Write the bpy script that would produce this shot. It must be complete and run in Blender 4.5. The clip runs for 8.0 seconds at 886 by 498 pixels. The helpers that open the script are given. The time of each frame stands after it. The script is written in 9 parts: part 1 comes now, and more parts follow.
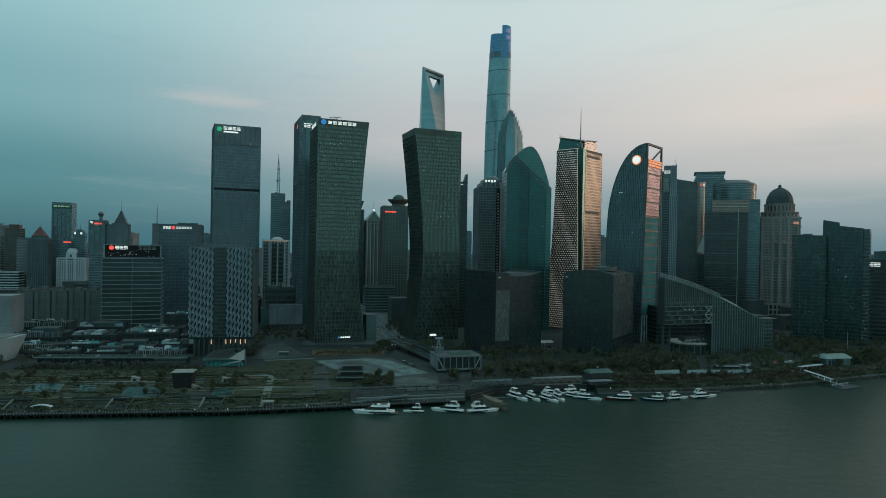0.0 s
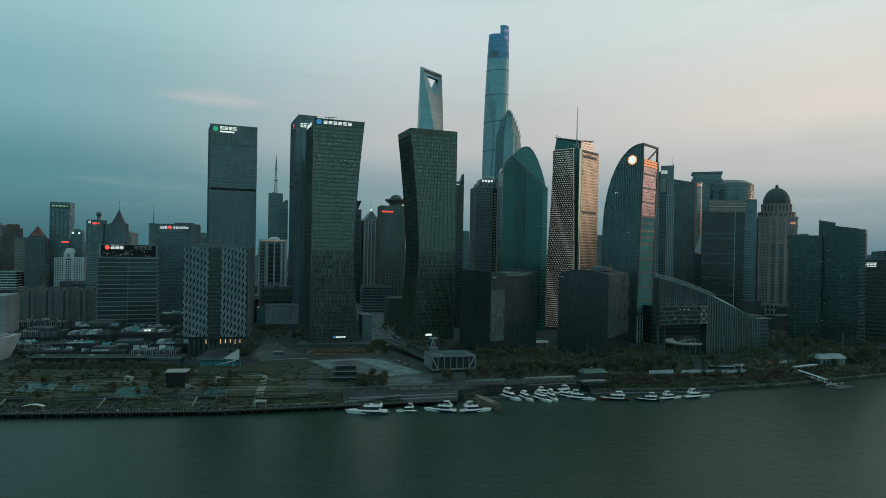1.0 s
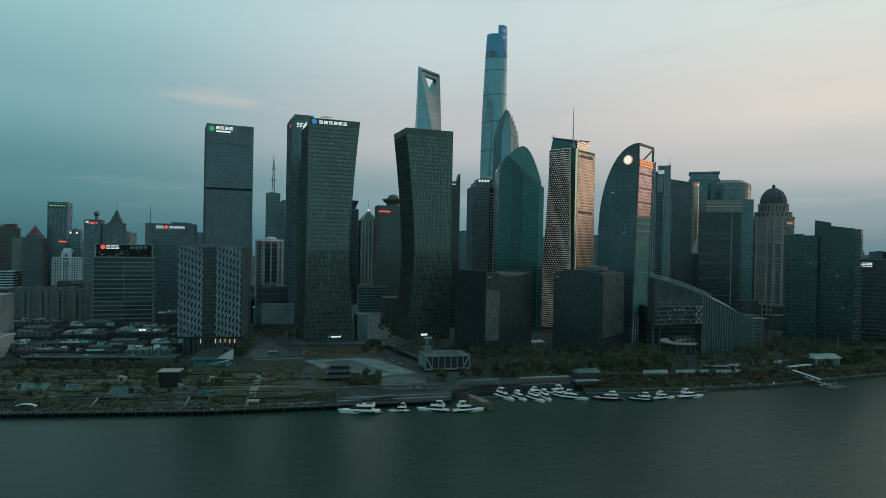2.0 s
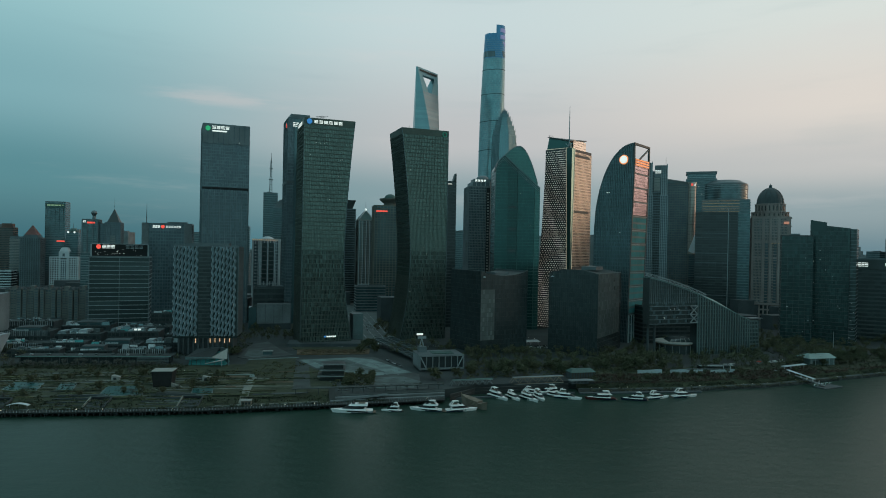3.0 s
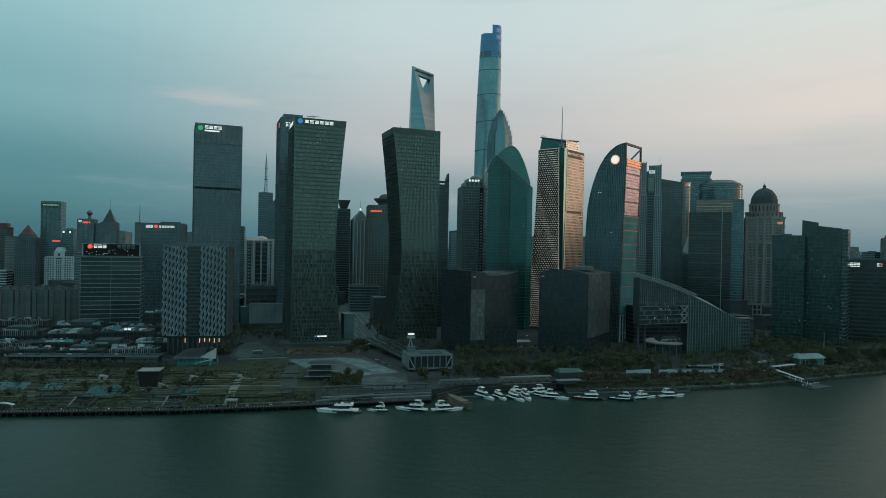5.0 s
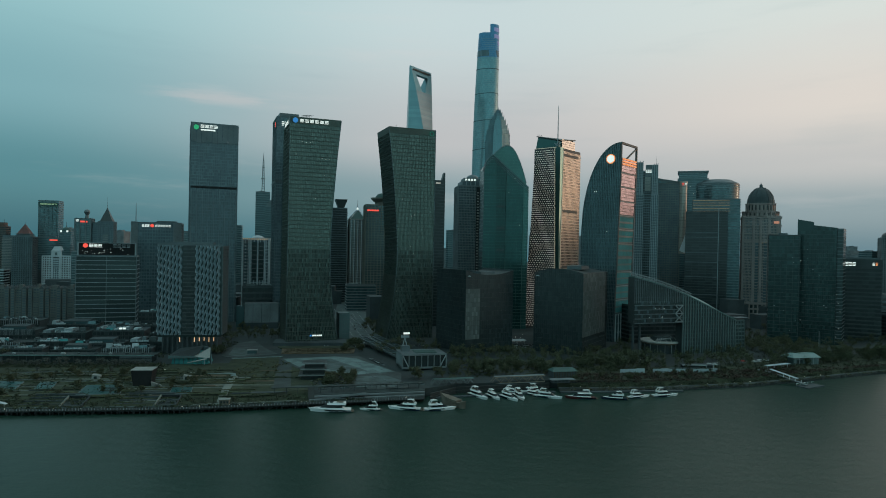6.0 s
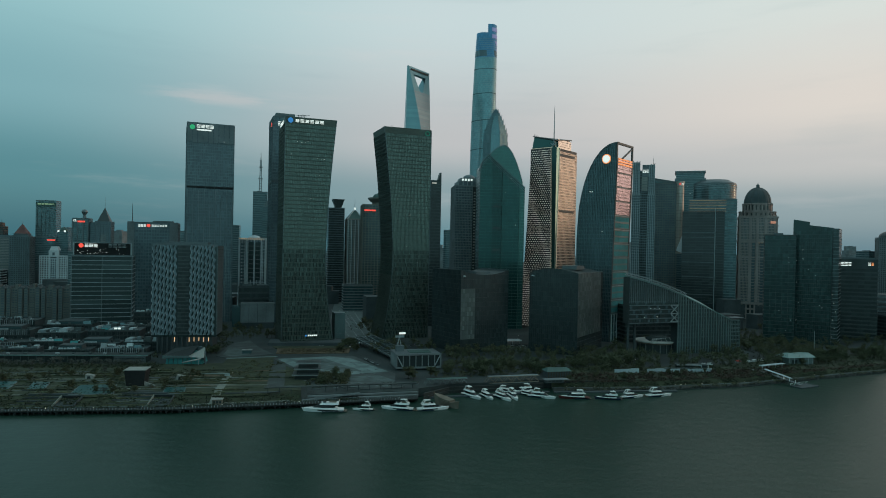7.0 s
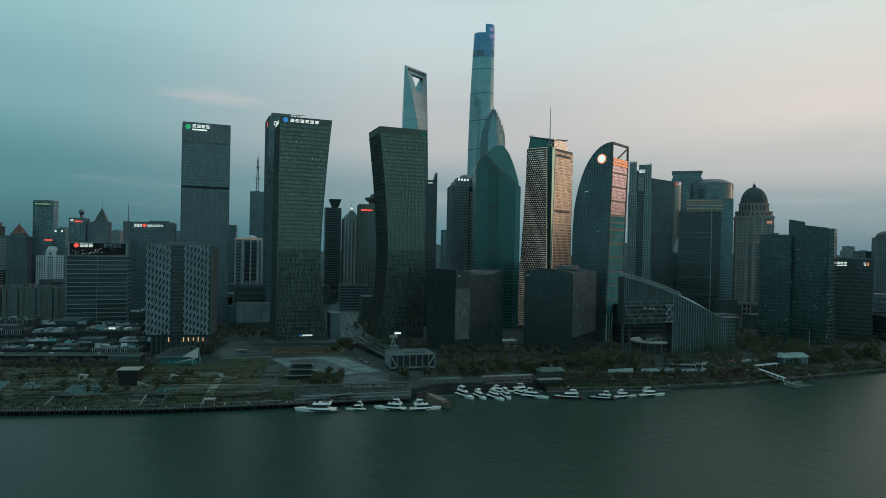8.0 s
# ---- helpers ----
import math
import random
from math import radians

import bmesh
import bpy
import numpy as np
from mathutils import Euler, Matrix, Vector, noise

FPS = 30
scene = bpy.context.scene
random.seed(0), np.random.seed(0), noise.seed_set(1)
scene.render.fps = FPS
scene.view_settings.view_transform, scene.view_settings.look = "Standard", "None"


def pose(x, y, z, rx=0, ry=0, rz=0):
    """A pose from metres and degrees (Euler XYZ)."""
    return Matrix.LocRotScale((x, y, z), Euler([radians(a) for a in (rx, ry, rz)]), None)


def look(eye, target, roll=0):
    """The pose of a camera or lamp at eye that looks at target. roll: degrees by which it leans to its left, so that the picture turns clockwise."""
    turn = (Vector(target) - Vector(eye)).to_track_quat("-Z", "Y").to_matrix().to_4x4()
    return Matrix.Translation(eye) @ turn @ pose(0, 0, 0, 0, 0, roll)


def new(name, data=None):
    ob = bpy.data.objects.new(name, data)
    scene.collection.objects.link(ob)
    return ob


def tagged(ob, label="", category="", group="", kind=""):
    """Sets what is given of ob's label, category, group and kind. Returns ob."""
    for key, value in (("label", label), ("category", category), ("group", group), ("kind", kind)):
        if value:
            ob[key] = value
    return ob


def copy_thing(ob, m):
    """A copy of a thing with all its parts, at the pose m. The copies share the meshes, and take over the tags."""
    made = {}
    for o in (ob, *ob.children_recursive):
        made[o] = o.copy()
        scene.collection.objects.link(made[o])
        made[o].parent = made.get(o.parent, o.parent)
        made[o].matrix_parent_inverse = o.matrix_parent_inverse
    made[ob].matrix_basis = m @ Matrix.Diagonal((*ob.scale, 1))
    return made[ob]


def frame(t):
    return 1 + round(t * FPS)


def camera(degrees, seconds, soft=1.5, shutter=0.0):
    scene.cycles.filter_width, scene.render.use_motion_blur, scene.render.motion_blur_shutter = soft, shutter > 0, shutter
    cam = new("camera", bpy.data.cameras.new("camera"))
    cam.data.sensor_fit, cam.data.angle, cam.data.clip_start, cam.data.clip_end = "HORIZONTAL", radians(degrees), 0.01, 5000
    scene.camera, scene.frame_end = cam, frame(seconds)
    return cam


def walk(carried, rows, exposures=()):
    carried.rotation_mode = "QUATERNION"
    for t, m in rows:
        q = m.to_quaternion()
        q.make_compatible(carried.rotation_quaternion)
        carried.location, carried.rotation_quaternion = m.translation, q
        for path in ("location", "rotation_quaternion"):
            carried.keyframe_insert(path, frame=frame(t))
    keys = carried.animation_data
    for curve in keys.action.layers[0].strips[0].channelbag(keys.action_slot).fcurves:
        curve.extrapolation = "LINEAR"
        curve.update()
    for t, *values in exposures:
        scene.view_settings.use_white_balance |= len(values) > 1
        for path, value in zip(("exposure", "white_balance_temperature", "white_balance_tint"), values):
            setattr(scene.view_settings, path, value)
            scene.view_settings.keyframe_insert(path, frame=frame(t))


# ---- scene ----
cam = camera(69.5, 8.0, soft=0.95)
PATH = [
    (0, (1.991, 0.036, 107.076), (1.986, 2.036, 107.069), 1.02),
    (0.5, (4.328, -0.004, 107.072), (4.324, 1.996, 107.065), 1.036),
    (1, (6.657, 0.005, 107.072), (6.652, 2.005, 107.065), 1.05),
    (1.5, (8.965, 0.031, 107.068), (8.96, 2.031, 107.061), 1.064),
    (3, (15.751, -0.016, 107.025), (15.747, 1.984, 107.017), 1.099),
    (3.5, (18.048, -0.027, 107.024), (18.043, 1.973, 107.016), 1.109),
    (4, (20.359, -0.039, 107.027), (20.355, 1.961, 107.019), 1.117),
    (4.5, (22.633, -0.05, 107.033), (22.629, 1.95, 107.026), 1.125),
    (6, (29.254, -0.052, 107.103), (29.252, 1.948, 107.093), 1.142),
    (6.5, (31.444, -0.01, 107.128), (31.442, 1.99, 107.119), 1.145),
    (7, (33.615, 0.01, 107.145), (33.614, 2.01, 107.135), 1.148),
    (7.5, (35.783, 0.032, 107.151), (35.782, 2.032, 107.141), 1.149),
    (8, (37.962, 0.07, 107.151), (37.963, 2.07, 107.141), 1.15),
]
walk(cam, [(t, look(eye, target, roll)) for t, eye, target, roll in PATH], [(0, 0.16, 6420, 5), (8, 0.16, 6420, 5)])


# ---- sky and sun ----
def srgb(r, g, b):
    return tuple(((c / 255 + 0.055) / 1.055) ** 2.4 if c > 10 else c / 255 / 12.92 for c in (r, g, b)) + (1.0,)


def build_sky():
    w = bpy.data.worlds.new("dusk_sky")
    scene.world = w
    w.use_nodes = True
    nt = w.node_tree
    n, l = nt.nodes, nt.links
    n.clear()
    out, bg = n.new("ShaderNodeOutputWorld"), n.new("ShaderNodeBackground")
    tc, sep = n.new("ShaderNodeTexCoord"), n.new("ShaderNodeSeparateXYZ")
    l.new(tc.outputs["Generated"], sep.inputs[0])

    def ramp(stops):
        r = n.new("ShaderNodeValToRGB")
        r.color_ramp.interpolation = "EASE"
        e = r.color_ramp.elements
        while len(e) < len(stops):
            e.new(0.5)
        for k, (p, c) in enumerate(stops):
            e[k].position, e[k].color = p, srgb(*c)
        l.new(sep.outputs["Z"], r.inputs[0])
        return r.outputs[0]

    def mix(f, a, b, mode="MIX"):
        m = n.new("ShaderNodeMix")
        m.data_type, m.blend_type = "RGBA", mode
        for sock, v in ((m.inputs[0], f), (m.inputs[6], a), (m.inputs[7], b)):
            if isinstance(v, (float, tuple)):
                sock.default_value = v
            else:
                l.new(v, sock)
        return m.outputs[2]

    def span(sock, a, b, lo=0.0, hi=1.0):
        m = n.new("ShaderNodeMapRange")
        m.interpolation_type = "SMOOTHSTEP"
        for k, v in enumerate((a, b, lo, hi)):
            m.inputs[k + 1].default_value = v
        l.new(sock, m.inputs[0])
        return m.outputs[0]

    east = ramp([(0.0, (58, 104, 116)), (0.09, (80, 128, 139)), (0.2, (120, 161, 170)), (0.34, (146, 185, 191)), (0.52, (116, 158, 168)), (1.0, (158, 188, 195))])
    south = ramp([(0.0, (86, 128, 140)), (0.08, (128, 149, 157)), (0.16, (181, 180, 183)), (0.34, (192, 204, 207)), (0.52, (160, 182, 188)), (1.0, (158, 188, 195))])
    west = ramp([(0.0, (94, 127, 140)), (0.06, (132, 150, 159)), (0.12, (183, 181, 182)), (0.2, (211, 201, 195)), (0.34, (207, 211, 208)), (1.0, (170, 199, 205))])
    glow = ramp([(0.0, (150, 124, 116)), (0.045, (222, 168, 146)), (0.1, (243, 186, 160)), (0.19, (238, 210, 196)), (0.34, (206, 206, 203)), (1.0, (170, 199, 205))])
    c = mix(span(sep.outputs["X"], -0.58, 0.02), east, south)
    c = mix(span(sep.outputs["X"], 0.0, 0.56), c, west)
    c = mix(span(sep.outputs["X"], 0.62, 0.92), c, glow)
    # the northern sky is duller
    c = mix(span(sep.outputs["Y"], -0.05, -0.55, 0.0, 0.92), c, srgb(124, 174, 182))
    # thin streaks of high cloud
    mp, no = n.new("ShaderNodeMapping"), n.new("ShaderNodeTexNoise")
    mp.inputs["Scale"].default_value = (2.2, 2.2, 17.0)
    mp.inputs["Location"].default_value = (3.1, 1.7, 0.4)
    no.inputs["Scale"].default_value, no.inputs["Detail"].default_value, no.inputs["Roughness"].default_value = 1.6, 5.0, 0.55
    l.new(tc.outputs["Generated"], mp.inputs[0])
    l.new(mp.outputs[0], no.inputs["Vector"])
    c = mix(span(no.outputs["Fac"], 0.54, 0.78, 0.0, 0.2), c, srgb(206, 198, 198))
    c = mix(span(no.outputs["Fac"], 0.46, 0.26, 0.0, 0.1), c, srgb(120, 150, 160))
    # one long rosy streak of cloud, broken by finer noise
    mp2, no2 = n.new("ShaderNodeMapping"), n.new("ShaderNodeTexNoise")
    mp2.inputs["Scale"].default_value, mp2.inputs["Location"].default_value = (9.0, 9.0, 60.0), (0.3, 0.0, 0.0)
    no2.inputs["Scale"].default_value, no2.inputs["Detail"].default_value = 1.0, 6.0
    l.new(tc.outputs["Generated"], mp2.inputs[0])
    l.new(mp2.outputs[0], no2.inputs["Vector"])

    def times(a, b):
        m = n.new("ShaderNodeMath")
        m.operation = "MULTIPLY"
        l.new(a, m.inputs[0])
        l.new(b, m.inputs[1])
        return m.outputs[0]

    band = times(span(sep.outputs["Z"], 0.192, 0.205), span(sep.outputs["Z"], 0.222, 0.208))
    reach = times(span(sep.outputs["X"], -0.44, -0.35), span(sep.outputs["X"], -0.16, -0.34))
    streak = times(times(band, reach), span(no2.outputs["Fac"], 0.40, 0.62))
    c = mix(times(streak, span(sep.outputs["Z"], -1.0, -0.9, 0.0, 0.3)), c, srgb(214, 194, 192))
    sky = n.new("ShaderNodeTexSky")
    sky.sky_type, sky.sun_disc = "NISHITA", False
    sky.sun_elevation, sky.sun_rotation = radians(2.0), radians(80)
    c = mix(0.012, c, sky.outputs[0])
    l.new(c, bg.inputs[0])
    bg.inputs[1].default_value = 1.0
    l.new(bg.outputs[0], out.inputs[0])


build_sky()
sun = new("sun", bpy.data.lights.new("sun", "SUN"))
sun.data.energy, sun.data.angle, sun.data.color = 0.13, radians(14), (1.0, 0.72, 0.52)
sun.matrix_world = look((0, 0, 0), (-0.93, -0.32, -0.12))


# ---- materials ----
def base_mat(name):
    m = bpy.data.materials.new(name)
    m.use_nodes = True
    return m, m.node_tree.nodes, m.node_tree.links, m.node_tree.nodes["Principled BSDF"]


def surface(name, colour, rough=0.8, metal=0.0, scale=0.4, vary=0.35, bump=0.15, dirt=None, island=0.0):
    """A worn surface: fine grain, broad stains and relief."""
    m, n, l, b = base_mat(name)
    tc = n.new("ShaderNodeTexCoord")
    big, fine = n.new("ShaderNodeTexNoise"), n.new("ShaderNodeTexNoise")
    big.inputs["Scale"].default_value, fine.inputs["Scale"].default_value = scale * 0.25, scale * 4
    big.inputs["Detail"].default_value = 6
    for t in (big, fine):
        l.new(tc.outputs["Object"], t.inputs["Vector"])
    r = n.new("ShaderNodeValToRGB")
    d = dirt or tuple(c * (1 - vary) for c in colour)
    r.color_ramp.elements[0].position, r.color_ramp.elements[1].position = 0.36, 0.64
    r.color_ramp.elements[0].color, r.color_ramp.elements[1].color = (*d, 1), (*colour, 1)
    add = n.new("ShaderNodeMath")
    add.operation = "MULTIPLY_ADD"
    l.new(fine.outputs["Fac"], add.inputs[0])
    add.inputs[1].default_value = 0.35
    sub = n.new("ShaderNodeMath")
    sub.operation = "SUBTRACT"
    l.new(big.outputs["Fac"], sub.inputs[0])
    sub.inputs[1].default_value = 0.175
    l.new(sub.outputs[0], add.inputs[2])
    l.new(add.outputs[0], r.inputs[0])
    col = r.outputs[0]
    if island:
        g, mm = n.new("ShaderNodeNewGeometry"), n.new("ShaderNodeMix")
        mr = n.new("ShaderNodeMapRange")
        mr.inputs[3].default_value, mr.inputs[4].default_value = 1 - island, 1 + island
        l.new(g.outputs["Random Per Island"], mr.inputs[0])
        mm.data_type, mm.blend_type = "RGBA", "MULTIPLY"
        mm.inputs[0].default_value = 1.0
        l.new(col, mm.inputs[6])
        l.new(mr.outputs[0], mm.inputs[7])
        col = mm.outputs[2]
    l.new(col, b.inputs["Base Color"])
    bp = n.new("ShaderNodeBump")
    bp.inputs["Strength"].default_value, bp.inputs["Distance"].default_value = bump, 0.3
    l.new(fine.outputs["Fac"], bp.inputs["Height"])
    l.new(bp.outputs[0], b.inputs["Normal"])
    b.inputs["Roughness"].default_value, b.inputs["Metallic"].default_value = rough, metal
    return m


def glass(name, colour, rough=0.1, ior=1.55, vary=0.6, metal=0.0):
    """Coated curtain-wall glass: dark, glossy, each pane a little different."""
    m, n, l, b = base_mat(name)
    g, r = n.new("ShaderNodeNewGeometry"), n.new("ShaderNodeValToRGB")
    lo = tuple(c * (1 - vary) for c in colour)
    hi = tuple(min(1, c * (1 + vary)) for c in colour)
    e = r.color_ramp.elements
    e[0].color, e[1].color = (*lo, 1), (*colour, 1)
    e[1].position = 0.75
    x = e.new(0.97)
    x.color = (*hi, 1)
    l.new(g.outputs["Random Per Island"], r.inputs[0])
    tc, no, mx = n.new("ShaderNodeTexCoord"), n.new("ShaderNodeTexNoise"), n.new("ShaderNodeMix")
    no.inputs["Scale"].default_value = 0.03
    l.new(tc.outputs["Object"], no.inputs["Vector"])
    mx.data_type, mx.blend_type = "RGBA", "MULTIPLY"
    mx.inputs[0].default_value = 0.35
    l.new(r.outputs[0], mx.inputs[6])
    l.new(no.outputs["Fac"], mx.inputs[7])
    l.new(mx.outputs[2], b.inputs["Base Color"])
    b.inputs["Roughness"].default_value, b.inputs["IOR"].default_value = rough, ior
    b.inputs["Metallic"].default_value = metal
    return m


def lamp_mat(name, colour, strength):
    m, n, l, b = base_mat(name)
    b.inputs["Base Color"].default_value = (*[c * 0.5 for c in colour], 1)
    b.inputs["Emission Color"].default_value = (*colour, 1)
    b.inputs["Emission Strength"].default_value = strength
    return m


def water_mat():
    m, n, l, b = base_mat("river_water")
    tc = n.new("ShaderNodeTexCoord")
    big, fine, swell = n.new("ShaderNodeTexNoise"), n.new("ShaderNodeTexNoise"), n.new("ShaderNodeTexNoise")
    mp = n.new("ShaderNodeMapping")
    mp.inputs["Scale"].default_value = (1.0, 1.7, 1.0)
    l.new(tc.outputs["Object"], mp.inputs[0])
    for t, s, d in ((big, 0.006, 4), (fine, 0.55, 4), (swell, 0.09, 3)):
        t.inputs["Scale"].default_value, t.inputs["Detail"].default_value = s, d
        l.new(mp.outputs[0], t.inputs["Vector"])
    r = n.new("ShaderNodeValToRGB")
    r.color_ramp.elements[0].position, r.color_ramp.elements[1].position = 0.3, 0.7
    r.color_ramp.elements[0].color, r.color_ramp.elements[1].color = (0.013, 0.034, 0.025, 1), (0.018, 0.041, 0.029, 1)
    l.new(big.outputs["Fac"], r.inputs[0])
    l.new(r.outputs[0], b.inputs["Base Color"])
    b1, b2 = n.new("ShaderNodeBump"), n.new("ShaderNodeBump")
    b1.inputs["Strength"].default_value, b1.inputs["Distance"].default_value = 0.26, 0.3
    b2.inputs["Strength"].default_value, b2.inputs["Distance"].default_value = 0.3, 1.0
    l.new(fine.outputs["Fac"], b1.inputs["Height"])
    l.new(swell.outputs["Fac"], b2.inputs["Height"])
    l.new(b2.outputs[0], b1.inputs["Normal"])
    l.new(b1.outputs[0], b.inputs["Normal"])
    b.inputs["Roughness"].default_value, b.inputs["IOR"].default_value = 0.35, 1.22
    b.inputs["Specular Tint"].default_value = (0.39, 1.0, 0.93, 1)
    return m


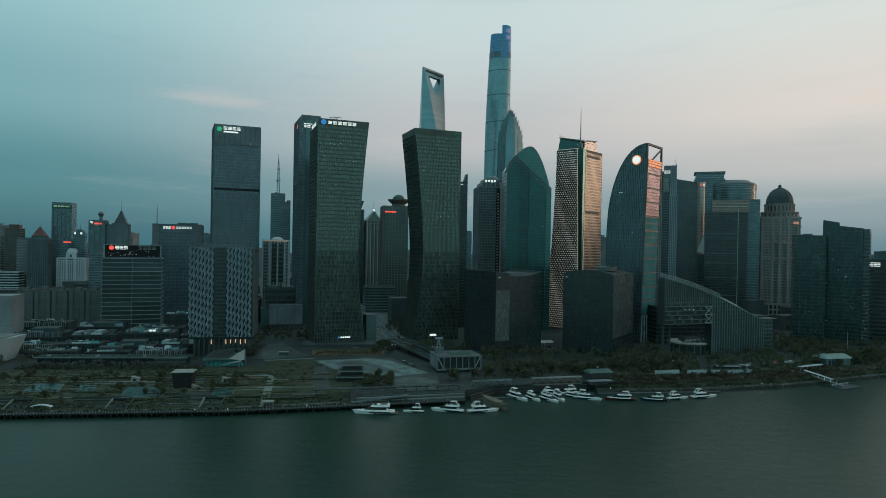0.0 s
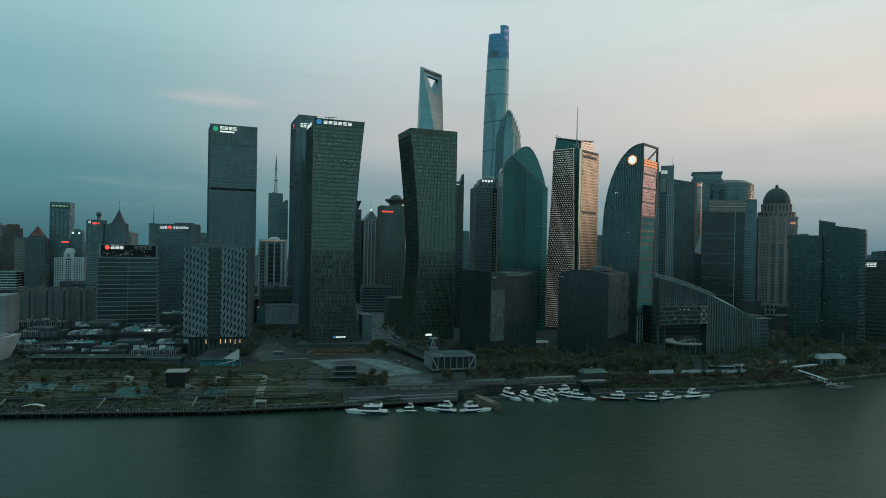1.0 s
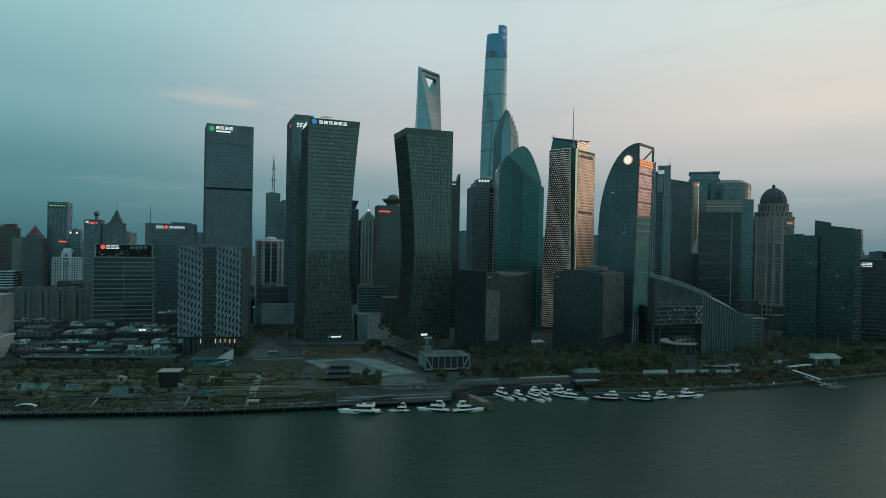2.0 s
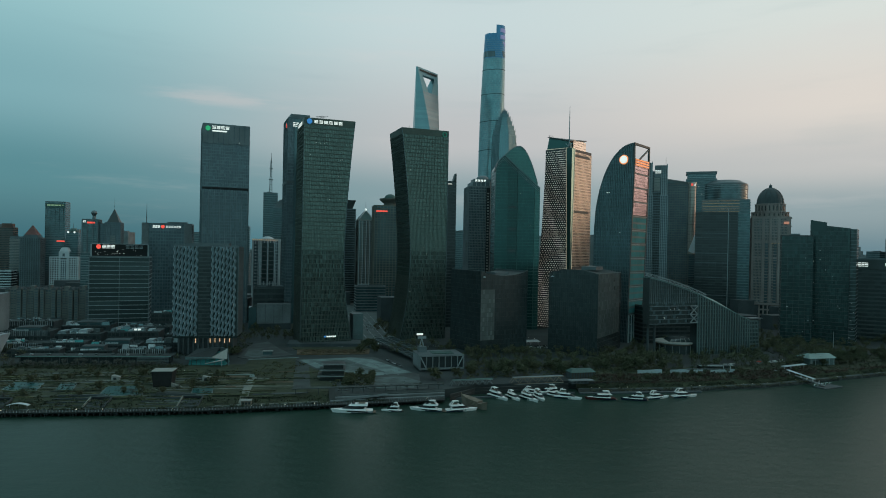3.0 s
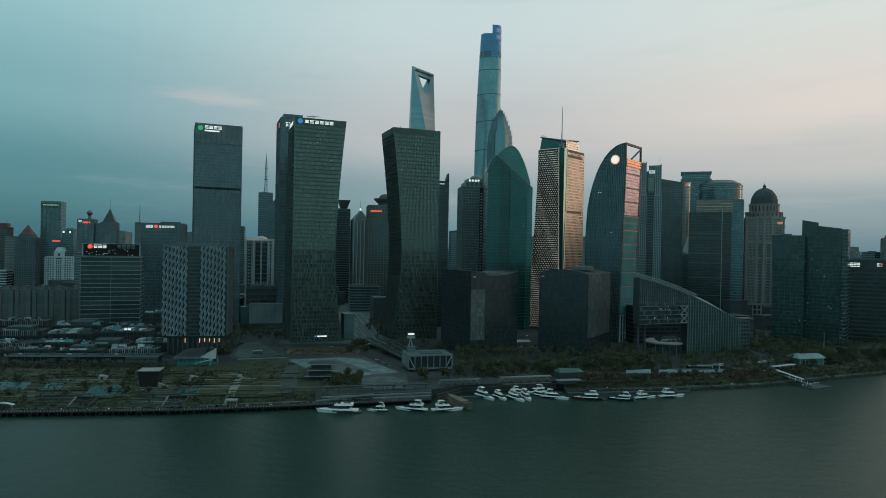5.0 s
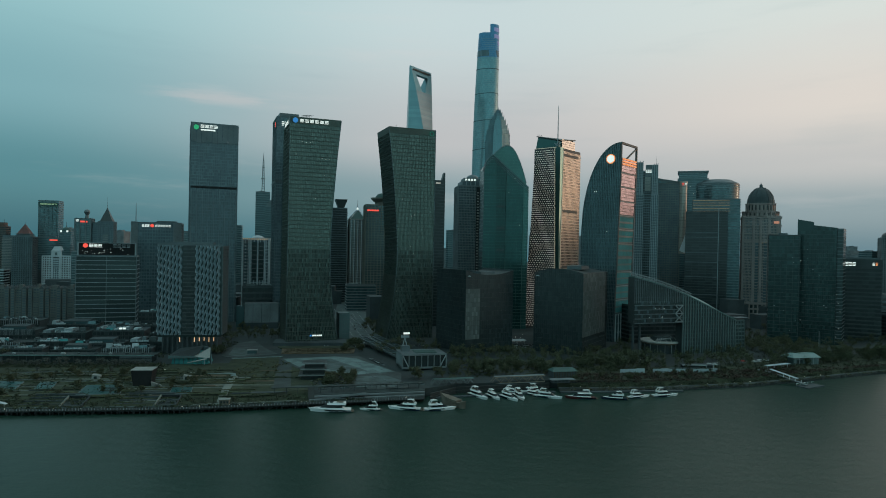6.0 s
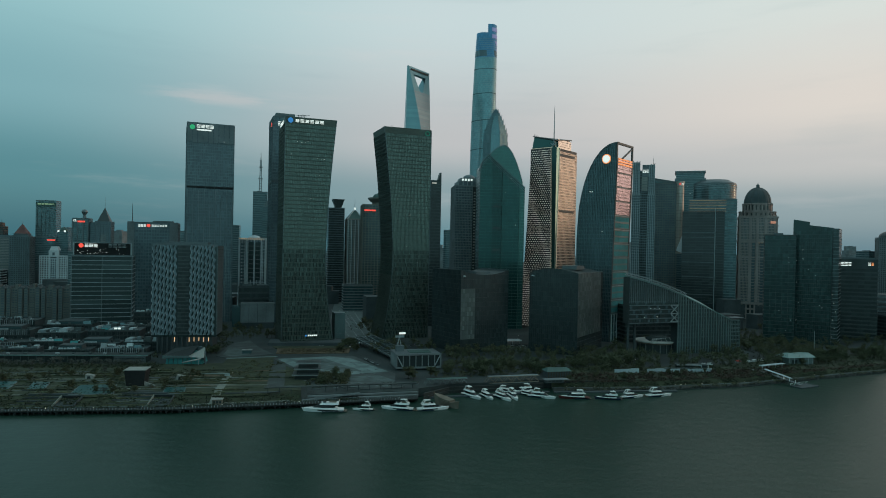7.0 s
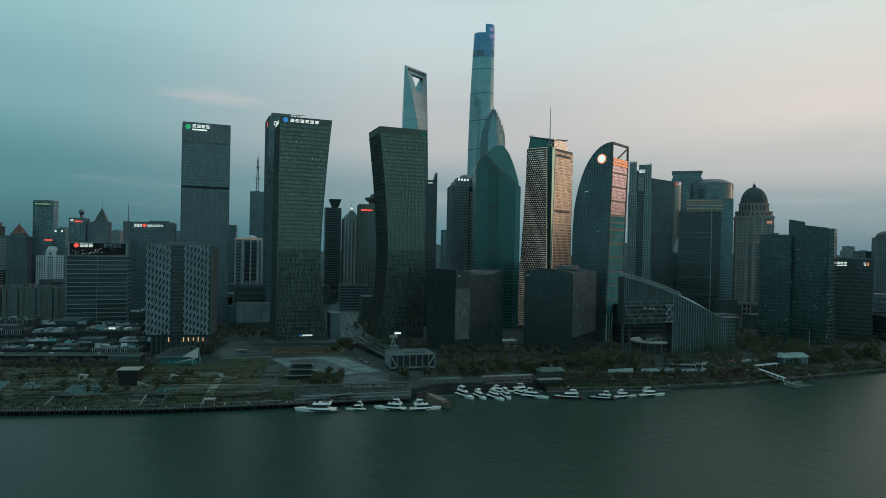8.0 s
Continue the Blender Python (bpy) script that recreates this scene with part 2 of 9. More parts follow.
M = dict(
    water=water_mat(),
    deck_board=surface("dark_deck_paving", (0.022, 0.026, 0.024), 0.9, scale=0.4, vary=0.4),
    pile_concrete=surface("wet_pile_concrete", (0.03, 0.034, 0.032), 0.8, scale=0.4),
    asphalt=surface("asphalt", (0.038, 0.042, 0.042), 0.9, scale=0.2),
    paving=surface("grey_paving", (0.056, 0.070, 0.068), 0.8, scale=0.4, vary=0.5),
    garden_stone=surface("pale_garden_stone", (0.23, 0.24, 0.21), 0.8, scale=0.4, vary=0.3),
    pale_paving=surface("pale_paving", (0.165, 0.225, 0.22), 0.8, scale=0.4, vary=0.45),
    city=surface("city_ground", (0.032, 0.043, 0.043), 0.9, scale=0.12, vary=0.5),
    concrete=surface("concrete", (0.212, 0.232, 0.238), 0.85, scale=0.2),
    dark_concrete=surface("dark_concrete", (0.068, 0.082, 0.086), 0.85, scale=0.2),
    white=surface("white_cladding", (0.56, 0.61, 0.63), 0.6, scale=0.15, vary=0.2),
    pale=surface("pale_stone", (0.344, 0.335, 0.31), 0.75, scale=0.15, vary=0.25),
    rose=surface("rose_stone", (0.375, 0.30, 0.278), 0.75, scale=0.15, vary=0.25),
    block_render=surface("brownish_render", (0.165, 0.165, 0.152), 0.85, scale=0.25, vary=0.35),
    dome_lead=surface("blue_grey_lead_roof", (0.06, 0.08, 0.085), 0.6, 0.1, scale=0.3),
    silver_rib=surface("silver_blue_rib", (0.21, 0.30, 0.33), 0.45, 0.3, scale=0.3, vary=0.2),
    white_panel=surface("white_painted_panel", (0.84, 0.87, 0.89), 0.4, scale=0.2, vary=0.06, bump=0.03),
    roof_teal=surface("teal_roof_sheet", (0.15, 0.25, 0.24), 0.45, 0.1, scale=0.3, vary=0.2),
    fin_bronze=surface("grey_bronze_fin", (0.105, 0.115, 0.098), 0.5, 0.3, scale=0.2),
    ash_stone=surface("ash_grey_stone", (0.215, 0.235, 0.245), 0.7, scale=0.2, vary=0.3),
    olive_stone=surface("olive_grey_stone", (0.17, 0.165, 0.14), 0.75, scale=0.2, vary=0.3),
    brown_brick=surface("brown_brick", (0.16, 0.105, 0.085), 0.85, scale=0.3, vary=0.3),
    copper_lattice=surface("pale_copper_lattice", (0.46, 0.40, 0.35), 0.36, 0.65, scale=0.2, vary=0.15),
    tan=surface("tan_stone", (0.258, 0.198, 0.146), 0.75, scale=0.15, vary=0.25),
    grey_metal=surface("grey_metal_panel", (0.162, 0.189, 0.198), 0.45, 0.5, scale=0.2, vary=0.25),
    dark_metal=surface("dark_metal", (0.076, 0.09, 0.09), 0.5, 0.3, scale=0.2),
    olive_metal=surface("bronze_grey_frame", (0.103, 0.125, 0.107), 0.5, 0.4, scale=0.1),
    slate_fin=surface("slate_metal_fin", (0.14, 0.18, 0.195), 0.45, 0.4, scale=0.2),
    wave_metal=surface("blue_grey_fin_metal", (0.185, 0.25, 0.28), 0.5, 0.2, scale=0.3, vary=0.25),
    teal_fin=surface("teal_grey_fin", (0.13, 0.185, 0.185), 0.5, 0.2, scale=0.2, vary=0.25),
    sea_panel=surface("sea_green_panel", (0.06, 0.27, 0.27), 0.85, 0.0, scale=0.2, vary=0.3),
    mid_paving=surface("mid_grey_paving", (0.095, 0.125, 0.122), 0.8, scale=0.5, vary=0.5),
    fin_white=surface("pale_fin_metal", (0.48, 0.55, 0.59), 0.5, 0.1, scale=0.3, vary=0.2),
    void=surface("unlit_recess", (0.016, 0.018, 0.019), 0.95, scale=0.2),
    steel=surface("painted_steel", (0.345, 0.378, 0.39), 0.5, 0.2, scale=0.5, vary=0.2),
    green_roof=surface("green_copper_roof", (0.062, 0.13, 0.116), 0.6, scale=0.2),
    red_roof=surface("red_tile_roof", (0.172, 0.0774, 0.0688), 0.8, scale=0.4),
    teal_pane=glass("teal_glass", (0.13, 0.216, 0.23), 0.16, 1.6, 0.3, 0.5),
    olive_pane=glass("olive_green_glass", (0.168, 0.218, 0.19), 0.16, 1.6, 0.28, 0.5),
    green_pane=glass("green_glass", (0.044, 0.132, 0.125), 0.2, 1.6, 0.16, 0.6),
    shell_pane=glass("pale_green_glass", (0.10, 0.23, 0.21), 0.2, 1.6, 0.12, 0.6),
    rose_pane=glass("rose_coated_glass", (0.33, 0.33, 0.33), 0.24, 1.6, 0.1, 0.85),
    copper_frame=surface("copper_brown_frame", (0.12, 0.105, 0.10), 0.5, 0.5, scale=0.2),
    lattice_pane=glass("bronze_green_glass", (0.20, 0.19, 0.165), 0.2, 1.6, 0.3, 0.7),
    panel_pane=glass("pink_grey_glass", (0.30, 0.27, 0.36), 0.24, 1.6, 0.1, 0.85),
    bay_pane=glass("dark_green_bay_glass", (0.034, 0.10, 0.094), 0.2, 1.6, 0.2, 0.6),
    dark_green_pane=glass("dark_green_glass", (0.052, 0.092, 0.09), 0.13, 1.46, 0.4, 0.3),
    black_pane=glass("black_glass", (0.056, 0.066, 0.067), 0.14, 1.5, 0.3),
    cube_pane=glass("smoked_glass", (0.046, 0.059, 0.061), 0.16, 1.56, 0.25),
    sheen_pane=glass("smoked_glass_painted_sheen", (0.18, 0.20, 0.193), 0.18, 1.5, 0.3, 0.1),
    cube_metal=surface("black_metal", (0.040, 0.047, 0.047), 0.5, 0.2, scale=0.2),
    grey_pane=glass("grey_glass", (0.08, 0.108, 0.108), 0.16, 1.5, 0.35, 0.4),
    blue_pane=glass("blue_glass", (0.25, 0.41, 0.44), 0.28, 1.6, 0.12, 0.85),
    deep_blue_pane=glass("deep_blue_glass", (0.13, 0.29, 0.46), 0.28, 1.6, 0.12, 0.85),
    patch_pane=glass("patchy_glass", (0.115, 0.155, 0.14), 0.16, 1.5, 0.8, 0.4),
    slate_pane=glass("slate_blue_glass", (0.165, 0.225, 0.25), 0.2, 1.55, 0.3, 0.35),
    mirror_pane=glass("mirror_glass", (0.25, 0.25, 0.25), 0.2, 1.6, 0.25, 0.85),
    bright_pane=glass("glass_with_painted_glare", (0.33, 0.40, 0.42), 0.32, 1.6, 0.12, 0.9),
    lit_warm=lamp_mat("warm_window_light", (1.0, 0.62, 0.34), 0.7),
    lit_white=lamp_mat("white_sign_light", (0.92, 1.0, 0.96), 0.7),
    lit_red=lamp_mat("red_sign_light", (1.0, 0.10, 0.07), 0.8),
    lit_orange=lamp_mat("orange_sign_light", (1.0, 0.33, 0.12), 0.7),
    lit_rose=lamp_mat("soft_rose_light", (1.0, 0.42, 0.28), 0.3),
    lit_green=lamp_mat("green_sign_light", (0.06, 0.62, 0.26), 0.4),
    lit_jade=lamp_mat("faint_green_sign_light", (0.05, 0.40, 0.28), 0.11),
    lit_blue=lamp_mat("blue_sign_light", (0.06, 0.30, 0.75), 0.45),
    lit_faint=lamp_mat("dim_window_light", (1.0, 0.94, 0.84), 0.32),
    dash=lamp_mat("glowing_screen_dash", (0.98, 0.93, 0.84), 0.21),
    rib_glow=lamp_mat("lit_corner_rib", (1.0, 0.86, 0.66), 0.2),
    lit_dusk=lamp_mat("dim_amber_light", (1.0, 0.62, 0.36), 0.1),
    lit_lime=lamp_mat("pale_green_crown_light", (0.55, 0.80, 0.48), 0.22),
    lit_violet=lamp_mat("violet_sign_light", (0.46, 0.45, 0.80), 0.2),
)


# ---- mesh helpers ----
class Geo:
    """Gathers vertices and faces of one mesh."""

    def __init__(self):
        self.v, self.f = [], []

    def quad(self, *p):
        k = len(self.v)
        self.v.extend(tuple(q) for q in p)
        self.f.append(tuple(range(k, k + len(p))))
        return self

    def hexa(self, lo, hi):
        """A closed solid between two rings of the same number of points (counter-clockwise from above)."""
        k, c = len(self.v), len(lo)
        self.v.extend(tuple(q) for q in lo)
        self.v.extend(tuple(q) for q in hi)
        self.f.append(tuple(range(k + c - 1, k - 1, -1)))
        self.f.append(tuple(range(k + c, k + 2 * c)))
        for i in range(c):
            j = (i + 1) % c
            self.f.append((k + i, k + j, k + c + j, k + c + i))
        return self

    def box(self, x0, y0, z0, x1, y1, z1):
        p = ((x0, y0), (x1, y0), (x1, y1), (x0, y1))
        return self.hexa([(*q, z0) for q in p], [(*q, z1) for q in p])

    def turned(self, cx, cy, z0, lx, ly, lz, yaw=0):
        c, s = math.cos(radians(yaw)), math.sin(radians(yaw))
        p = [(cx + a * lx / 2 * c - b * ly / 2 * s, cy + a * lx / 2 * s + b * ly / 2 * c) for a, b in ((-1, -1), (1, -1), (1, 1), (-1, 1))]
        return self.hexa([(*q, z0) for q in p], [(*q, z0 + lz) for q in p])

    def prism(self, pts, z0, z1):
        return self.hexa([(x, y, z0) for x, y in pts], [(x, y, z1) for x, y in pts])

    def drum(self, cx, cy, z0, z1, r0, r1=None, n=10):
        r1 = r0 if r1 is None else r1
        ring = [(math.cos(2 * math.pi * i / n), math.sin(2 * math.pi * i / n)) for i in range(n)]
        return self.hexa([(cx + r0 * a, cy + r0 * b, z0) for a, b in ring], [(cx + r1 * a, cy + r1 * b, z1) for a, b in ring])

    def profile(self, pts, y0, y1):
        """An upright outline in x and z, drawn out from y0 to y1."""
        return self.hexa([(x, y1, z) for x, z in pts], [(x, y0, z) for x, z in pts])

    def beam(self, a, b, w, h=None):
        a, b = Vector(a), Vector(b)
        h = h or w
        d = (b - a).normalized()
        side = d.cross(Vector((0, 0, 1))) if abs(d.z) < 0.95 else d.cross(Vector((0, 1, 0)))
        side.normalize()
        up = side.cross(d)
        o = [(-1, -1), (1, -1), (1, 1), (-1, 1)]
        return self.hexa([a + side * i * w / 2 + up * j * h / 2 for i, j in o], [b + side * i * w / 2 + up * j * h / 2 for i, j in o])

    def dome(self, cx, cy, z, r, h, n=16, k=6):
        rings = [(r * math.cos(math.pi / 2 * i / k), z + h * math.sin(math.pi / 2 * i / k)) for i in range(k + 1)]
        for (ra, za), (rb, zb) in zip(rings, rings[1:]):
            self.drum(cx, cy, za, zb, ra, max(rb, 0.05), n)
        return self

    def mesh(self, name, material):
        me = bpy.data.meshes.new(name)
        me.from_pydata(self.v, [], self.f)
        me.materials.append(material)
        me.update()
        return me


def part(name, geo, material, parent, label="", kind=""):
    """Links one mesh as a part under a thing or a part."""
    ob = new(name, geo.mesh(name, material))
    ob.parent = parent
    return tagged(ob, label, kind=kind)


def thing(name, x, y, z, yaw, label, category, group="", kind=""):
    ob = new(name)
    ob.empty_display_size = 0.5
    ob.matrix_world = pose(x, y, z, 0, 0, yaw)
    return tagged(ob, label, category, group, kind)


def solo(name, geo, material, label, category, group="", kind="", at=None):
    ob = new(name, geo.mesh(name, material))
    if at is not None:
        ob.matrix_world = at
    return tagged(ob, label, category, group, kind)


rng = random.Random(7)


def facade(root, S, N, bays, z0, z1, floors, pane, frame_mat, band=0.28, band_out=0.25, fin=0.0, fin_out=0.3, cap=None,
           fin_every=1, band_every=1, tilt=0.02, curved=False, skip=None, band_mat=None):
    """Panes, floor bands and upright fins on one face. S(s, z) gives the point at share s of the width and height z."""
    g, gb, gf = Geo(), Geo(), Geo()
    N = Vector(N)
    fh = (z1 - z0) / floors

    def P(s, z, o=0.0):
        if cap:
            z = min(z, cap(s))
        p = Vector(S(s, z))
        nn = N if not curved else Vector(S(s, z, True))
        return p + nn * o

    for j in range(floors):
        za, zb = z0 + j * fh, z0 + (j + 1) * fh
        for i in range(bays):
            sa, sb = i / bays, (i + 1) / bays
            if skip and skip((sa + sb) / 2, (za + zb) / 2):
                continue
            if cap and max(cap(sa), cap(sb)) <= za + 0.05:
                continue
            a, b = rng.uniform(-tilt, tilt), rng.uniform(-tilt, tilt)
            g.quad(P(sa, za, 0.02 + a), P(sb, za, 0.02 - a), P(sb, zb, 0.02 - b), P(sa, zb, 0.02 + b))
    segs = bays if (curved or cap) else 1
    if band:
        for j in range(0, floors + 1, band_every):
            zc = z0 + j * fh
            za, zb = max(z0, zc - band * fh / 2), min(z1, zc + band * fh / 2)
            for i in range(segs):
                sa, sb = i / segs, (i + 1) / segs
                if skip and skip((sa + sb) / 2, zc):
                    continue
                if cap and min(cap(sa), cap(sb)) < zb:
                    continue
                gb.hexa([P(sa, za, band_out), P(sb, za, band_out), P(sb, za, -0.1), P(sa, za, -0.1)],
                        [P(sa, zb, band_out), P(sb, zb, band_out), P(sb, zb, -0.1), P(sa, zb, -0.1)])
    if fin:
        w = (Vector(S(1, z0)) - Vector(S(0, z0))).length
        levels = max(4, floors // 3) if curved else (20 if skip else 1)
        for i in range(0, bays + 1, fin_every):
            s = min(max(i / bays, fin / 2 / w), 1 - fin / 2 / w)
            h = fin / 2 / w
            for k in range(levels):
                za, zb = z0 + (z1 - z0) * k / levels, z0 + (z1 - z0) * (k + 1) / levels
                if cap:
                    zb = min(zb, cap(s))
                if zb <= za or (skip and skip(s, (za + zb) / 2)):
                    continue
                gf.hexa([P(s - h, za, fin_out), P(s + h, za, fin_out), P(s + h, za, -0.1), P(s - h, za, -0.1)],
                        [P(s - h, zb, fin_out), P(s + h, zb, fin_out), P(s + h, zb, -0.1), P(s - h, zb, -0.1)])
    if g.f:
        part("glazing", g, pane, root, kind="stuff")
    if gb.f:
        part("banding", gb, band_mat or frame_mat, root, kind="stuff")
    if gf.f:
        part("mullion_grid", gf, frame_mat, root, kind="stuff")


def flat_face(w, d, which):
    """Point function and outward normal of one side of a w by d block whose front left corner is the origin."""
    return {
        "f": (lambda s, z, n=False: (s * w, 0, z), (0, -1, 0)),
        "l": (lambda s, z, n=False: (0, d * (1 - s), z), (-1, 0, 0)),
        "r": (lambda s, z, n=False: (w, d * s, z), (1, 0, 0)),
        "b": (lambda s, z, n=False: (w * (1 - s), d, z), (0, 1, 0)),
    }[which]


GROUND = 6.0


def tower(name, label, x, y, yaw, w, d, top, floors, pane, frame_mat, z0=0.0, bay=3.0, sides="flr", roof=True, category="tower",
          core_mat=None, plant=1, group="", **style):
    """An upright block with panes, bands and fins on its sides, a parapet and roof plant. top: height over the sea of its roof."""
    root = thing(name, x, y, GROUND, yaw, label, category, group)
    H = top - GROUND
    core = Geo().box(0.12, 0.12, 0, w - 0.12, d - 0.12, H - 0.6)
    part("core", core, core_mat or M["dark_concrete"], root)
    for k in sides:
        S, N = flat_face(w, d, k)
        facade(root, S, N, max(2, round((w if k in "fb" else d) / bay)), z0, H, floors, pane, frame_mat, **style)
    if roof:
        g = Geo()
        for a in ((0, 0, w, 0.5), (0, d - 0.5, w, d), (0, 0.5, 0.5, d - 0.5), (w - 0.5, 0.5, w, d - 0.5)):
            g.box(a[0], a[1], H - 0.5, a[2], a[3], H + 1.3)
        part("parapet", g, frame_mat, root)
        r = random.Random(int(abs(x) * 10 + top))
        for _ in range(plant):
            pw, pd = w * r.uniform(0.2, 0.45), d * r.uniform(0.25, 0.5)
            px, py = r.uniform(0.1, 0.9) * (w - pw), r.uniform(0.2, 0.8) * (d - pd)
            part("plant_room", Geo().box(px, py, H - 0.6, px + pw, py + pd, H + r.uniform(2.0, 3.6)), M["grey_metal"], root)
    return root


def wing(root, x0, y0, w, d, z0, z1, floors, pane, frame_mat, bay=4.0, name="wing", **style):
    """A side block of a tower with its own panes and bands."""
    part(name, Geo().box(x0 + 0.15, y0 + 0.15, z0, x0 + w - 0.15, y0 + d - 0.15, z1), M["dark_concrete"], root)
    faces = (((lambda s, z, n=False: (x0 + s * w, y0, z)), (0, -1, 0), w), ((lambda s, z, n=False: (x0, y0 + d * (1 - s), z)), (-1, 0, 0), d),
             ((lambda s, z, n=False: (x0 + w, y0 + d * s, z)), (1, 0, 0), d))
    for S, N, L in faces:
        facade(root, S, N, max(2, round(L / bay)), z0, z1, floors, pane, frame_mat, **style)
    part("wing_parapet", Geo().box(x0, y0, z1, x0 + w, y0 + d, z1 + 0.8), frame_mat, root)


def lit(root, spots, w=0.9, h=0.7, material=None):
    """Single lit windows on the front face, at (x, z)."""
    for x, z in spots:
        part("lit_window", Geo().box(x, -0.32, z, x + w, 0.0, z + h), material or M["lit_faint"], root)


def sign(root, x, z, sizes, gap, h, material, y=-0.5, axis="x", name="sign_letter", label="glowing sign block"):
    """A row of plain glowing bars in groups as wide as the letters of a sign."""
    for w in sizes:
        bars = [(0, 0, 1, 1)] if w > 1.6 * h or w < 1.7 else [(0, 0.0, 1, 0.2), (0, 0.4, 1, 0.6), (0, 0.8, 1, 1)]
        if label.startswith("red") and axis == "x":
            ring = [(x + w / 2 + w * 0.58 * math.cos(a), z + h / 2 + w * 0.58 * math.sin(a)) for a in np.linspace(0, 2 * math.pi, 13)[:-1]]
            part(name, Geo().hexa([(a, y - 0.3, c) for a, c in ring], [(a, y + 0.45, c) for a, c in ring]), material, root, label)
            x += w + gap
            continue
        g = Geo()
        for a, c, e, f in bars:
            if axis == "x":
                g.box(x + a * w, y - 0.3, z + c * h, x + e * w, y + 0.45, z + f * h)
            else:
                g.box(y - 0.3, x + a * w, z + c * h, y + 0.45, x + e * w, z + f * h)
        part(name, g, material, root, label)
        x += w + gap


def mast(root, x, y, z0, z1, r=0.5, material=None):
    g = Geo()
    zs = [z0, z0 + (z1 - z0) * 0.45, z0 + (z1 - z0) * 0.8, z1]
    for k in range(3):
        g.drum(x, y, zs[k], zs[k + 1], r * (1 - 0.27 * k), r * (1 - 0.27 * (k + 1)) + 0.03, 8)
    part("mast", g, material or M["grey_metal"], root)


# ---- river and land ----
SHORE = [(-1400, 240), (-600, 338), (-263, 383), (-133, 400), (-58, 419), (18, 440), (40, 466), (112, 487), (124, 484), (200, 496), (278, 517), (387, 566), (700, 700), (1600, 990)]
SET_BACK = {-58: 19.0, 18: 11.0}  # where the bank slopes up to the city level
g = Geo()
g.quad((-4200, -4200, 0), (4200, -4200, 0), (4200, 4200, 0), (-4200, 4200, 0))
solo("water", g, M["water"], "calm dark green river water with small ripples", "river", kind="structure")
g = Geo()
g.prism([(x, y + SET_BACK.get(x, 19.0 if x < -58 else 1.0)) for x, y in SHORE] + [(4200, 2000), (4200, 4400), (-4200, 4400), (-4200, 300)], -3.0, GROUND)
solo("ground", g, M["city"], "dark ground of the city behind the river bank", "ground", kind="structure")


# ---- waterfront towers ----
def bent_tower(name, label, x, y, yaw, w, d, top, floors, bend, group, mirror, foot, head, side_pane):
    """A square tower with one side that bends in at the waist and flares to the ground and to the roof."""
    root = thing(name, x, y, GROUND, yaw, label, "tower", group)
    H = top - GROUND

    def off(z):
        t = z / H
        return bend * foot * (1 - t / 0.4) ** 2 if t < 0.4 else bend * head * ((t - 0.4) / 0.6) ** 1.5

    def lo(z):
        return -off(z) + bend if mirror else 0.0

    def hi(z):
        return w if mirror else w - bend + off(z)

    core = Geo()
    n = 24
    for k in range(n):
        za, zb = H * k / n, H * (k + 1) / n - (0.8 if k == n - 1 else 0)
        ring = [[(lo(z) + 0.3, 0.3, z), (hi(z) - 0.3, 0.3, z), (hi(z) - 0.3, d - 0.3, z), (lo(z) + 0.3, d - 0.3, z)] for z in (za, zb)]
        core.hexa(*ring)
    part("core", core, M["dark_concrete"], root)
    faces = {
        "f": (lambda s, z, n=False: (0, -1, 0) if n else (lo(z) + s * (hi(z) - lo(z)), 0, z), (0, -1, 0), 28),
        "l": (lambda s, z, n=False: (-1, 0, 0) if n else (lo(z), d * (1 - s), z), (-1, 0, 0), 20),
        "r": (lambda s, z, n=False: (1, 0, 0) if n else (hi(z), d * s, z), (1, 0, 0), 20),
    }
    for k, (S, N, bays) in faces.items():
        low, mid = H * 0.3, H * 0.42
        # side glass is paler on the west twin, its reflections put into the colour
        upper = M["olive_pane"] if k == "f" else M[side_pane]
        facade(root, S, N, bays + 4, 0, low, 16, M["patch_pane"], M["fin_bronze"], 0.16, 0.25, 0.36, 0.55, curved=True, tilt=0.08)
        facade(root, S, N, bays + 2, low, mid, 6, M["patch_pane"], M["olive_metal"], 0.2, 0.22, 0.3, 0.4, curved=True, tilt=0.07)
        facade(root, S, N, bays, mid, H - 6, floors - 20, upper, M["olive_metal"], 0.24, 0.2, 0.26, 0.3, curved=True, tilt=0.06)
    for k in range(1, 9):
        z = H * 0.36 * k / 8
        part("storey_ledge", Geo().box(lo(z), -0.5, z - 0.12, hi(z), 0, z + 0.12), M["olive_metal"], root)
    g = Geo()
    z0, z1 = H - 6, H + 0.4
    g.hexa([(lo(z0), 0, z0), (hi(z0), 0, z0), (hi(z0), d, z0), (lo(z0), d, z0)], [(lo(H), 0, z1), (hi(H), 0, z1), (hi(H), d, z1), (lo(H), d, z1)])
    part("crown", g, M["olive_metal"], root)
    for fn in (lo, hi):
        rows = [H * k / n for k in range(n + 1)]
        g = Geo()
        for za, zb in zip(rows, rows[1:]):
            g.hexa([(fn(za) - 0.25, -0.55, za), (fn(za) + 0.25, -0.55, za), (fn(za) + 0.25, 0, za), (fn(za) - 0.25, 0, za)],
                   [(fn(zb) - 0.25, -0.55, zb), (fn(zb) + 0.25, -0.55, zb), (fn(zb) + 0.25, 0, zb), (fn(zb) - 0.25, 0, zb)])
        part("edge_trim", g, M["slate_fin"], root)
    return root, H, hi, lo


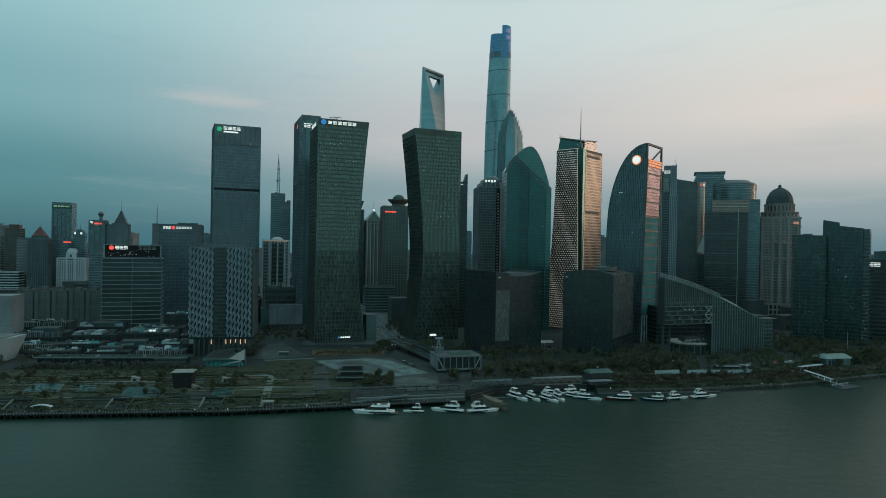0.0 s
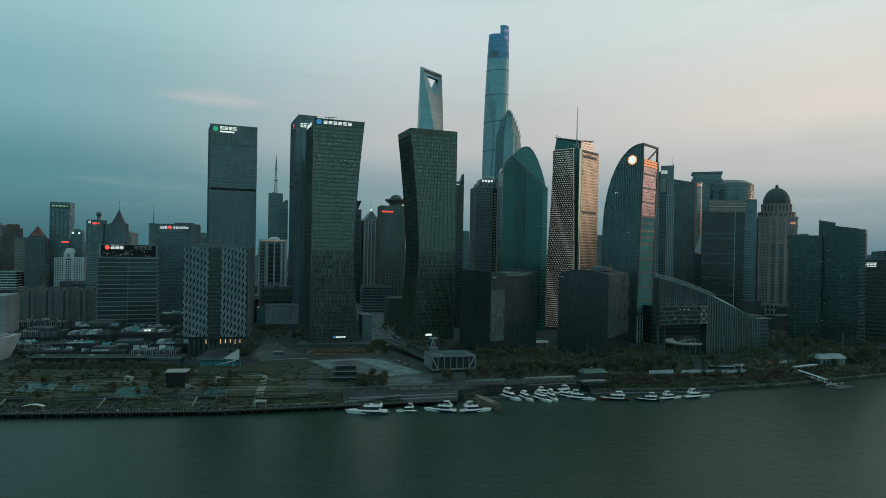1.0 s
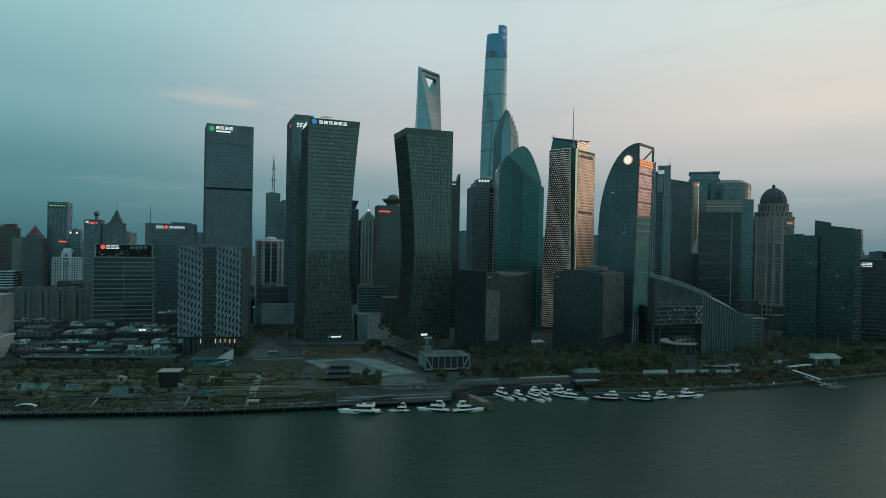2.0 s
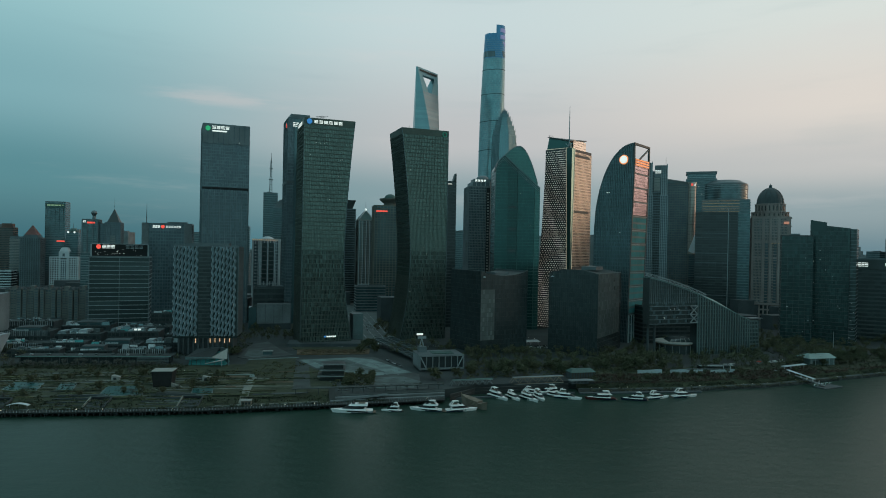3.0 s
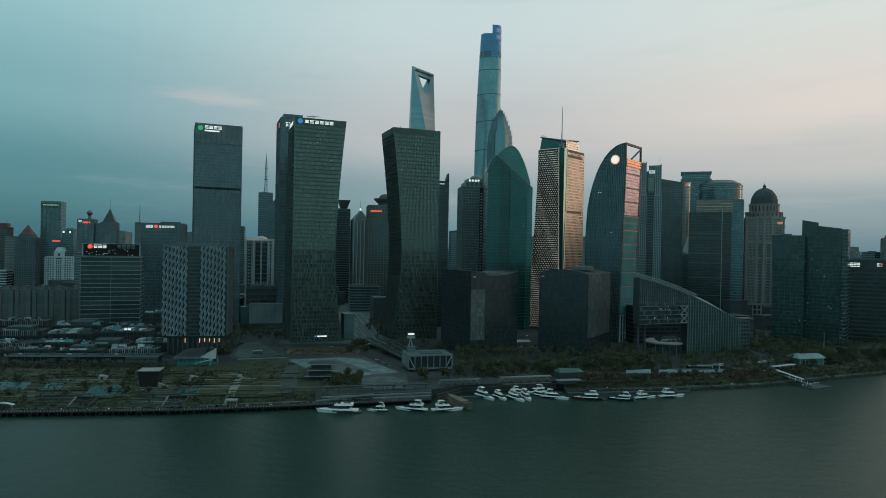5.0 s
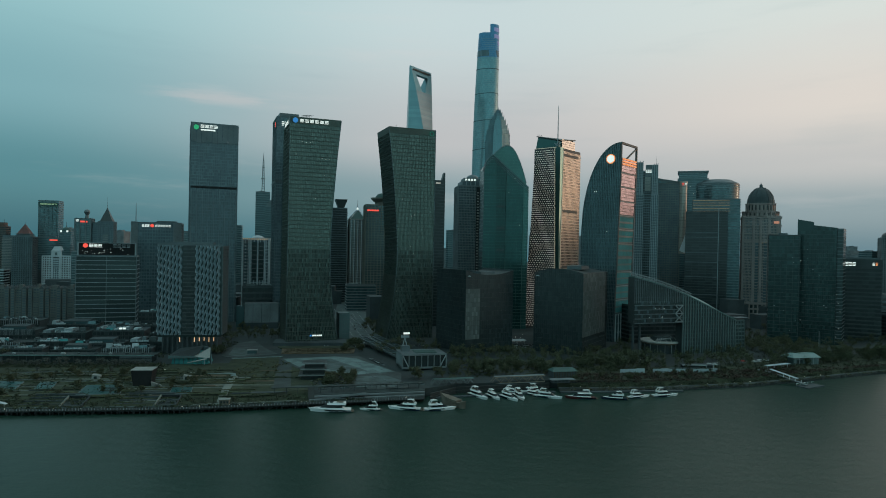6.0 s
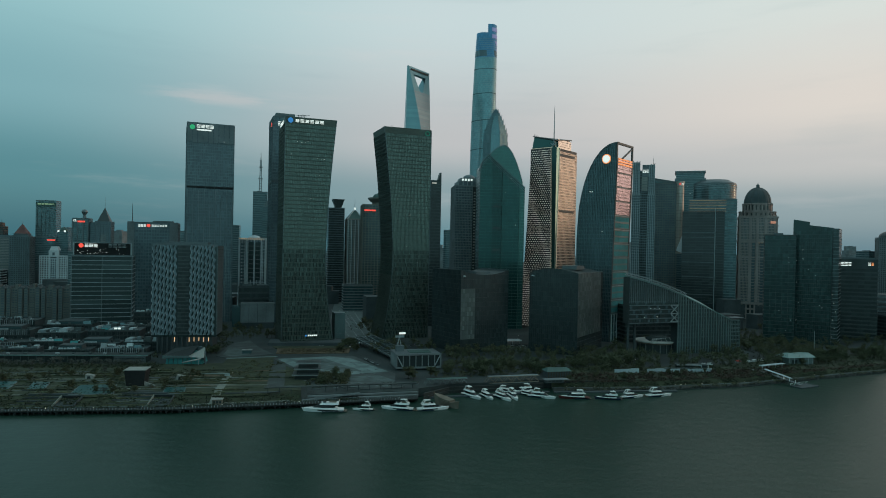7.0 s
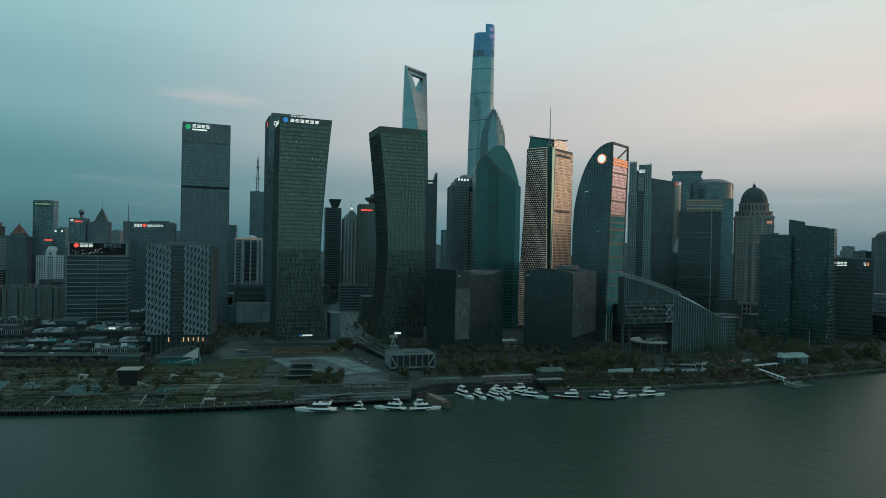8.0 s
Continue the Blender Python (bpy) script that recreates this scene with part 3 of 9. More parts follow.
west_twin, H, hi, lo = bent_tower("bank_tower", "dark glass bank tower with flared side and lit roof sign", -125.36, 632.71, 21, 50.4, 48, 232.2, 51, 8.0, "bent twin towers", False, 1.2, 1.12, "patch_pane")
part("sign_disc", Geo().hexa([(5.2 + 2.6 * math.cos(a), -0.9, H - 3.2 + 2.6 * math.sin(a)) for a in np.linspace(0, 2 * math.pi, 17)[:-1]],
                             [(5.2 + 2.6 * math.cos(a), -0.1, H - 3.2 + 2.6 * math.sin(a)) for a in np.linspace(0, 2 * math.pi, 17)[:-1]]), M["lit_blue"], west_twin, "round blue sign")
sign(west_twin, 10.0, H - 4.7, [3.6] * 6, 1.3, 2.9, M["lit_white"], label="white sign block")
sign(west_twin, 13.0, H - 5.0, [4.0] * 5, 1.2, 3.2, M["lit_white"], y=lo(H), axis="y", label="white sign block")
sign(west_twin, 26.0, 7.5, [1.5] * 5, 0.5, 1.4, M["lit_white"], name="entrance_sign")
sign(west_twin, 23.4, 7.4, [1.6], 0.0, 1.6, M["lit_blue"], name="entrance_sign")
lit(west_twin, [(rng.uniform(4, 38), rng.uniform(20, 215)) for _ in range(4)] + [(12, 202), (16, 201.5), (20, 201.8), (32, 186), (36, 185.5), (39, 186)], 0.6, 0.35)
g = Geo()
for k in range(3):
    g.beam((14 + 3 * k, 8, H), (14 + 3 * k, 8, H + 4), 0.35).beam((12 + 3 * k, 8, H + 3), (19 + 3 * k, 8, H + 4.5), 0.35)
part("roof_crane", g, M["dark_metal"], west_twin)

east_twin, H, hi, lo = bent_tower("bank_tower", "dark glass bank tower bending inward at its waist", -28.2, 684.5, 21, 49.5, 47, 233.4, 51, 8.0, "bent twin towers", True, 1.3, 1.5, "grey_pane")
rim = [(45.0 + r_ * math.cos(a), y_, H - 4 + r_ * math.sin(a)) for r_, y_ in ((2.7, -0.8), (1.9, -0.8), (1.9, -0.1), (2.7, -0.1)) for a in np.linspace(0, 2 * math.pi, 17)[:-1]]
g = Geo()
g.v = rim
g.f = [(16 * q + i, 16 * q + (i + 1) % 16, 16 * ((q + 1) % 4) + (i + 1) % 16, 16 * ((q + 1) % 4) + i) for q in range(4) for i in range(16)]
part("sign_ring", g, M["lit_jade"], east_twin, "faint green sign ring")
sign(east_twin, 17.0, 4.5, [7.0], 0.0, 2.0, M["lit_white"], name="entrance_sign")
lit(east_twin, [(rng.uniform(6, 42), rng.uniform(20, 205)) for _ in range(9)], 0.7, 0.4)
mast(east_twin, 6, 6, H, H + 4, 0.3)

# tower with a dark recess at mid height and a slatted crown
slat_tower = tower("office_tower", "dark glass office tower with slatted crown and lit sign", -283.2, 783, 23, 55.5, 45, 252, 62, M["slate_pane"], M["slate_fin"], band=0.2, band_out=0.15, fin=0.35, fin_out=0.3, bay=2.1)
H = 246
for k in range(9):
    part("crown_slat", Geo().box(0.3 + 6.15 * k, -1.0, H - 22 - 0.7 * (k * 5 % 3), 5.75 + 6.15 * k, -0.7, H + 0.6), M["grey_metal"], slat_tower)
# near-black sheets on the wall paint the shade of a recess
for k in range(5):
    part("recess_panel", Geo().box(0.6 + 10.9 * k, -0.85, H - 79.5, 10.9 + 10.9 * k, -0.2, H - 77), M["void"], slat_tower)
part("sign_disc", Geo().hexa([(6 + 3 * math.cos(a), -1.8, H - 5 + 3 * math.sin(a)) for a in np.linspace(0, 2 * math.pi, 17)[:-1]],
                             [(6 + 3 * math.cos(a), -1.0, H - 5 + 3 * math.sin(a)) for a in np.linspace(0, 2 * math.pi, 17)[:-1]]), M["lit_green"], slat_tower, "round green sign")
for k in range(9):
    part("lower_rib", Geo().box(1.2 + 6.55 * k, -0.9, 0, 1.8 + 6.55 * k, 0, H - 82), M["concrete"], slat_tower)
sign(slat_tower, 11, H - 5.2, [4.2] * 4, 1.0, 3.6, M["lit_white"], y=-1.4)
sign(slat_tower, 11, H - 8.6, [17], 1.0, 1.6, M["lit_white"], y=-1.4)
lit(slat_tower, [(2, 232), (43, 224), (33, 92), (12, 96), (22, 95)], 0.7, 2.2)

# tower behind with a recessed joint
joint_tower = tower("office_tower", "slender dark glass office tower with lit roof sign", -183.9, 805, 21, 45, 46, 265.5, 64, M["slate_pane"], M["slate_fin"], band=0.25, band_out=0.2, fin=0.3, fin_out=0.3, bay=2.2)
part("penthouse", Geo().box(4, 6, 258, 28, 30, 266), M["grey_metal"], joint_tower)
part("joint", Geo().box(-0.5, -0.5, 177, 45.5, 46.5, 180), M["dark_metal"], joint_tower)
for k in range(2):
    part("bright_fin", Geo().box(8 + 13 * k, -0.9, 0, 17 + 13 * k, -0.4, 258), M["teal_pane"], joint_tower, "pale glass strip")
sign(joint_tower, 6, 249, [3, 4, 4, 4], 0.8, 5, M["lit_white"], y=-1.2)
sign(joint_tower, 10, 249, [5], 0.8, 5, M["lit_red"], y=-0.4, axis="y")

# hidden neighbour of the twin tower
t = tower("office_tower", "narrow black glass tower with pointed parapet", 16, 800, 15, 14, 30, 188, 46, M["black_pane"], M["dark_metal"], bay=2.5, plant=0)
part("parapet_tooth", Geo().hexa([(9.5, 0, 182), (14, 0, 182), (14, 8, 182), (9.5, 8, 182)], [(12.8, 0, 193), (14, 0, 193), (14, 8, 193), (12.8, 8, 193)]), M["dark_metal"], t)
sign(t, 2, 179, [6], 0, 1.3, M["lit_faint"])


# ---- blocks with wave screens ----
def wave_block():
    root = thing("wave_screen_block", -224.3, 565, GROUND, 8, "office block clad in pale wavy vertical fins over dark glass", "office block")
    w, d, H, z0 = 56.0, 26.0, 97.0, 17.0
    part("core", Geo().box(0.5, 0.5, z0 - 2, w - 0.5, d, H - 0.5), M["grey_pane"], root)
    part("core", Geo().box(4, 4, 0, w - 4, d - 2, z0 - 2), M["dark_concrete"], root)
    floors = 24
    fh = (H - z0) / floors

    def wave_fin(x, ph):
        m = 112
        jog = [0.5 * max(-1.0, min(1.0, 2.2 * math.asin(math.sin(j * math.pi / 4.6 + ph)) / 1.57)) for j in range(m + 1)]
        for name, x0, x1, y0, mat, label in (("wave_fin", -0.8, 0.7, -0.9, "wave_metal", "blue-grey wavy metal fin"), ("fin_edge", -1.05, -0.81, -1.15, "fin_white", "pale fin edge")):
            g = Geo()
            for j in range(m):
                za, zb = z0 + (H - z0) * j / m, z0 + (H - z0) * (j + 1) / m
                oa, ob_ = x + jog[j], x + jog[j + 1]
                g.hexa([(oa + x0, y0, za), (oa + x1, y0 + 0.5, za), (oa + x1, 0.3, za), (oa + x0, 0.3, za)],
                       [(ob_ + x0, y0, zb), (ob_ + x1, y0 + 0.5, zb), (ob_ + x1, 0.3, zb), (ob_ + x0, 0.3, zb)])
            part(name, g, M[mat], root, label)

    for k in range(7):
        wave_fin(2.0 + 3.05 * k, 1.1 * k)
        wave_fin(34.2 + 3.15 * k, 1.1 * k)
    S = lambda s, z, n=False: (22.3 + s * 10, 0.2, z)
    facade(root, S, (0, -1, 0), 3, z0, H, floors, M["black_pane"], M["dark_metal"], 0.3, 0.3)
    for k in range(floors):
        z = z0 + k * fh
        part("side_panel", Geo().box(w - 0.4, 0.4, z + 0.1, w + 0.3, d, z + fh - 0.1), M["grey_metal"], root)
    part("parapet", Geo().box(0, 0, H - 0.6, w, 1, H + 1.2), M["grey_metal"], root)
    part("roof_plant", Geo().box(8, 8, H - 0.5, 46, 20, H + 3), M["grey_metal"], root)
    for k in range(12):
        x = 5.0 + 4.2 * k
        part("column", Geo().box(x, 0.5, 0, x + 1.1, 1.7, z0 - 2), M["dark_concrete"], root)
        if k in (3, 6, 7, 8, 9, 10):
            part("lobby_light", Geo().box(x + 1.6, 3.4, 10.4 + 0.5 * (k % 3), x + 2.1, 3.9, z0 - 2.6), M["lit_warm"], root, "warm lobby light")
    return root


wave_block()

# block with horizontal louvres and a perforated sign screen on top
louvre_block = tower("bank_block", "grey bank block with horizontal louvres and lit sign screen", -372.2, 697, 21, 60, 34, 88, 17, M["grey_pane"], M["grey_metal"], band_mat=M["steel"], band=0.12, band_out=0.7, bay=30, z0=0, fin=0.6, fin_out=0.4)
H = 82.0
screen = part("sign_screen", Geo().box(2.5, 0.5, H + 1.5, 58, 2, H + 14.5), M["void"], louvre_block)
part("screen_post", Geo().box(1.2, 0.2, H, 2.5, 2.2, H + 14.8), M["steel"], louvre_block)
part("screen_post", Geo().box(58, 0.2, H, 59.3, 2.2, H + 14.8), M["steel"], louvre_block)
part("screen_rail", Geo().box(2.5, 0.3, H + 14.5, 58, 2.1, H + 15.1), M["steel"], louvre_block)
sign(screen, 7.0, H + 9.6, [4.2], 1, 4.2, M["lit_red"], y=0.1, label="red sign block")
sign(screen, 12.6, H + 10.0, [3.6, 3.8, 3.6], 0.7, 3.6, M["lit_white"], y=0.1, label="white sign block")
sign(screen, 36.0, H + 10.0, [3.6, 3.6, 3.6, 3.6], 1.0, 3.4, M["steel"], y=0.1, label="pale sign block")
for k in range(26):
    x = rng.uniform(5, 56)
    part("screen_light", (lambda z: Geo().box(x, 0.1, z, x + rng.uniform(0.3, 0.9), 0.45, z + 0.35))(H + 2.2 + rng.uniform(0, 6.5)), M["lit_white"], screen)

sign_block = tower("bank_block", "grey stone bank block with red and white roof sign", -390.4, 857, 18, 62, 40, 130, 28, M["slate_pane"], M["slate_fin"], band=0.35, band_out=0.3, fin=0.9, fin_out=0.4, bay=3.2)
H = 124
part("corner_pier", Geo().box(-0.6, -0.8, 0, 8, 0, H + 1.5), M["concrete"], sign_block)
part("corner_pier", Geo().box(52, -0.8, 0, 62.6, 0, H + 1.5), M["concrete"], sign_block)
sign(sign_block, 13, H - 5.2, [2.6, 2.6, 2.6], 0.6, 3.4, M["lit_white"], y=-0.8)
sign(sign_block, 23.5, H - 5.4, [4.0], 0.6, 4.0, M["lit_red"], y=-0.8, label="red sign block")
sign(sign_block, 29.5, H - 4.8, [2.5] * 6, 0.8, 2.6, M["lit_white"], y=-0.8)
mast(sign_block, 4, 10, H, H + 27, 0.6)

# ---- left background ----
def slab(name, label, x, y, yaw, w, d, top, floors, frame_mat, pane="grey_pane", **kw):
    kw.setdefault("band", 0.35)
    kw.setdefault("band_out", 0.35)
    kw.setdefault("bay", 3.5)
    return tower(name, label, x, y, yaw, w, d, top, floors, M[pane], frame_mat, category="building", **kw)


for k in range(5):
    r_ = slab("apartment_block", "brownish grey apartment block with stacked balconies and gabled roof", -512 + 18.4 * k, 768 + 4.2 * k, 13, 17.6, 16, 45 - 0.8 * (k % 2), 13, M["block_render"], "slate_pane", fin=0.7, fin_out=0.35, bay=2.9, band=0.4, band_out=0.3, group="apartment blocks", plant=0)
    for x, w_ in ((0.2, 4.6), (12.6, 4.8)):
        part("bay_pier", Geo().box(x, -1.5, 0, x + w_, 0, 38.6), M["block_render"], r_)
        for j in range(12):
            part("bay_window", Geo().box(x + 0.7, -1.62, 1.6 + 3.05 * j, x + w_ - 0.7, -1.45, 3.2 + 3.05 * j), M["slate_pane"], r_)
        part("gable_roof", Geo().hexa([(x - 0.4, -1.9, 38.6), (x + w_ + 0.4, -1.9, 38.6), (x + w_ + 0.4, 15, 38.6), (x - 0.4, 15, 38.6)],
                                      [(x + w_ / 2 - 0.3, -0.4, 42), (x + w_ / 2 + 0.3, -0.4, 42), (x + w_ / 2 + 0.3, 14, 42), (x + w_ / 2 - 0.3, 14, 42)]), M["dark_concrete"], r_)
    for j in range(12):
        part("balcony", Geo().box(5.4, -1.1, 1.2 + 3.05 * j, 12.0, 0.0, 2.3 + 3.05 * j), M["block_render"], r_)
    part("stair_head", Geo().box(6.4 + k % 3, 3, 38, 10.6 + k % 2, 11, 43.0 + 0.8 * (k % 3)), M["block_render"], r_)
    part("roof_tank", Geo().drum(11.6, 9, 38, 42.0, 1.4), M["dark_metal"], r_)
    mast(r_, 3 + 2 * k % 5, 6, 38, 46, 0.15)

b = slab("apartment_tower", "stepped brown apartment tower with pale balconies", -888.7, 1290, 15, 28, 26, 128, 34, M["brown_brick"], bay=4)
part("roof_step", Geo().box(6, 4, 122, 24, 22, 131), M["brown_brick"], b)
mast(b, 22, 10, 131, 138, 0.5)
for k in range(28):
    part("balcony", Geo().box(22, -1.8, 12 + 3.2 * k, 42, 0.0, 13.4 + 3.2 * k), M["pale"], b)
part("balcony_core", Geo().box(23, -0.6, 0, 41.5, 20, 105), M["slate_fin"], b)
b = slab("apartment_tower", "pale apartment tower with rows of balconies", -930, 1290, 15, 30, 26, 112, 30, M["pale"], bay=5)
b = slab("apartment_tower", "dark tower with a pitched red roof", -816.3, 1250, 15, 35, 30, 108, 26, M["slate_fin"], fin=1.2, fin_out=0.5, bay=4, plant=0)
part("roof", Geo().hexa([(6, 4, 108), (29, 4, 108), (29, 26, 108), (6, 26, 108)], [(16.6, 14, 127), (18.2, 14, 127), (18.2, 16, 127), (16.6, 16, 127)]), M["red_roof"], b, "red pyramid roof")
part("eaves", Geo().box(4.6, 2.6, 107.4, 30.4, 27.4, 108.6), M["slate_fin"], b)
mast(b, 17.4, 15, 126, 133, 0.35)
part("roof_storey", Geo().box(3.5, 2, 102, 31.5, 28, 105.2).box(6, 4, 105.2, 29, 26, 108), M["slate_fin"], b)
b = slab("office_tower", "tall grey-green glass tower with lit crown band", -871, 1415, 15, 40, 36, 189.5, 44, M["grey_metal"], "teal_pane", bay=5, plant=0)
for k in range(5):
    part("roof_mullion", Geo().box(3 + 8.2 * k, -0.9, 60, 3.7 + 8.2 * k, -0.3, 171), M["teal_fin"], b)
part("crown_band", Geo().box(0.6, -1, 171, 39.4, -0.2, 180), M["green_roof"], b)
sign(b, 4, 175, [7, 5, 7, 5, 4], 1.2, 2.6, M["lit_lime"], y=-1.2)
b = slab("office_block", "wide grey office block with red sign", -861, 1396, 15, 64, 30, 108, 26, M["grey_metal"], "teal_pane", bay=5)
sign(b, 25, 95, [16], 0, 3, M["lit_red"])
b = slab("office_tower", "slim tower with small dome and roof lights", -784.8, 1350, 15, 22, 20, 121, 30, M["grey_metal"], "teal_pane", plant=0)
part("dome", Geo().dome(11, 10, 115, 9, 10), M["green_roof"], b)
mast(b, 11, 10, 124, 136, 0.5)
for k in (2, 14):
    part("floodlight", Geo().box(k, -0.8, 114, k + 3.5, -0.2, 118), M["lit_white"], b)
b = slab("office_tower", "banded tower with a globe and red sign on its roof", -740.5, 1330, 15, 31, 28, 149, 36, M["grey_metal"], "teal_pane", fin=2.2, fin_out=0.8, bay=10, plant=0)
g = Geo().drum(20, 12, 143, 152, 4, 3)
g.dome(20, 12, 157, 6, 6)
for i in range(5):
    g.drum(20, 12, 151 + 1.2 * i, 152.2 + 1.2 * i, 3 + 0.6 * i, 3.6 + 0.6 * i)
part("globe", g, M["grey_metal"], b, "grey roof globe")
sign(b, 2, 137, [6], 0, 4, M["lit_white"])
sign(b, 10, 135, [14], 0, 3.5, M["lit_red"])
b = slab("office_tower", "dark tower with steep pyramid roof and mast", -692.5, 1330, 15, 30, 28, 143, 36, M["slate_fin"], "slate_pane", fin=1.4, fin_out=0.6, bay=5, plant=0)
part("roof", Geo().hexa([(2.5, 2.5, 137), (27.5, 2.5, 137), (27.5, 25.5, 137), (2.5, 25.5, 137)], [(14.4, 13, 166), (15.6, 13, 166), (15.6, 14.4, 166), (14.4, 14.4, 166)]), M["dark_metal"], b, "dark pyramid roof")
mast(b, 15, 13.7, 165, 190, 0.4)
# pale stone bars, their colour standing in for lit floors
for k in range(4):
    part("lit_floor", Geo().box(10, -0.9, 96 + 4.2 * k, 20, -0.1, 97.4 + 4.2 * k), M["pale"], b)
b = slab("office_tower", "dark shoulder block beside the pyramid tower", -722, 1340, 15, 26, 30, 140, 34, M["slate_fin"], "slate_pane")
b = slab("white_block", "white stone block with a raised centre bay", -782.4, 1290, 15, 52.6, 30, 70, 14, M["white"], bay=4.4, fin=2.0, fin_out=0.5, band=0.45, plant=0)
part("centre_bay", Geo().box(17, -1.5, 0, 35, 4, 76), M["white"], b)
part("centre_arch", Geo().box(20.5, -1.9, 60, 31.5, -1.3, 63), M["dark_concrete"], b)
for j in range(12):
    for i in range(3):
        part("centre_window", Geo().box(21 + 3.7 * i, -1.8, 6 + 4.4 * j, 23.4 + 3.7 * i, -1.4, 9.2 + 4.4 * j), M["slate_pane"], b)
part("gable_window", Geo().box(24, -1.8, 66, 28, -1.4, 72), M["slate_pane"], b)
part("gable", Geo().hexa([(18, -1, 76), (34, -1, 76), (34, 20, 76), (18, 20, 76)], [(21, 2, 84), (31, 2, 84), (31, 16, 84), (21, 16, 84)]), M["white"], b)
slab("office_block", "plain grey office block", -560, 1010, 15, 40, 30, 86, 20, M["concrete"], "teal_pane", bay=8)
slab("office_block", "plain grey office block", -600, 1080, 15, 60, 30, 60, 14, M["concrete"], "grey_pane", bay=6)
slab("podium_block", "pale flat-roofed podium block", -905, 1240, 15, 70, 30, 42, 7, M["white"], bay=8)
slab("office_block", "grey mid-rise block with flat roof", -470, 1180, 14, 60, 40, 122, 28, M["concrete"], "teal_pane", bay=6)
slab("office_block", "dark mid-rise block with flat roof", -395, 1240, 14, 30, 40, 138, 30, M["concrete"], "teal_pane", bay=6)

# ---- between the towers ----
b = slab("office_tower", "slim grey tower with a lattice broadcast mast", -328.7, 1210, 15, 26, 30, 202, 46, M["grey_metal"], "teal_pane", bay=4, plant=1)
wing(b, 18, -6, 18, 26, 0, 168.2, 40, M["teal_pane"], M["grey_metal"], name="lower_wing")
part("wing_roof", Geo().hexa([(18, -6, 169), (36, -6, 169), (36, 20, 169), (18, 20, 169)], [(30, -6, 184), (36, -6, 184), (36, 20, 184), (30, 20, 184)]), M["grey_metal"], b)
g = Geo()
for (a, c) in ((0, 0), (1, 0), (1, 1), (0, 1)):
    g.beam((10.6 + 4.8 * a, 9.6 + 4.8 * c, 196), (12.2 + 1.6 * a, 11.2 + 1.6 * c, 258), 1.2)
for k in range(12):
    t_ = k / 12
    r_ = 2.4 * (1 - t_) + 0.8 * t_
    g.turned(13, 12, 198 + 5 * k, 2 * r_ + 1, 2 * r_ + 1, 0.9)
g.turned(13, 12, 222, 8, 8, 1.6).turned(13, 12, 244, 6, 6, 1.4)
g.drum(13, 12, 256, 264, 1.0, 0.7, 6).drum(13, 12, 264, 273, 0.5, 0.2, 6)
part("lattice_mast", g, M["grey_metal"], b)
b = slab("hotel_block", "white stone block with grid windows and lit cornice", -260, 918, 12, 37, 30, 111, 22, M["white"], "slate_pane", fin=0.8, fin_out=0.9, bay=4.1, band=0.14, band_out=0.4, plant=0)
part("side_bay", Geo().box(0.3, -0.75, 0, 9.4, 0.1, 104), M["concrete"], b, "plain grey side bay")
for j in range(20):
    part("side_window", Geo().box(2.0, -0.95, 6 + 4.75 * j, 7.6, -0.6, 8.6 + 4.75 * j), M["slate_pane"], b)
for x0, x1 in ((13.2, 20.2), (22.6, 29.6)):
    part("tall_recess", Geo().box(x0, -1.1, 46, x1, -0.2, 101), M["grey_pane"], b, "dark recessed bay")
    for j in range(8):
        part("recess_bar", Geo().box(x0, -1.3, 50 + 6.4 * j, x1, -1.0, 50.9 + 6.4 * j), M["concrete"], b)
for x, w_ in ((-0.4, 1.8), (9.4, 2.2), (20.6, 1.6), (30.0, 1.8), (35.6, 1.8)):
    part("pier", Geo().box(x, -1.5, 0, x + w_, 0, 104), M["white"], b)
part("cornice", Geo().box(-1, -1.2, 104, 38, 30, 107), M["white"], b)
for k in range(12):
    part("cornice_light", Geo().box(0.5 + 3 * k, -1.6, 105, 1.4 + 3 * k, -1.2, 106), M["lit_warm"], b)
part("dome", Geo().dome(20, 14, 106, 9, 5), M["white"], b)
b = slab("podium_block", "black flat-roofed podium block", -224, 806, 16, 48, 30, 50, 6, M["dark_metal"], "black_pane", plant=2)
b = thing("panel_block", -201, 742, GROUND, 16, "low block faced with four large grey panels", "building")
part("core", Geo().box(0.4, 0.4, 0, 38.6, 24, 29), M["dark_concrete"], b)
for k in range(4):
    part("panel", Geo().box(0.3 + 9.6 * k, -0.3, 7, 9.5 + 9.6 * k, 0.4, 29.5), M["concrete"], b)
part("side_wing", Geo().box(-9, 2, 0, -0.5, 20, 26), M["teal_pane"], b)
b = slab("office_tower", "dark tower with projecting floor ribs and a flared cap", -165, 1100, 15, 27, 30, 168, 40, M["slate_fin"], "black_pane", band=0.3, band_out=1.0)
part("flared_cap", Geo().hexa([(12, 2, 164), (22, 2, 164), (22, 20, 164), (12, 20, 164)], [(7, -2, 178), (27, -2, 178), (27, 24, 178), (7, 24, 178)]), M["dark_metal"], b)
b = slab("pointed_tower", "pale banded tower with a glowing pointed tip", -135.5, 1115, 15, 30, 30, 150, 34, M["pale"], "teal_pane", fin=1.0, fin_out=0.5, bay=6, plant=0)
g = Geo()
for q in ((0, 0), (30, 0), (30, 30), (0, 30)):
    g.beam((*q, 144), (15, 15, 163), 1.2)
part("roof_ribs", g, M["white"], b)
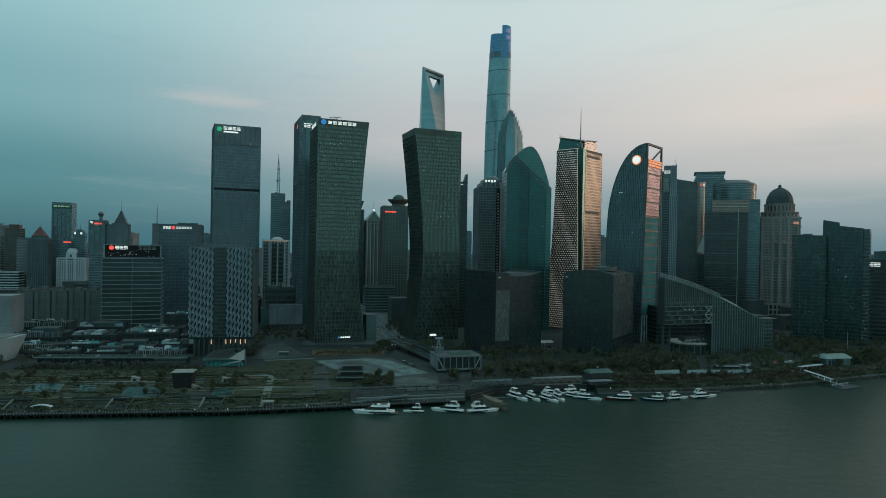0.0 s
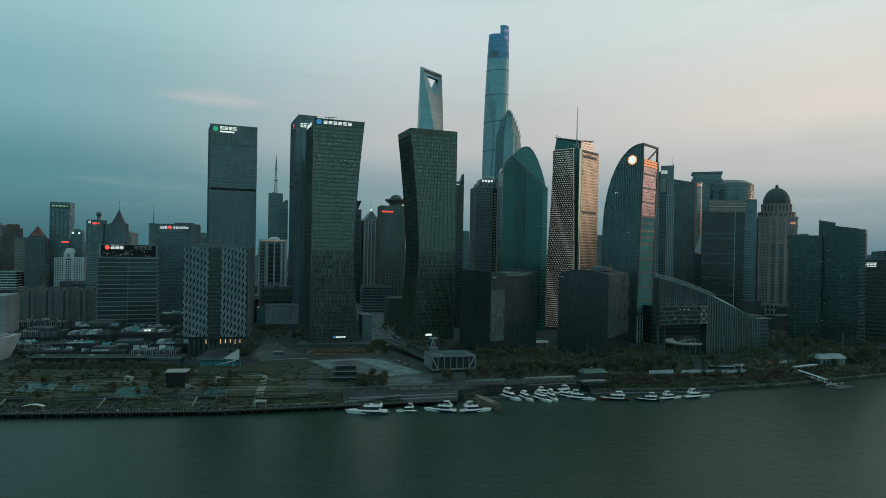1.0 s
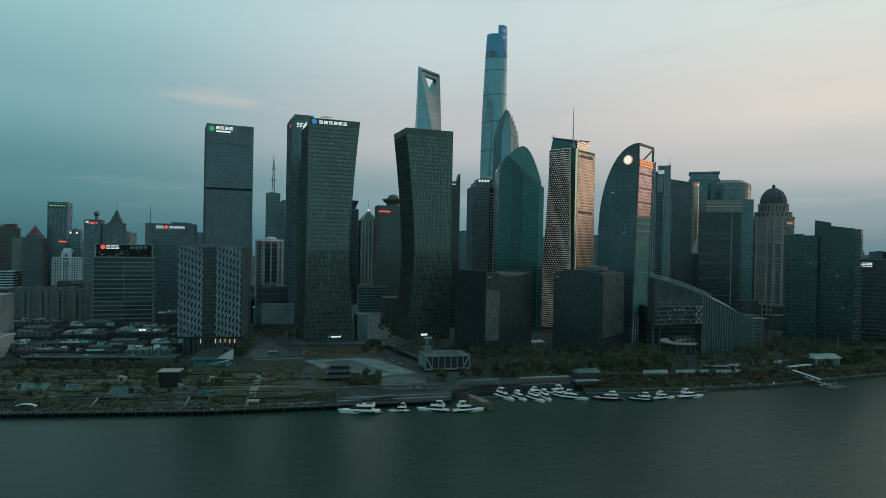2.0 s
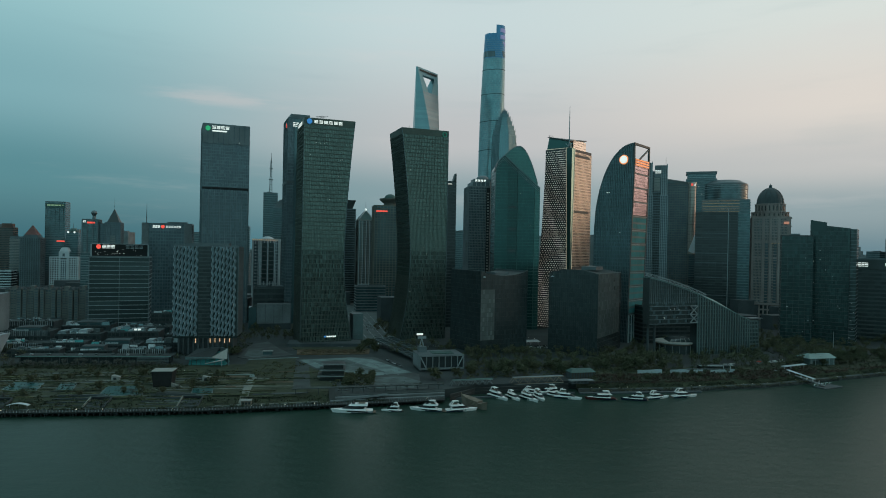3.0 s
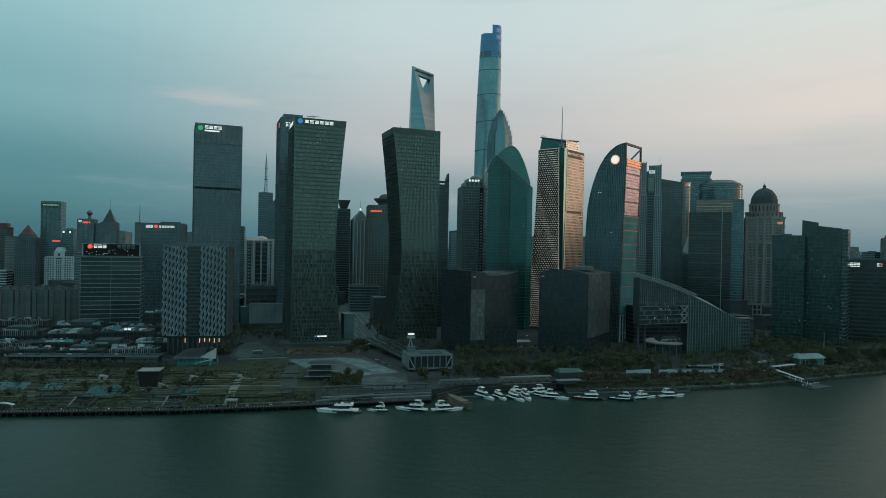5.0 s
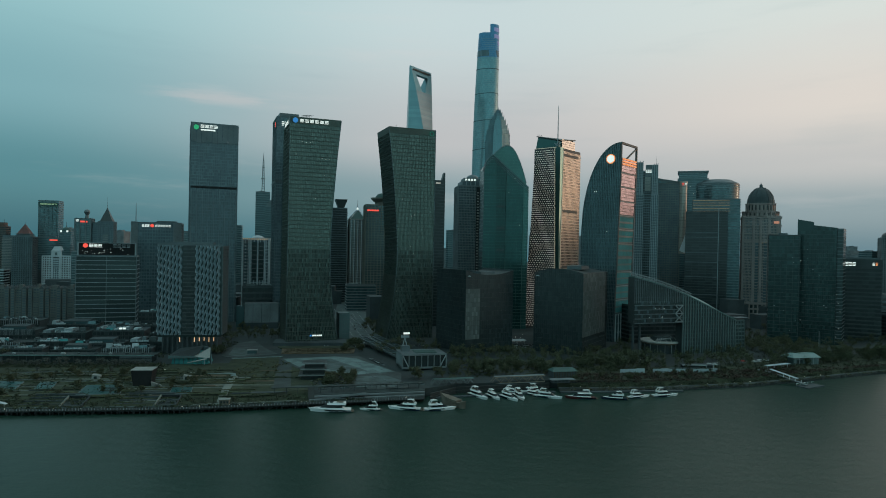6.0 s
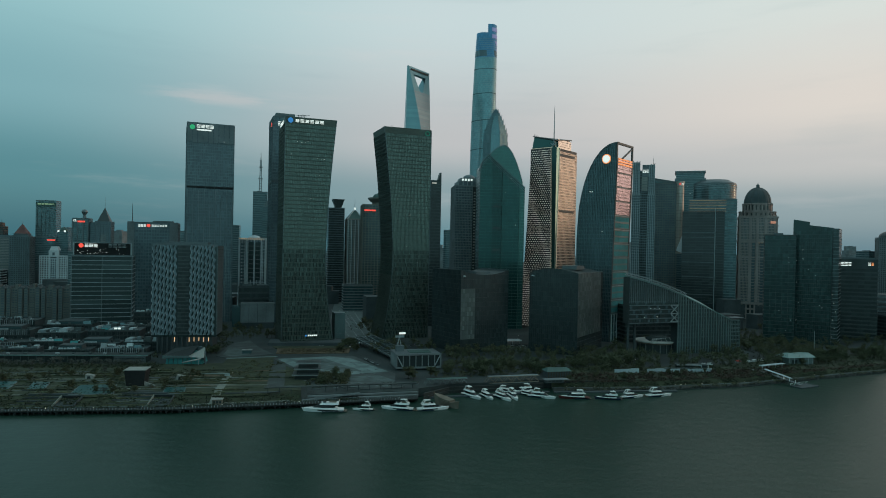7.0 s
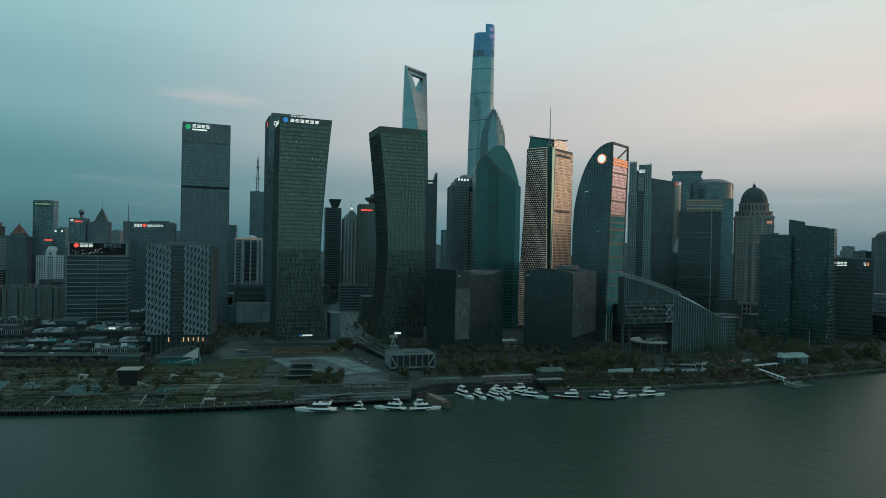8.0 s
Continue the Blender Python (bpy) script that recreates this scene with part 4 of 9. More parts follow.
part("roof", Geo().hexa([(1.5, 1.5, 144), (28.5, 1.5, 144), (28.5, 28.5, 144), (1.5, 28.5, 144)], [(14, 14, 160), (16, 14, 160), (16, 16, 160), (14, 16, 160)]), M["green_roof"], b)
part("tip_light", Geo().dome(15, 15, 162, 1.8, 4), M["lit_white"], b)
mast(b, 15, 15, 165, 181, 0.3)
for x in (1.5, 7.5, 13.6, 19.8, 26.5):
    part("white_rib", Geo().box(x, -1.2, 30, x + 1.3, -0.3, 143), M["white"], b)
b = slab("crowned_tower", "tan stone tower with red sign and round crown", -100.5, 1050, 12, 42, 36, 172, 40, M["olive_stone"], "teal_pane", fin=1.5, fin_out=0.6, bay=5, plant=0)
part("sign_band", Geo().box(3, -1.2, 156, 22, -0.2, 158.4), M["lit_red"], b)
g = Geo().drum(28, 16, 166, 172, 11, 11, 20)
g.drum(28, 16, 172, 177, 13, 18, 20).drum(28, 16, 177, 179, 18, 18, 20)
part("crown", g, M["olive_stone"], b)
part("dome", Geo().dome(28, 16, 179, 10, 8, 20), M["green_roof"], b)
slab("office_block", "low grey office block behind the square", -115, 960, 14, 44, 30, 44, 9, M["concrete"], "teal_pane")
slab("office_block", "low grey office block by the avenue", -60, 900, 14, 34, 30, 30, 6, M["concrete"], "grey_pane")
b = thing("glass_kiosk", -79, 672, GROUND, 21, "small pale glass entrance block beside the tower", "building")
part("core", Geo().box(0, 0, 0, 11, 16, 28), M["teal_fin"], b)
for k in range(6):
    part("band", Geo().box(-0.2, -0.2, 1 + 5 * k, 11.2, 16.2, 1.4 + 5 * k), M["grey_metal"], b)

slab("office_tower", "slim teal glass tower far behind the square", 38, 1250, 12, 17, 20, 137, 32, M["grey_metal"], "teal_pane", bay=4)
ribbed = slab("bank_tower", "dark grey ribbed tower with a lit stepped crown", 49.0, 900, 8, 40, 40, 192, 50, M["ash_stone"], "slate_pane", fin=0.5, fin_out=0.5, bay=2.2, band=0.3, band_out=0.3, plant=0)
H = 186
part("crown_step", Geo().box(4, 3, H, 38, 36, H + 7), M["slate_fin"], ribbed)
part("crown_step", Geo().box(8, 6, H + 7, 34, 32, H + 12), M["grey_metal"], ribbed)
part("crown_arch", Geo().dome(22, 16, H + 12, 9, 6), M["grey_metal"], ribbed)
for k in range(6):
    part("crown_pier", Geo().box(4.2 + 6.4 * k, 2.3, H, 5.4 + 6.4 * k, 3.2, H + 8.5), M["steel"], ribbed)
for k in range(4):
    part("crown_light", Geo().box(10 + 4.2 * k, 5.3, H + 7.8 + 0.4 * (k % 2), 12.6 + 4.2 * k, 5.8, H + 11), M["lit_white"], ribbed)
part("corner_strip", Geo().box(30.4, -1.4, 0, 36.4, -0.5, H + 8), M["rose"], ribbed, "rosy stone corner strip")
# flat near-black strip, the recess's shade painted as colour
part("strip_recess", Geo().box(25.0, -0.9, 4, 30.2, -0.5, H - 1), M["void"], ribbed)
# window light painted as pale stone blocks, nothing here emits
for k in range(42):
    part("strip_window", Geo().box(26.2, -1.3, 8 + 4.1 * k, 28.8, -0.8, 9.8 + 4.1 * k), M["pale"], ribbed)


# ---- leaf-topped green tower ----
def leaf_tower():
    root = thing("leaf_tower", 77.4, 788, GROUND, 5, "green glass tower with a leaf-shaped curved top", "tower")
    w, d = 56.0, 34.0

    def front(s):
        return 197 + 19 * math.sqrt(s / 0.19) if s < 0.19 else 216 - 40 * ((s - 0.19) / 0.81) ** 0.95

    def back(s):
        return 198 + 31 * math.sin(min(1, s / 0.57) * math.pi / 2) if s < 0.57 else 229 - 46 * ((s - 0.57) / 0.43) ** 1.9

    n = 30
    for hf, y0, y1, ins, mat in ((front, 0.3, 14, 0.3, "dark_metal"), (back, 14, d, 0.0, "shell_pane")):
        g = Geo().profile([(0, 0), (w, 0)] + [(s * w, hf(s) - ins) for s in (1 - k / n for k in range(n + 1))], y0, y1)
        part("core", g, M[mat], root)
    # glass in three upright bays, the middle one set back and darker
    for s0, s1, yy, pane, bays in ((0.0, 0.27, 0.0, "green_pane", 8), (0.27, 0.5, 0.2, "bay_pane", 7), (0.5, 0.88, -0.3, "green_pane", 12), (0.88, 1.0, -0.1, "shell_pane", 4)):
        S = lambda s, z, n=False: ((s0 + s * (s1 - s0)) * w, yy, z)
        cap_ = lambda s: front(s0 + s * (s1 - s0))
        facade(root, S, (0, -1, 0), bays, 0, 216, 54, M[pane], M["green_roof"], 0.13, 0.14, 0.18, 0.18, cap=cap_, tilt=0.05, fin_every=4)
    part("bay_edge", Geo().box(w * 0.5 - 0.4, -0.8, 0, w * 0.5 + 0.2, 0.2, front(0.5)), M["green_roof"], root)
    part("bay_edge", Geo().box(w * 0.88 - 0.3, -0.8, 0, w * 0.88 + 0.2, 0.2, front(0.88)), M["green_roof"], root)
    for k in range(6):
        z = 150 - 27 * k
        part("plant_louvre", Geo().box(w * 0.3, -0.2, z, w * 0.47, 0.3, z + 2.6), M["dark_metal"], root)
    S = lambda s, z, n=False: (s * w, 13.8, z)
    facade(root, S, (0, -1, 0), 26, 160, 230, 18, M["shell_pane"], M["green_roof"], 0.06, 0.1, 0.0, cap=back, tilt=0.04, skip=lambda s, z: z < front(s) - 3)
    for x, N in ((w, (1, 0, 0)), (0, (-1, 0, 0))):
        S = (lambda s, z, n=False: (w, d * s, z)) if x else (lambda s, z, n=False: (0, d * (1 - s), z))
        facade(root, S, N, 10, 0, 176 if x else 195, 46, M["bay_pane"], M["dark_metal"], 0.14, 0.2)
    for hf, y0, t in ((front, -0.6, 1.2), (back, 13.2, 0.8), (lambda s: front(s) - 3.4, -0.5, 0.5), (lambda s: front(s) - 5.6, -0.5, 0.5)):
        g = Geo()
        for i in range(n):
            sa, sb = i / n, (i + 1) / n
            g.hexa([(sa * w, y0, hf(sa) - t), (sb * w, y0, hf(sb) - t), (sb * w, y0 + 1.2, hf(sb) - t), (sa * w, y0 + 1.2, hf(sa) - t)],
                   [(sa * w, y0, hf(sa) + 0.3), (sb * w, y0, hf(sb) + 0.3), (sb * w, y0 + 1.2, hf(sb) + 0.3), (sa * w, y0 + 1.2, hf(sa) + 0.3)])
        part("curved_rim", g, M["grey_metal"], root)
    lit(root, [(38, 186), (35.5, 171), (31, 168), (45, 128), (12, 60), (43, 30)], 0.9, 0.8)
    return root


leaf_tower()


# ---- twin dark cubes ----
def dark_cube(label, x, y, yaw, w, d, top, dip, pale_face, pale):
    """pale: which panes of that face take paler glass, painted in for a reflection."""
    root = thing("dark_glass_block", x, y, GROUND, yaw, label, "office block", "dark glass blocks")
    H = top - GROUND
    roof = lambda s: H + dip * (4 * (s - 0.5) ** 2 - 1)
    n = 16
    g = Geo().profile([(0, 0), (w, 0)] + [(s * w, roof(s) - 1) for s in (1 - k / n for k in range(n + 1))], 0.2, d)
    part("core", g, M["dark_metal"], root)
    for k in "flr":
        S, N = flat_face(w, d, k)
        end = H + max(0, -dip) if k == "f" else roof(0)
        cap = roof if k == "f" else None
        facade(root, S, N, 24, 0, end, 18, M["cube_pane"], M["cube_metal"], 0.05, 0.06, 0.1, 0.12, cap=cap, tilt=0.02, skip=pale if k == pale_face else None)
        # paler pane colour stands in for neighbouring buildings mirrored in this face
        if k == pale_face:
            facade(root, S, N, 24, 0, end, 18, M["sheen_pane"], M["cube_metal"], 0.05, 0.06, 0.1, 0.12, cap=cap, tilt=0.02, skip=lambda s, z: not pale(s, z))
    part("roof_rim", Geo().box(0, 0, roof(0) - 1.2, 1, d, roof(0) + 0.4).box(w - 1, 0, roof(1) - 1.2, w, d, roof(1) + 0.4), M["grey_metal"], root)
    part("roof_plant", Geo().box(w * 0.5, d * 0.3, roof(0.5) - 1.0, w * 0.8, d * 0.6, roof(0.5) + 2.5), M["grey_metal"], root)
    part("sign_disc", Geo().dome(3.5, -0.2, roof(0.06) - 5, 1.6, 1.2), M["steel"], root)
    return root


dark_cube("black glass office block with a sagging roof edge", 51, 600, 32, 56, 52, 84.5, 4.5, "f", lambda s, z: s < 0.3 and 14 < z < 62)
dark_cube("black glass office block with a gently arched roof", 119, 626, -32, 49.6, 72, 83.5, -4.0, "r", lambda s, z: s < 0.92 and z > 18)


# ---- tower with a dotted diamond screen ----
def diamond_tower():
    root = thing("diamond_tower", 142.6, 813.8, GROUND, -40, "tower with a dotted pale screen and a copper-lit side", "tower")
    w, d, H = 37.0, 52.0, 226.0
    flare = lambda z: 12.0 * (1 - min(1, z / 205)) ** 1.2
    n = 16
    g = Geo().profile([(w, 0), (w, H - 0.5)] + [(-flare(z) + 0.2, z) for z in (min(H - 0.5, H * (n - k) / n) for k in range(n + 1))], 0.2, d)
    part("core", g, M["dark_metal"], root)
    S = lambda s, z, n=False: (0, -1, 0) if n else (-flare(z) + s * (w - 4 + flare(z)), 0, z)
    facade(root, S, (0, -1, 0), 20, 0, H, 58, M["cube_pane"], M["cube_metal"], 0.25, 0.15, 0, curved=True)
    # pale dashes in offset rows
    g = Geo()
    for j in range(84):
        z = 2 + j * H / 85
        span = w - 5 + flare(z)
        m = 13
        for i in range(-1, m + 1):
            ph = 0.5 * (j % 2) + 0.85 * math.sin(j * 0.16 + 0.35 * i) + 0.3 * math.sin(j * 0.07)
            x = -flare(z) + span * (i + ph) / m
            x0, x1 = max(x, -flare(z) + 0.2), min(x + span / m * (0.5 + 0.14 * math.sin(j * 0.31 + i)), w - 5)
            if x1 - x0 > 0.4:
                g.box(x0, -0.45, z, x1, -0.1, z + 0.8)
    part("screen_grid", g, M["dash"], root, "pale dashes of the screen", kind="stuff")
    part("corner_strip", Geo().hexa([(w - 2.0, -0.6, 0), (w + 0.2, -0.6, 0), (w + 0.2, 0.1, 0), (w - 2.0, 0.1, 0)], [(w - 7.0, -0.6, H), (w + 0.2, -0.6, H), (w + 0.2, 0.1, H), (w - 7.0, 0.1, H)]), M["bay_pane"], root)
    # folded corner: a glass wedge that widens upward on the side wall
    part("corner_wedge", Geo().hexa([(w - 0.2, -0.4, 0), (w + 0.6, -0.4, 0), (w + 0.6, 1.0, 0), (w - 0.2, 1.0, 0)], [(w - 0.2, -0.4, H), (w + 0.6, -0.4, H), (w + 0.6, 7.0, H), (w - 0.2, 7.0, H)]), M["shell_pane"], root)
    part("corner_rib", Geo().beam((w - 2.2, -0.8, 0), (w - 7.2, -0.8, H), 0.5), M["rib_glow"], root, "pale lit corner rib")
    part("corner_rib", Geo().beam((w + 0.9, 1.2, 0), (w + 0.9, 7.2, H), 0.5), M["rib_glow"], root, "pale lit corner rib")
    S = lambda s, z, n=False: (w, d * s, z)
    facade(root, S, (1, 0, 0), 17, 0, H - 4, 62, M["lattice_pane"], M["copper_lattice"], 0.38, 0.3, 0.75, 0.3, tilt=0.006)
    for k in range(3):
        part("louvre_band", Geo().box(w - 0.1, 9, H - 10 - 70 * k, w + 0.6, d - 6, H - 7 - 70 * k), M["dark_metal"], root)
    # crown: glass skirt that leans in, under a folded dark lid that dips to the near corner
    part("crown", Geo().hexa([(1, 1, H - 0.5), (w - 3, 1, H - 0.5), (w - 3, d - 10, H - 0.5), (1, d - 10, H - 0.5)], [(3, 3, H + 16), (w - 4, 3, H + 8), (w - 4, d - 12, H + 13), (3, d - 12, H + 16)]), M["green_pane"], root)
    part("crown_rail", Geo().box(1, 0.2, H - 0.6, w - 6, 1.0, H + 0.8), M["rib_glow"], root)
    for k in range(4):
        part("crown_side", Geo().box(w - 3.4, 8, H + 0.1 + 2.9 * k, w - 2.2, d - 11, H + 2.6 + 2.9 * k), M["rose_pane"], root, "rose-tinted crown glass")
    part("crown_lid", Geo().hexa([(1.5, 1.5, H + 16), (w - 2, 1, H + 8.5), (w - 2, d - 10, H + 13.2), (1.5, d - 10, H + 16)], [(1.5, 1.5, H + 17), (w - 2, 1, H + 9.5), (w - 2, d - 10, H + 14.4), (1.5, d - 10, H + 17.4)]), M["dark_metal"], root)
    mast(root, w - 4.5, 1.5, H + 4, H + 52, 0.75, M["steel"])
    g = Geo()
    for a in range(6):
        g.beam((w - 4.5, 0.5, H + 2), (w - 4.5 + 5 * math.cos(a), 1.0 + 1.5 * math.sin(a), H + 6), 0.7)
    part("mast_stay", g, M["steel"], root)
    g = Geo()
    for k in range(3):
        g.beam((3 + 2.6 * k, 4, H + 16), (2 + 2.6 * k, 3.5, H + 20 - k), 0.4)
    part("roof_crane", g, M["dark_metal"], root)
    return root


diamond_tower()


# ---- sail-shaped bank tower ----
def sail_tower():
    root = thing("sail_tower", 184, 719.6, GROUND, -40, "sail-shaped dark glass bank tower with red lit signs", "tower")
    w, d, H = 46.0, 41.0, 217.0
    cap = lambda s: 118 + (H - 118) * math.sqrt(max(0.0, 1 - (1 - s) ** 2.1)) if s < 1 else H
    edge = lambda z: w - 5.6 * max(0.0, 1 - z / 200)  # the corner to the side wall leans in towards the ground
    n = 32
    prof = [(0.01, 0), (edge(0) - 0.01, 0)] + [(s * w, min(cap(s), H - 16) - 0.5) for s in (1 - k / n for k in range(n + 1))]
    g = Geo().profile(prof, 0.3, d - 0.3)
    part("core", g, M["dark_metal"], root)
    S = lambda s, z, n=False: (s * edge(z), 0, z)
    facade(root, S, (0, -1, 0), 22, 0, H, 52, M["teal_pane"], M["slate_fin"], 0.3, 0.35, 0.4, 0.7, cap=cap, tilt=0.04)
    g = Geo()
    for i in range(n):
        sa, sb = i / n, (i + 1) / n
        za, zb = cap(sa), cap(sb)
        g.hexa([(sa * w, -0.7, za - 1.5), (sb * w, -0.7, zb - 1.5), (sb * w, 1.2, zb - 1.5), (sa * w, 1.2, za - 1.5)],
               [(sa * w, -0.7, za), (sb * w, -0.7, zb), (sb * w, 1.2, zb), (sa * w, 1.2, za)])
    part("curved_rim", g, M["grey_metal"], root)
    # open frame at the top of the side wall
    part("top_beam", Geo().box(w - 1.5, 0, H - 2, w + 0.4, d, H + 0.3), M["dark_metal"], root)
    part("top_post", Geo().box(w - 1.5, d - 2, H - 17, w + 0.4, d, H - 2), M["dark_metal"], root)
    part("top_post", Geo().box(w - 1.8, -0.8, H - 17, w + 0.4, 1.4, H - 2), M["dark_metal"], root)
    part("top_brace", Geo().beam((w - 0.5, d - 1.5, H - 2.5), (w - 0.5, d * 0.35, H - 16.5), 1.4), M["dark_metal"], root)
    nb = 13
    zh = (H - 17) / nb
    for k in range(nb):
        z = k * zh
        S = lambda s, zz, n=False: (edge(zz), 2 + (d - 4) * s, zz)
        if k > 8:
            facade(root, S, (1, 0, 0), 12, z + 0.6, z + zh - 1.0, 4, M["panel_pane"], M["copper_frame"], 0.1, 0.1, 0.14, 0.1, tilt=0.005)
        elif k > 1:
            facade(root, S, (1, 0, 0), 10, z + 0.6, z + zh - 1.0, 2, M["sea_panel"], M["teal_fin"], 0.3, 0.1, 0.1, 0.1, tilt=0.01)
        part("ledge", Geo().box(edge(z + zh) - 0.4, 1, z + zh - 0.9, edge(z + zh) + 0.5, d - 1, z + zh - 0.3), M["steel"], root)
    for k in range(6):
        part("base_column", Geo().box(edge(15) - 0.2, 3 + 6.6 * k, 0, edge(15) + 1.1, 4.4 + 6.6 * k, 2 * zh - 1), M["white"], root, "pale base column")
    for k in range(5):
        for j in range(3):
            part("base_pane", Geo().box(edge(15) - 0.3, 4.6 + 6.6 * k, 1 + 9.6 * j, edge(15) + 0.6, 9.4 + 6.6 * k, 9.4 + 9.6 * j), M["teal_pane"], root)
    for yy in (0.0, d - 2):
        part("edge_pier", Geo().hexa([(edge(0) - 0.3, yy, 0), (edge(0) + 0.5, yy, 0), (edge(0) + 0.5, yy + 2, 0), (edge(0) - 0.3, yy + 2, 0)], [(w - 0.3, yy, H - 17), (w + 0.5, yy, H - 17), (w + 0.5, yy + 2, H - 17), (w - 0.3, yy + 2, H - 17)]), M["dark_metal"], root)
    sign(root, 2.5, H - 24.0, [7.6, 7.6, 7.6, 7.6], 1.6, 7.0, M["lit_orange"], y=w + 0.5, axis="y", label="orange-red sign block")
    ring = [(w - 12 + 5.2 * math.cos(a), 5.2 * math.sin(a)) for a in np.linspace(0, 2 * math.pi, 21)[:-1]]
    disc = part("sign_disc", Geo().hexa([(x, -1.0, H - 17.5 + z) for x, z in ring], [(x, -0.1, H - 17.5 + z) for x, z in ring]), M["lit_orange"], root, "round orange-red sign")
    part("sign_mark", Geo().hexa([(w - 12 + 0.8 * (x - w + 12), -1.4, H - 17.5 + 0.8 * z) for x, z in ring], [(w - 12 + 0.8 * (x - w + 12), -1.0, H - 17.5 + 0.8 * z) for x, z in ring]), M["lit_white"], disc, "white mark")
    lit(root, [(14, 164), (17, 164), (38, 150), (30, 120)], 1.5, 0.9, M["lit_white"])
    return root


sail_tower()

# ---- towers on the right ----
b = slab("office_tower", "grey twin-shaft tower with tall dark recess", 326, 990, -18, 31, 34, 228, 56, M["slate_fin"], "black_pane", fin=0.5, fin_out=0.3, bay=3, plant=0)
part("shaft", Geo().box(-1.0, -2.2, 0, 9.6, 14, 236), M["ash_stone"], b)
part("shaft", Geo().box(13.0, -1.2, 214, 31.6, 16, 232), M["ash_stone"], b)
part("shaft", Geo().box(22.4, -2.0, 0, 31.6, 14, 231), M["ash_stone"], b)
for x, z in ((-0.8, 238), (1.8, 236), (4.4, 238), (7.0, 236), (8.6, 238), (22.6, 232), (25.4, 233), (28.2, 232), (30.4, 234)):
    part("pier", Geo().box(x, -2.9, 0, x + 1.1, -2.0, z), M["steel"], b)
for x0, x1, z in ((-2.0, 10.6, 186), (21.4, 32.6, 184)):
    part("shoulder", Geo().box(x0, -3.4, 0, x1, 2, z), M["ash_stone"], b)
    n_ = 5
    for k in range(n_):
        xx = x0 + (x1 - x0 - 0.8) * k / (n_ - 1)
        part("pier", Geo().box(xx, -4.2, 0, xx + 0.8, -3.2, z + 2), M["steel"], b)
        part("pier_cap", Geo().hexa([(xx, -4.2, z + 2), (xx + 0.8, -4.2, z + 2), (xx + 0.8, -3.2, z + 2), (xx, -3.2, z + 2)], [(xx + 0.3, -3.8, z + 4), (xx + 0.5, -3.8, z + 4), (xx + 0.5, -3.6, z + 4), (xx + 0.3, -3.6, z + 4)]), M["ash_stone"], b)
for x0, x1, z1 in ((0.4, 8.4, 228), (23.8, 30.2, 222)):
    for j in range(10):
        z = 190 + 4.0 * j
        if z + 2 < z1:
            part("shaft_window", Geo().box(x0, -2.45, z, x1, -1.9, z + 2.0), M["slate_pane"], b)
for x0, x1 in ((-1.0, 9.8), (22.2, 31.8)):
    for j in range(44):
        part("shoulder_window", Geo().box(x0, -3.6, 6 + 4.1 * j, x1, -3.3, 8.4 + 4.1 * j), M["slate_pane"], b)
part("recess_window", Geo().box(12.2, -1.6, 192, 20.8, -1.0, 213), M["pale"], b)
for k in range(5):
    part("recess_bar", Geo().box(12.0, -1.8, 193 + 4.2 * k, 21.0, -1.5, 193.5 + 4.2 * k), M["slate_fin"], b)
sign(b, 13.4, 220, [2.6, 2.6, 2.6], 0.4, 4.2, M["lit_white"], y=-1.6)
mast(b, 29, 6, 231, 246, 0.3)
b = slab("office_tower", "dark tower with a pale concave edge and red sign", 377, 1050, -18, 37, 40, 216, 54, M["block_render"], "slate_pane", band=0.42, band_out=0.3, fin=1.1, fin_out=0.8, bay=3.7, plant=0)
part("crown_slope", Geo().hexa([(0, 0, 209), (37, 0, 209), (37, 40, 209), (0, 40, 209)], [(0, 4, 220), (37, 1, 213), (37, 36, 213), (0, 36, 220)]), M["dark_metal"], b)
for k in range(3):
    part("crown_screen", Geo().box(1 + 7.4 * k, 0.6, 209, 7.4 + 7.4 * k, 1.4, 214 - 1.4 * k), M["teal_pane"], b)
# coppery metal colour on the shaft paints in the warm sunset light
part("pale_edge", Geo().drum(41.0, 3.0, 96, 210, 6.4, n=28).drum(41.0, 3.0, 210, 213, 7.0, n=28), M["copper_lattice"], b, "pale rounded edge shaft with sunset warmth in its colour")
for k in range(20):
    part("shaft_joint", Geo().drum(41.0, 3.0, 100 + 5.5 * k, 100.35 + 5.5 * k, 6.5, n=28), M["copper_frame"], b)
# near-white colour of the panel includes the brightness of mirrored sky
part("flared_panel", Geo().hexa([(36.5, -7, 101), (47.5, -7, 96), (47.5, -5, 96), (36.5, -5, 101)], [(44.5, -7, 124), (47.5, -7, 132), (47.5, -5, 132), (44.5, -5, 124)]), M["white_panel"], b, "white flared panel")
part("panel_arm", Geo().box(40, -5.2, 100, 46, 4, 103), M["steel"], b)
sign(b, 39, 207, [3.4], 0, 3.4, M["lit_red"], y=-4.4)
sign(b, 44, 207, [2.4], 0, 3.0, M["lit_white"], y=-4.4)
b = slab("office_tower", "banded grey-green glass tower with flat crown", 437, 1120, -20, 50, 44, 232, 56, M["grey_metal"], "teal_pane", bay=5, plant=0)
part("crown", Geo().box(2, 2, 224, 48, 40, 239), M["teal_pane"], b)
part("crown_rim", Geo().box(0, 0, 237, 50, 42, 240), M["grey_metal"], b)
for k in range(4):
    part("crown_band", Geo().box(1.6, 1.5, 226 + 3.2 * k, 48.4, 2.0, 226.8 + 3.2 * k), M["steel"], b)
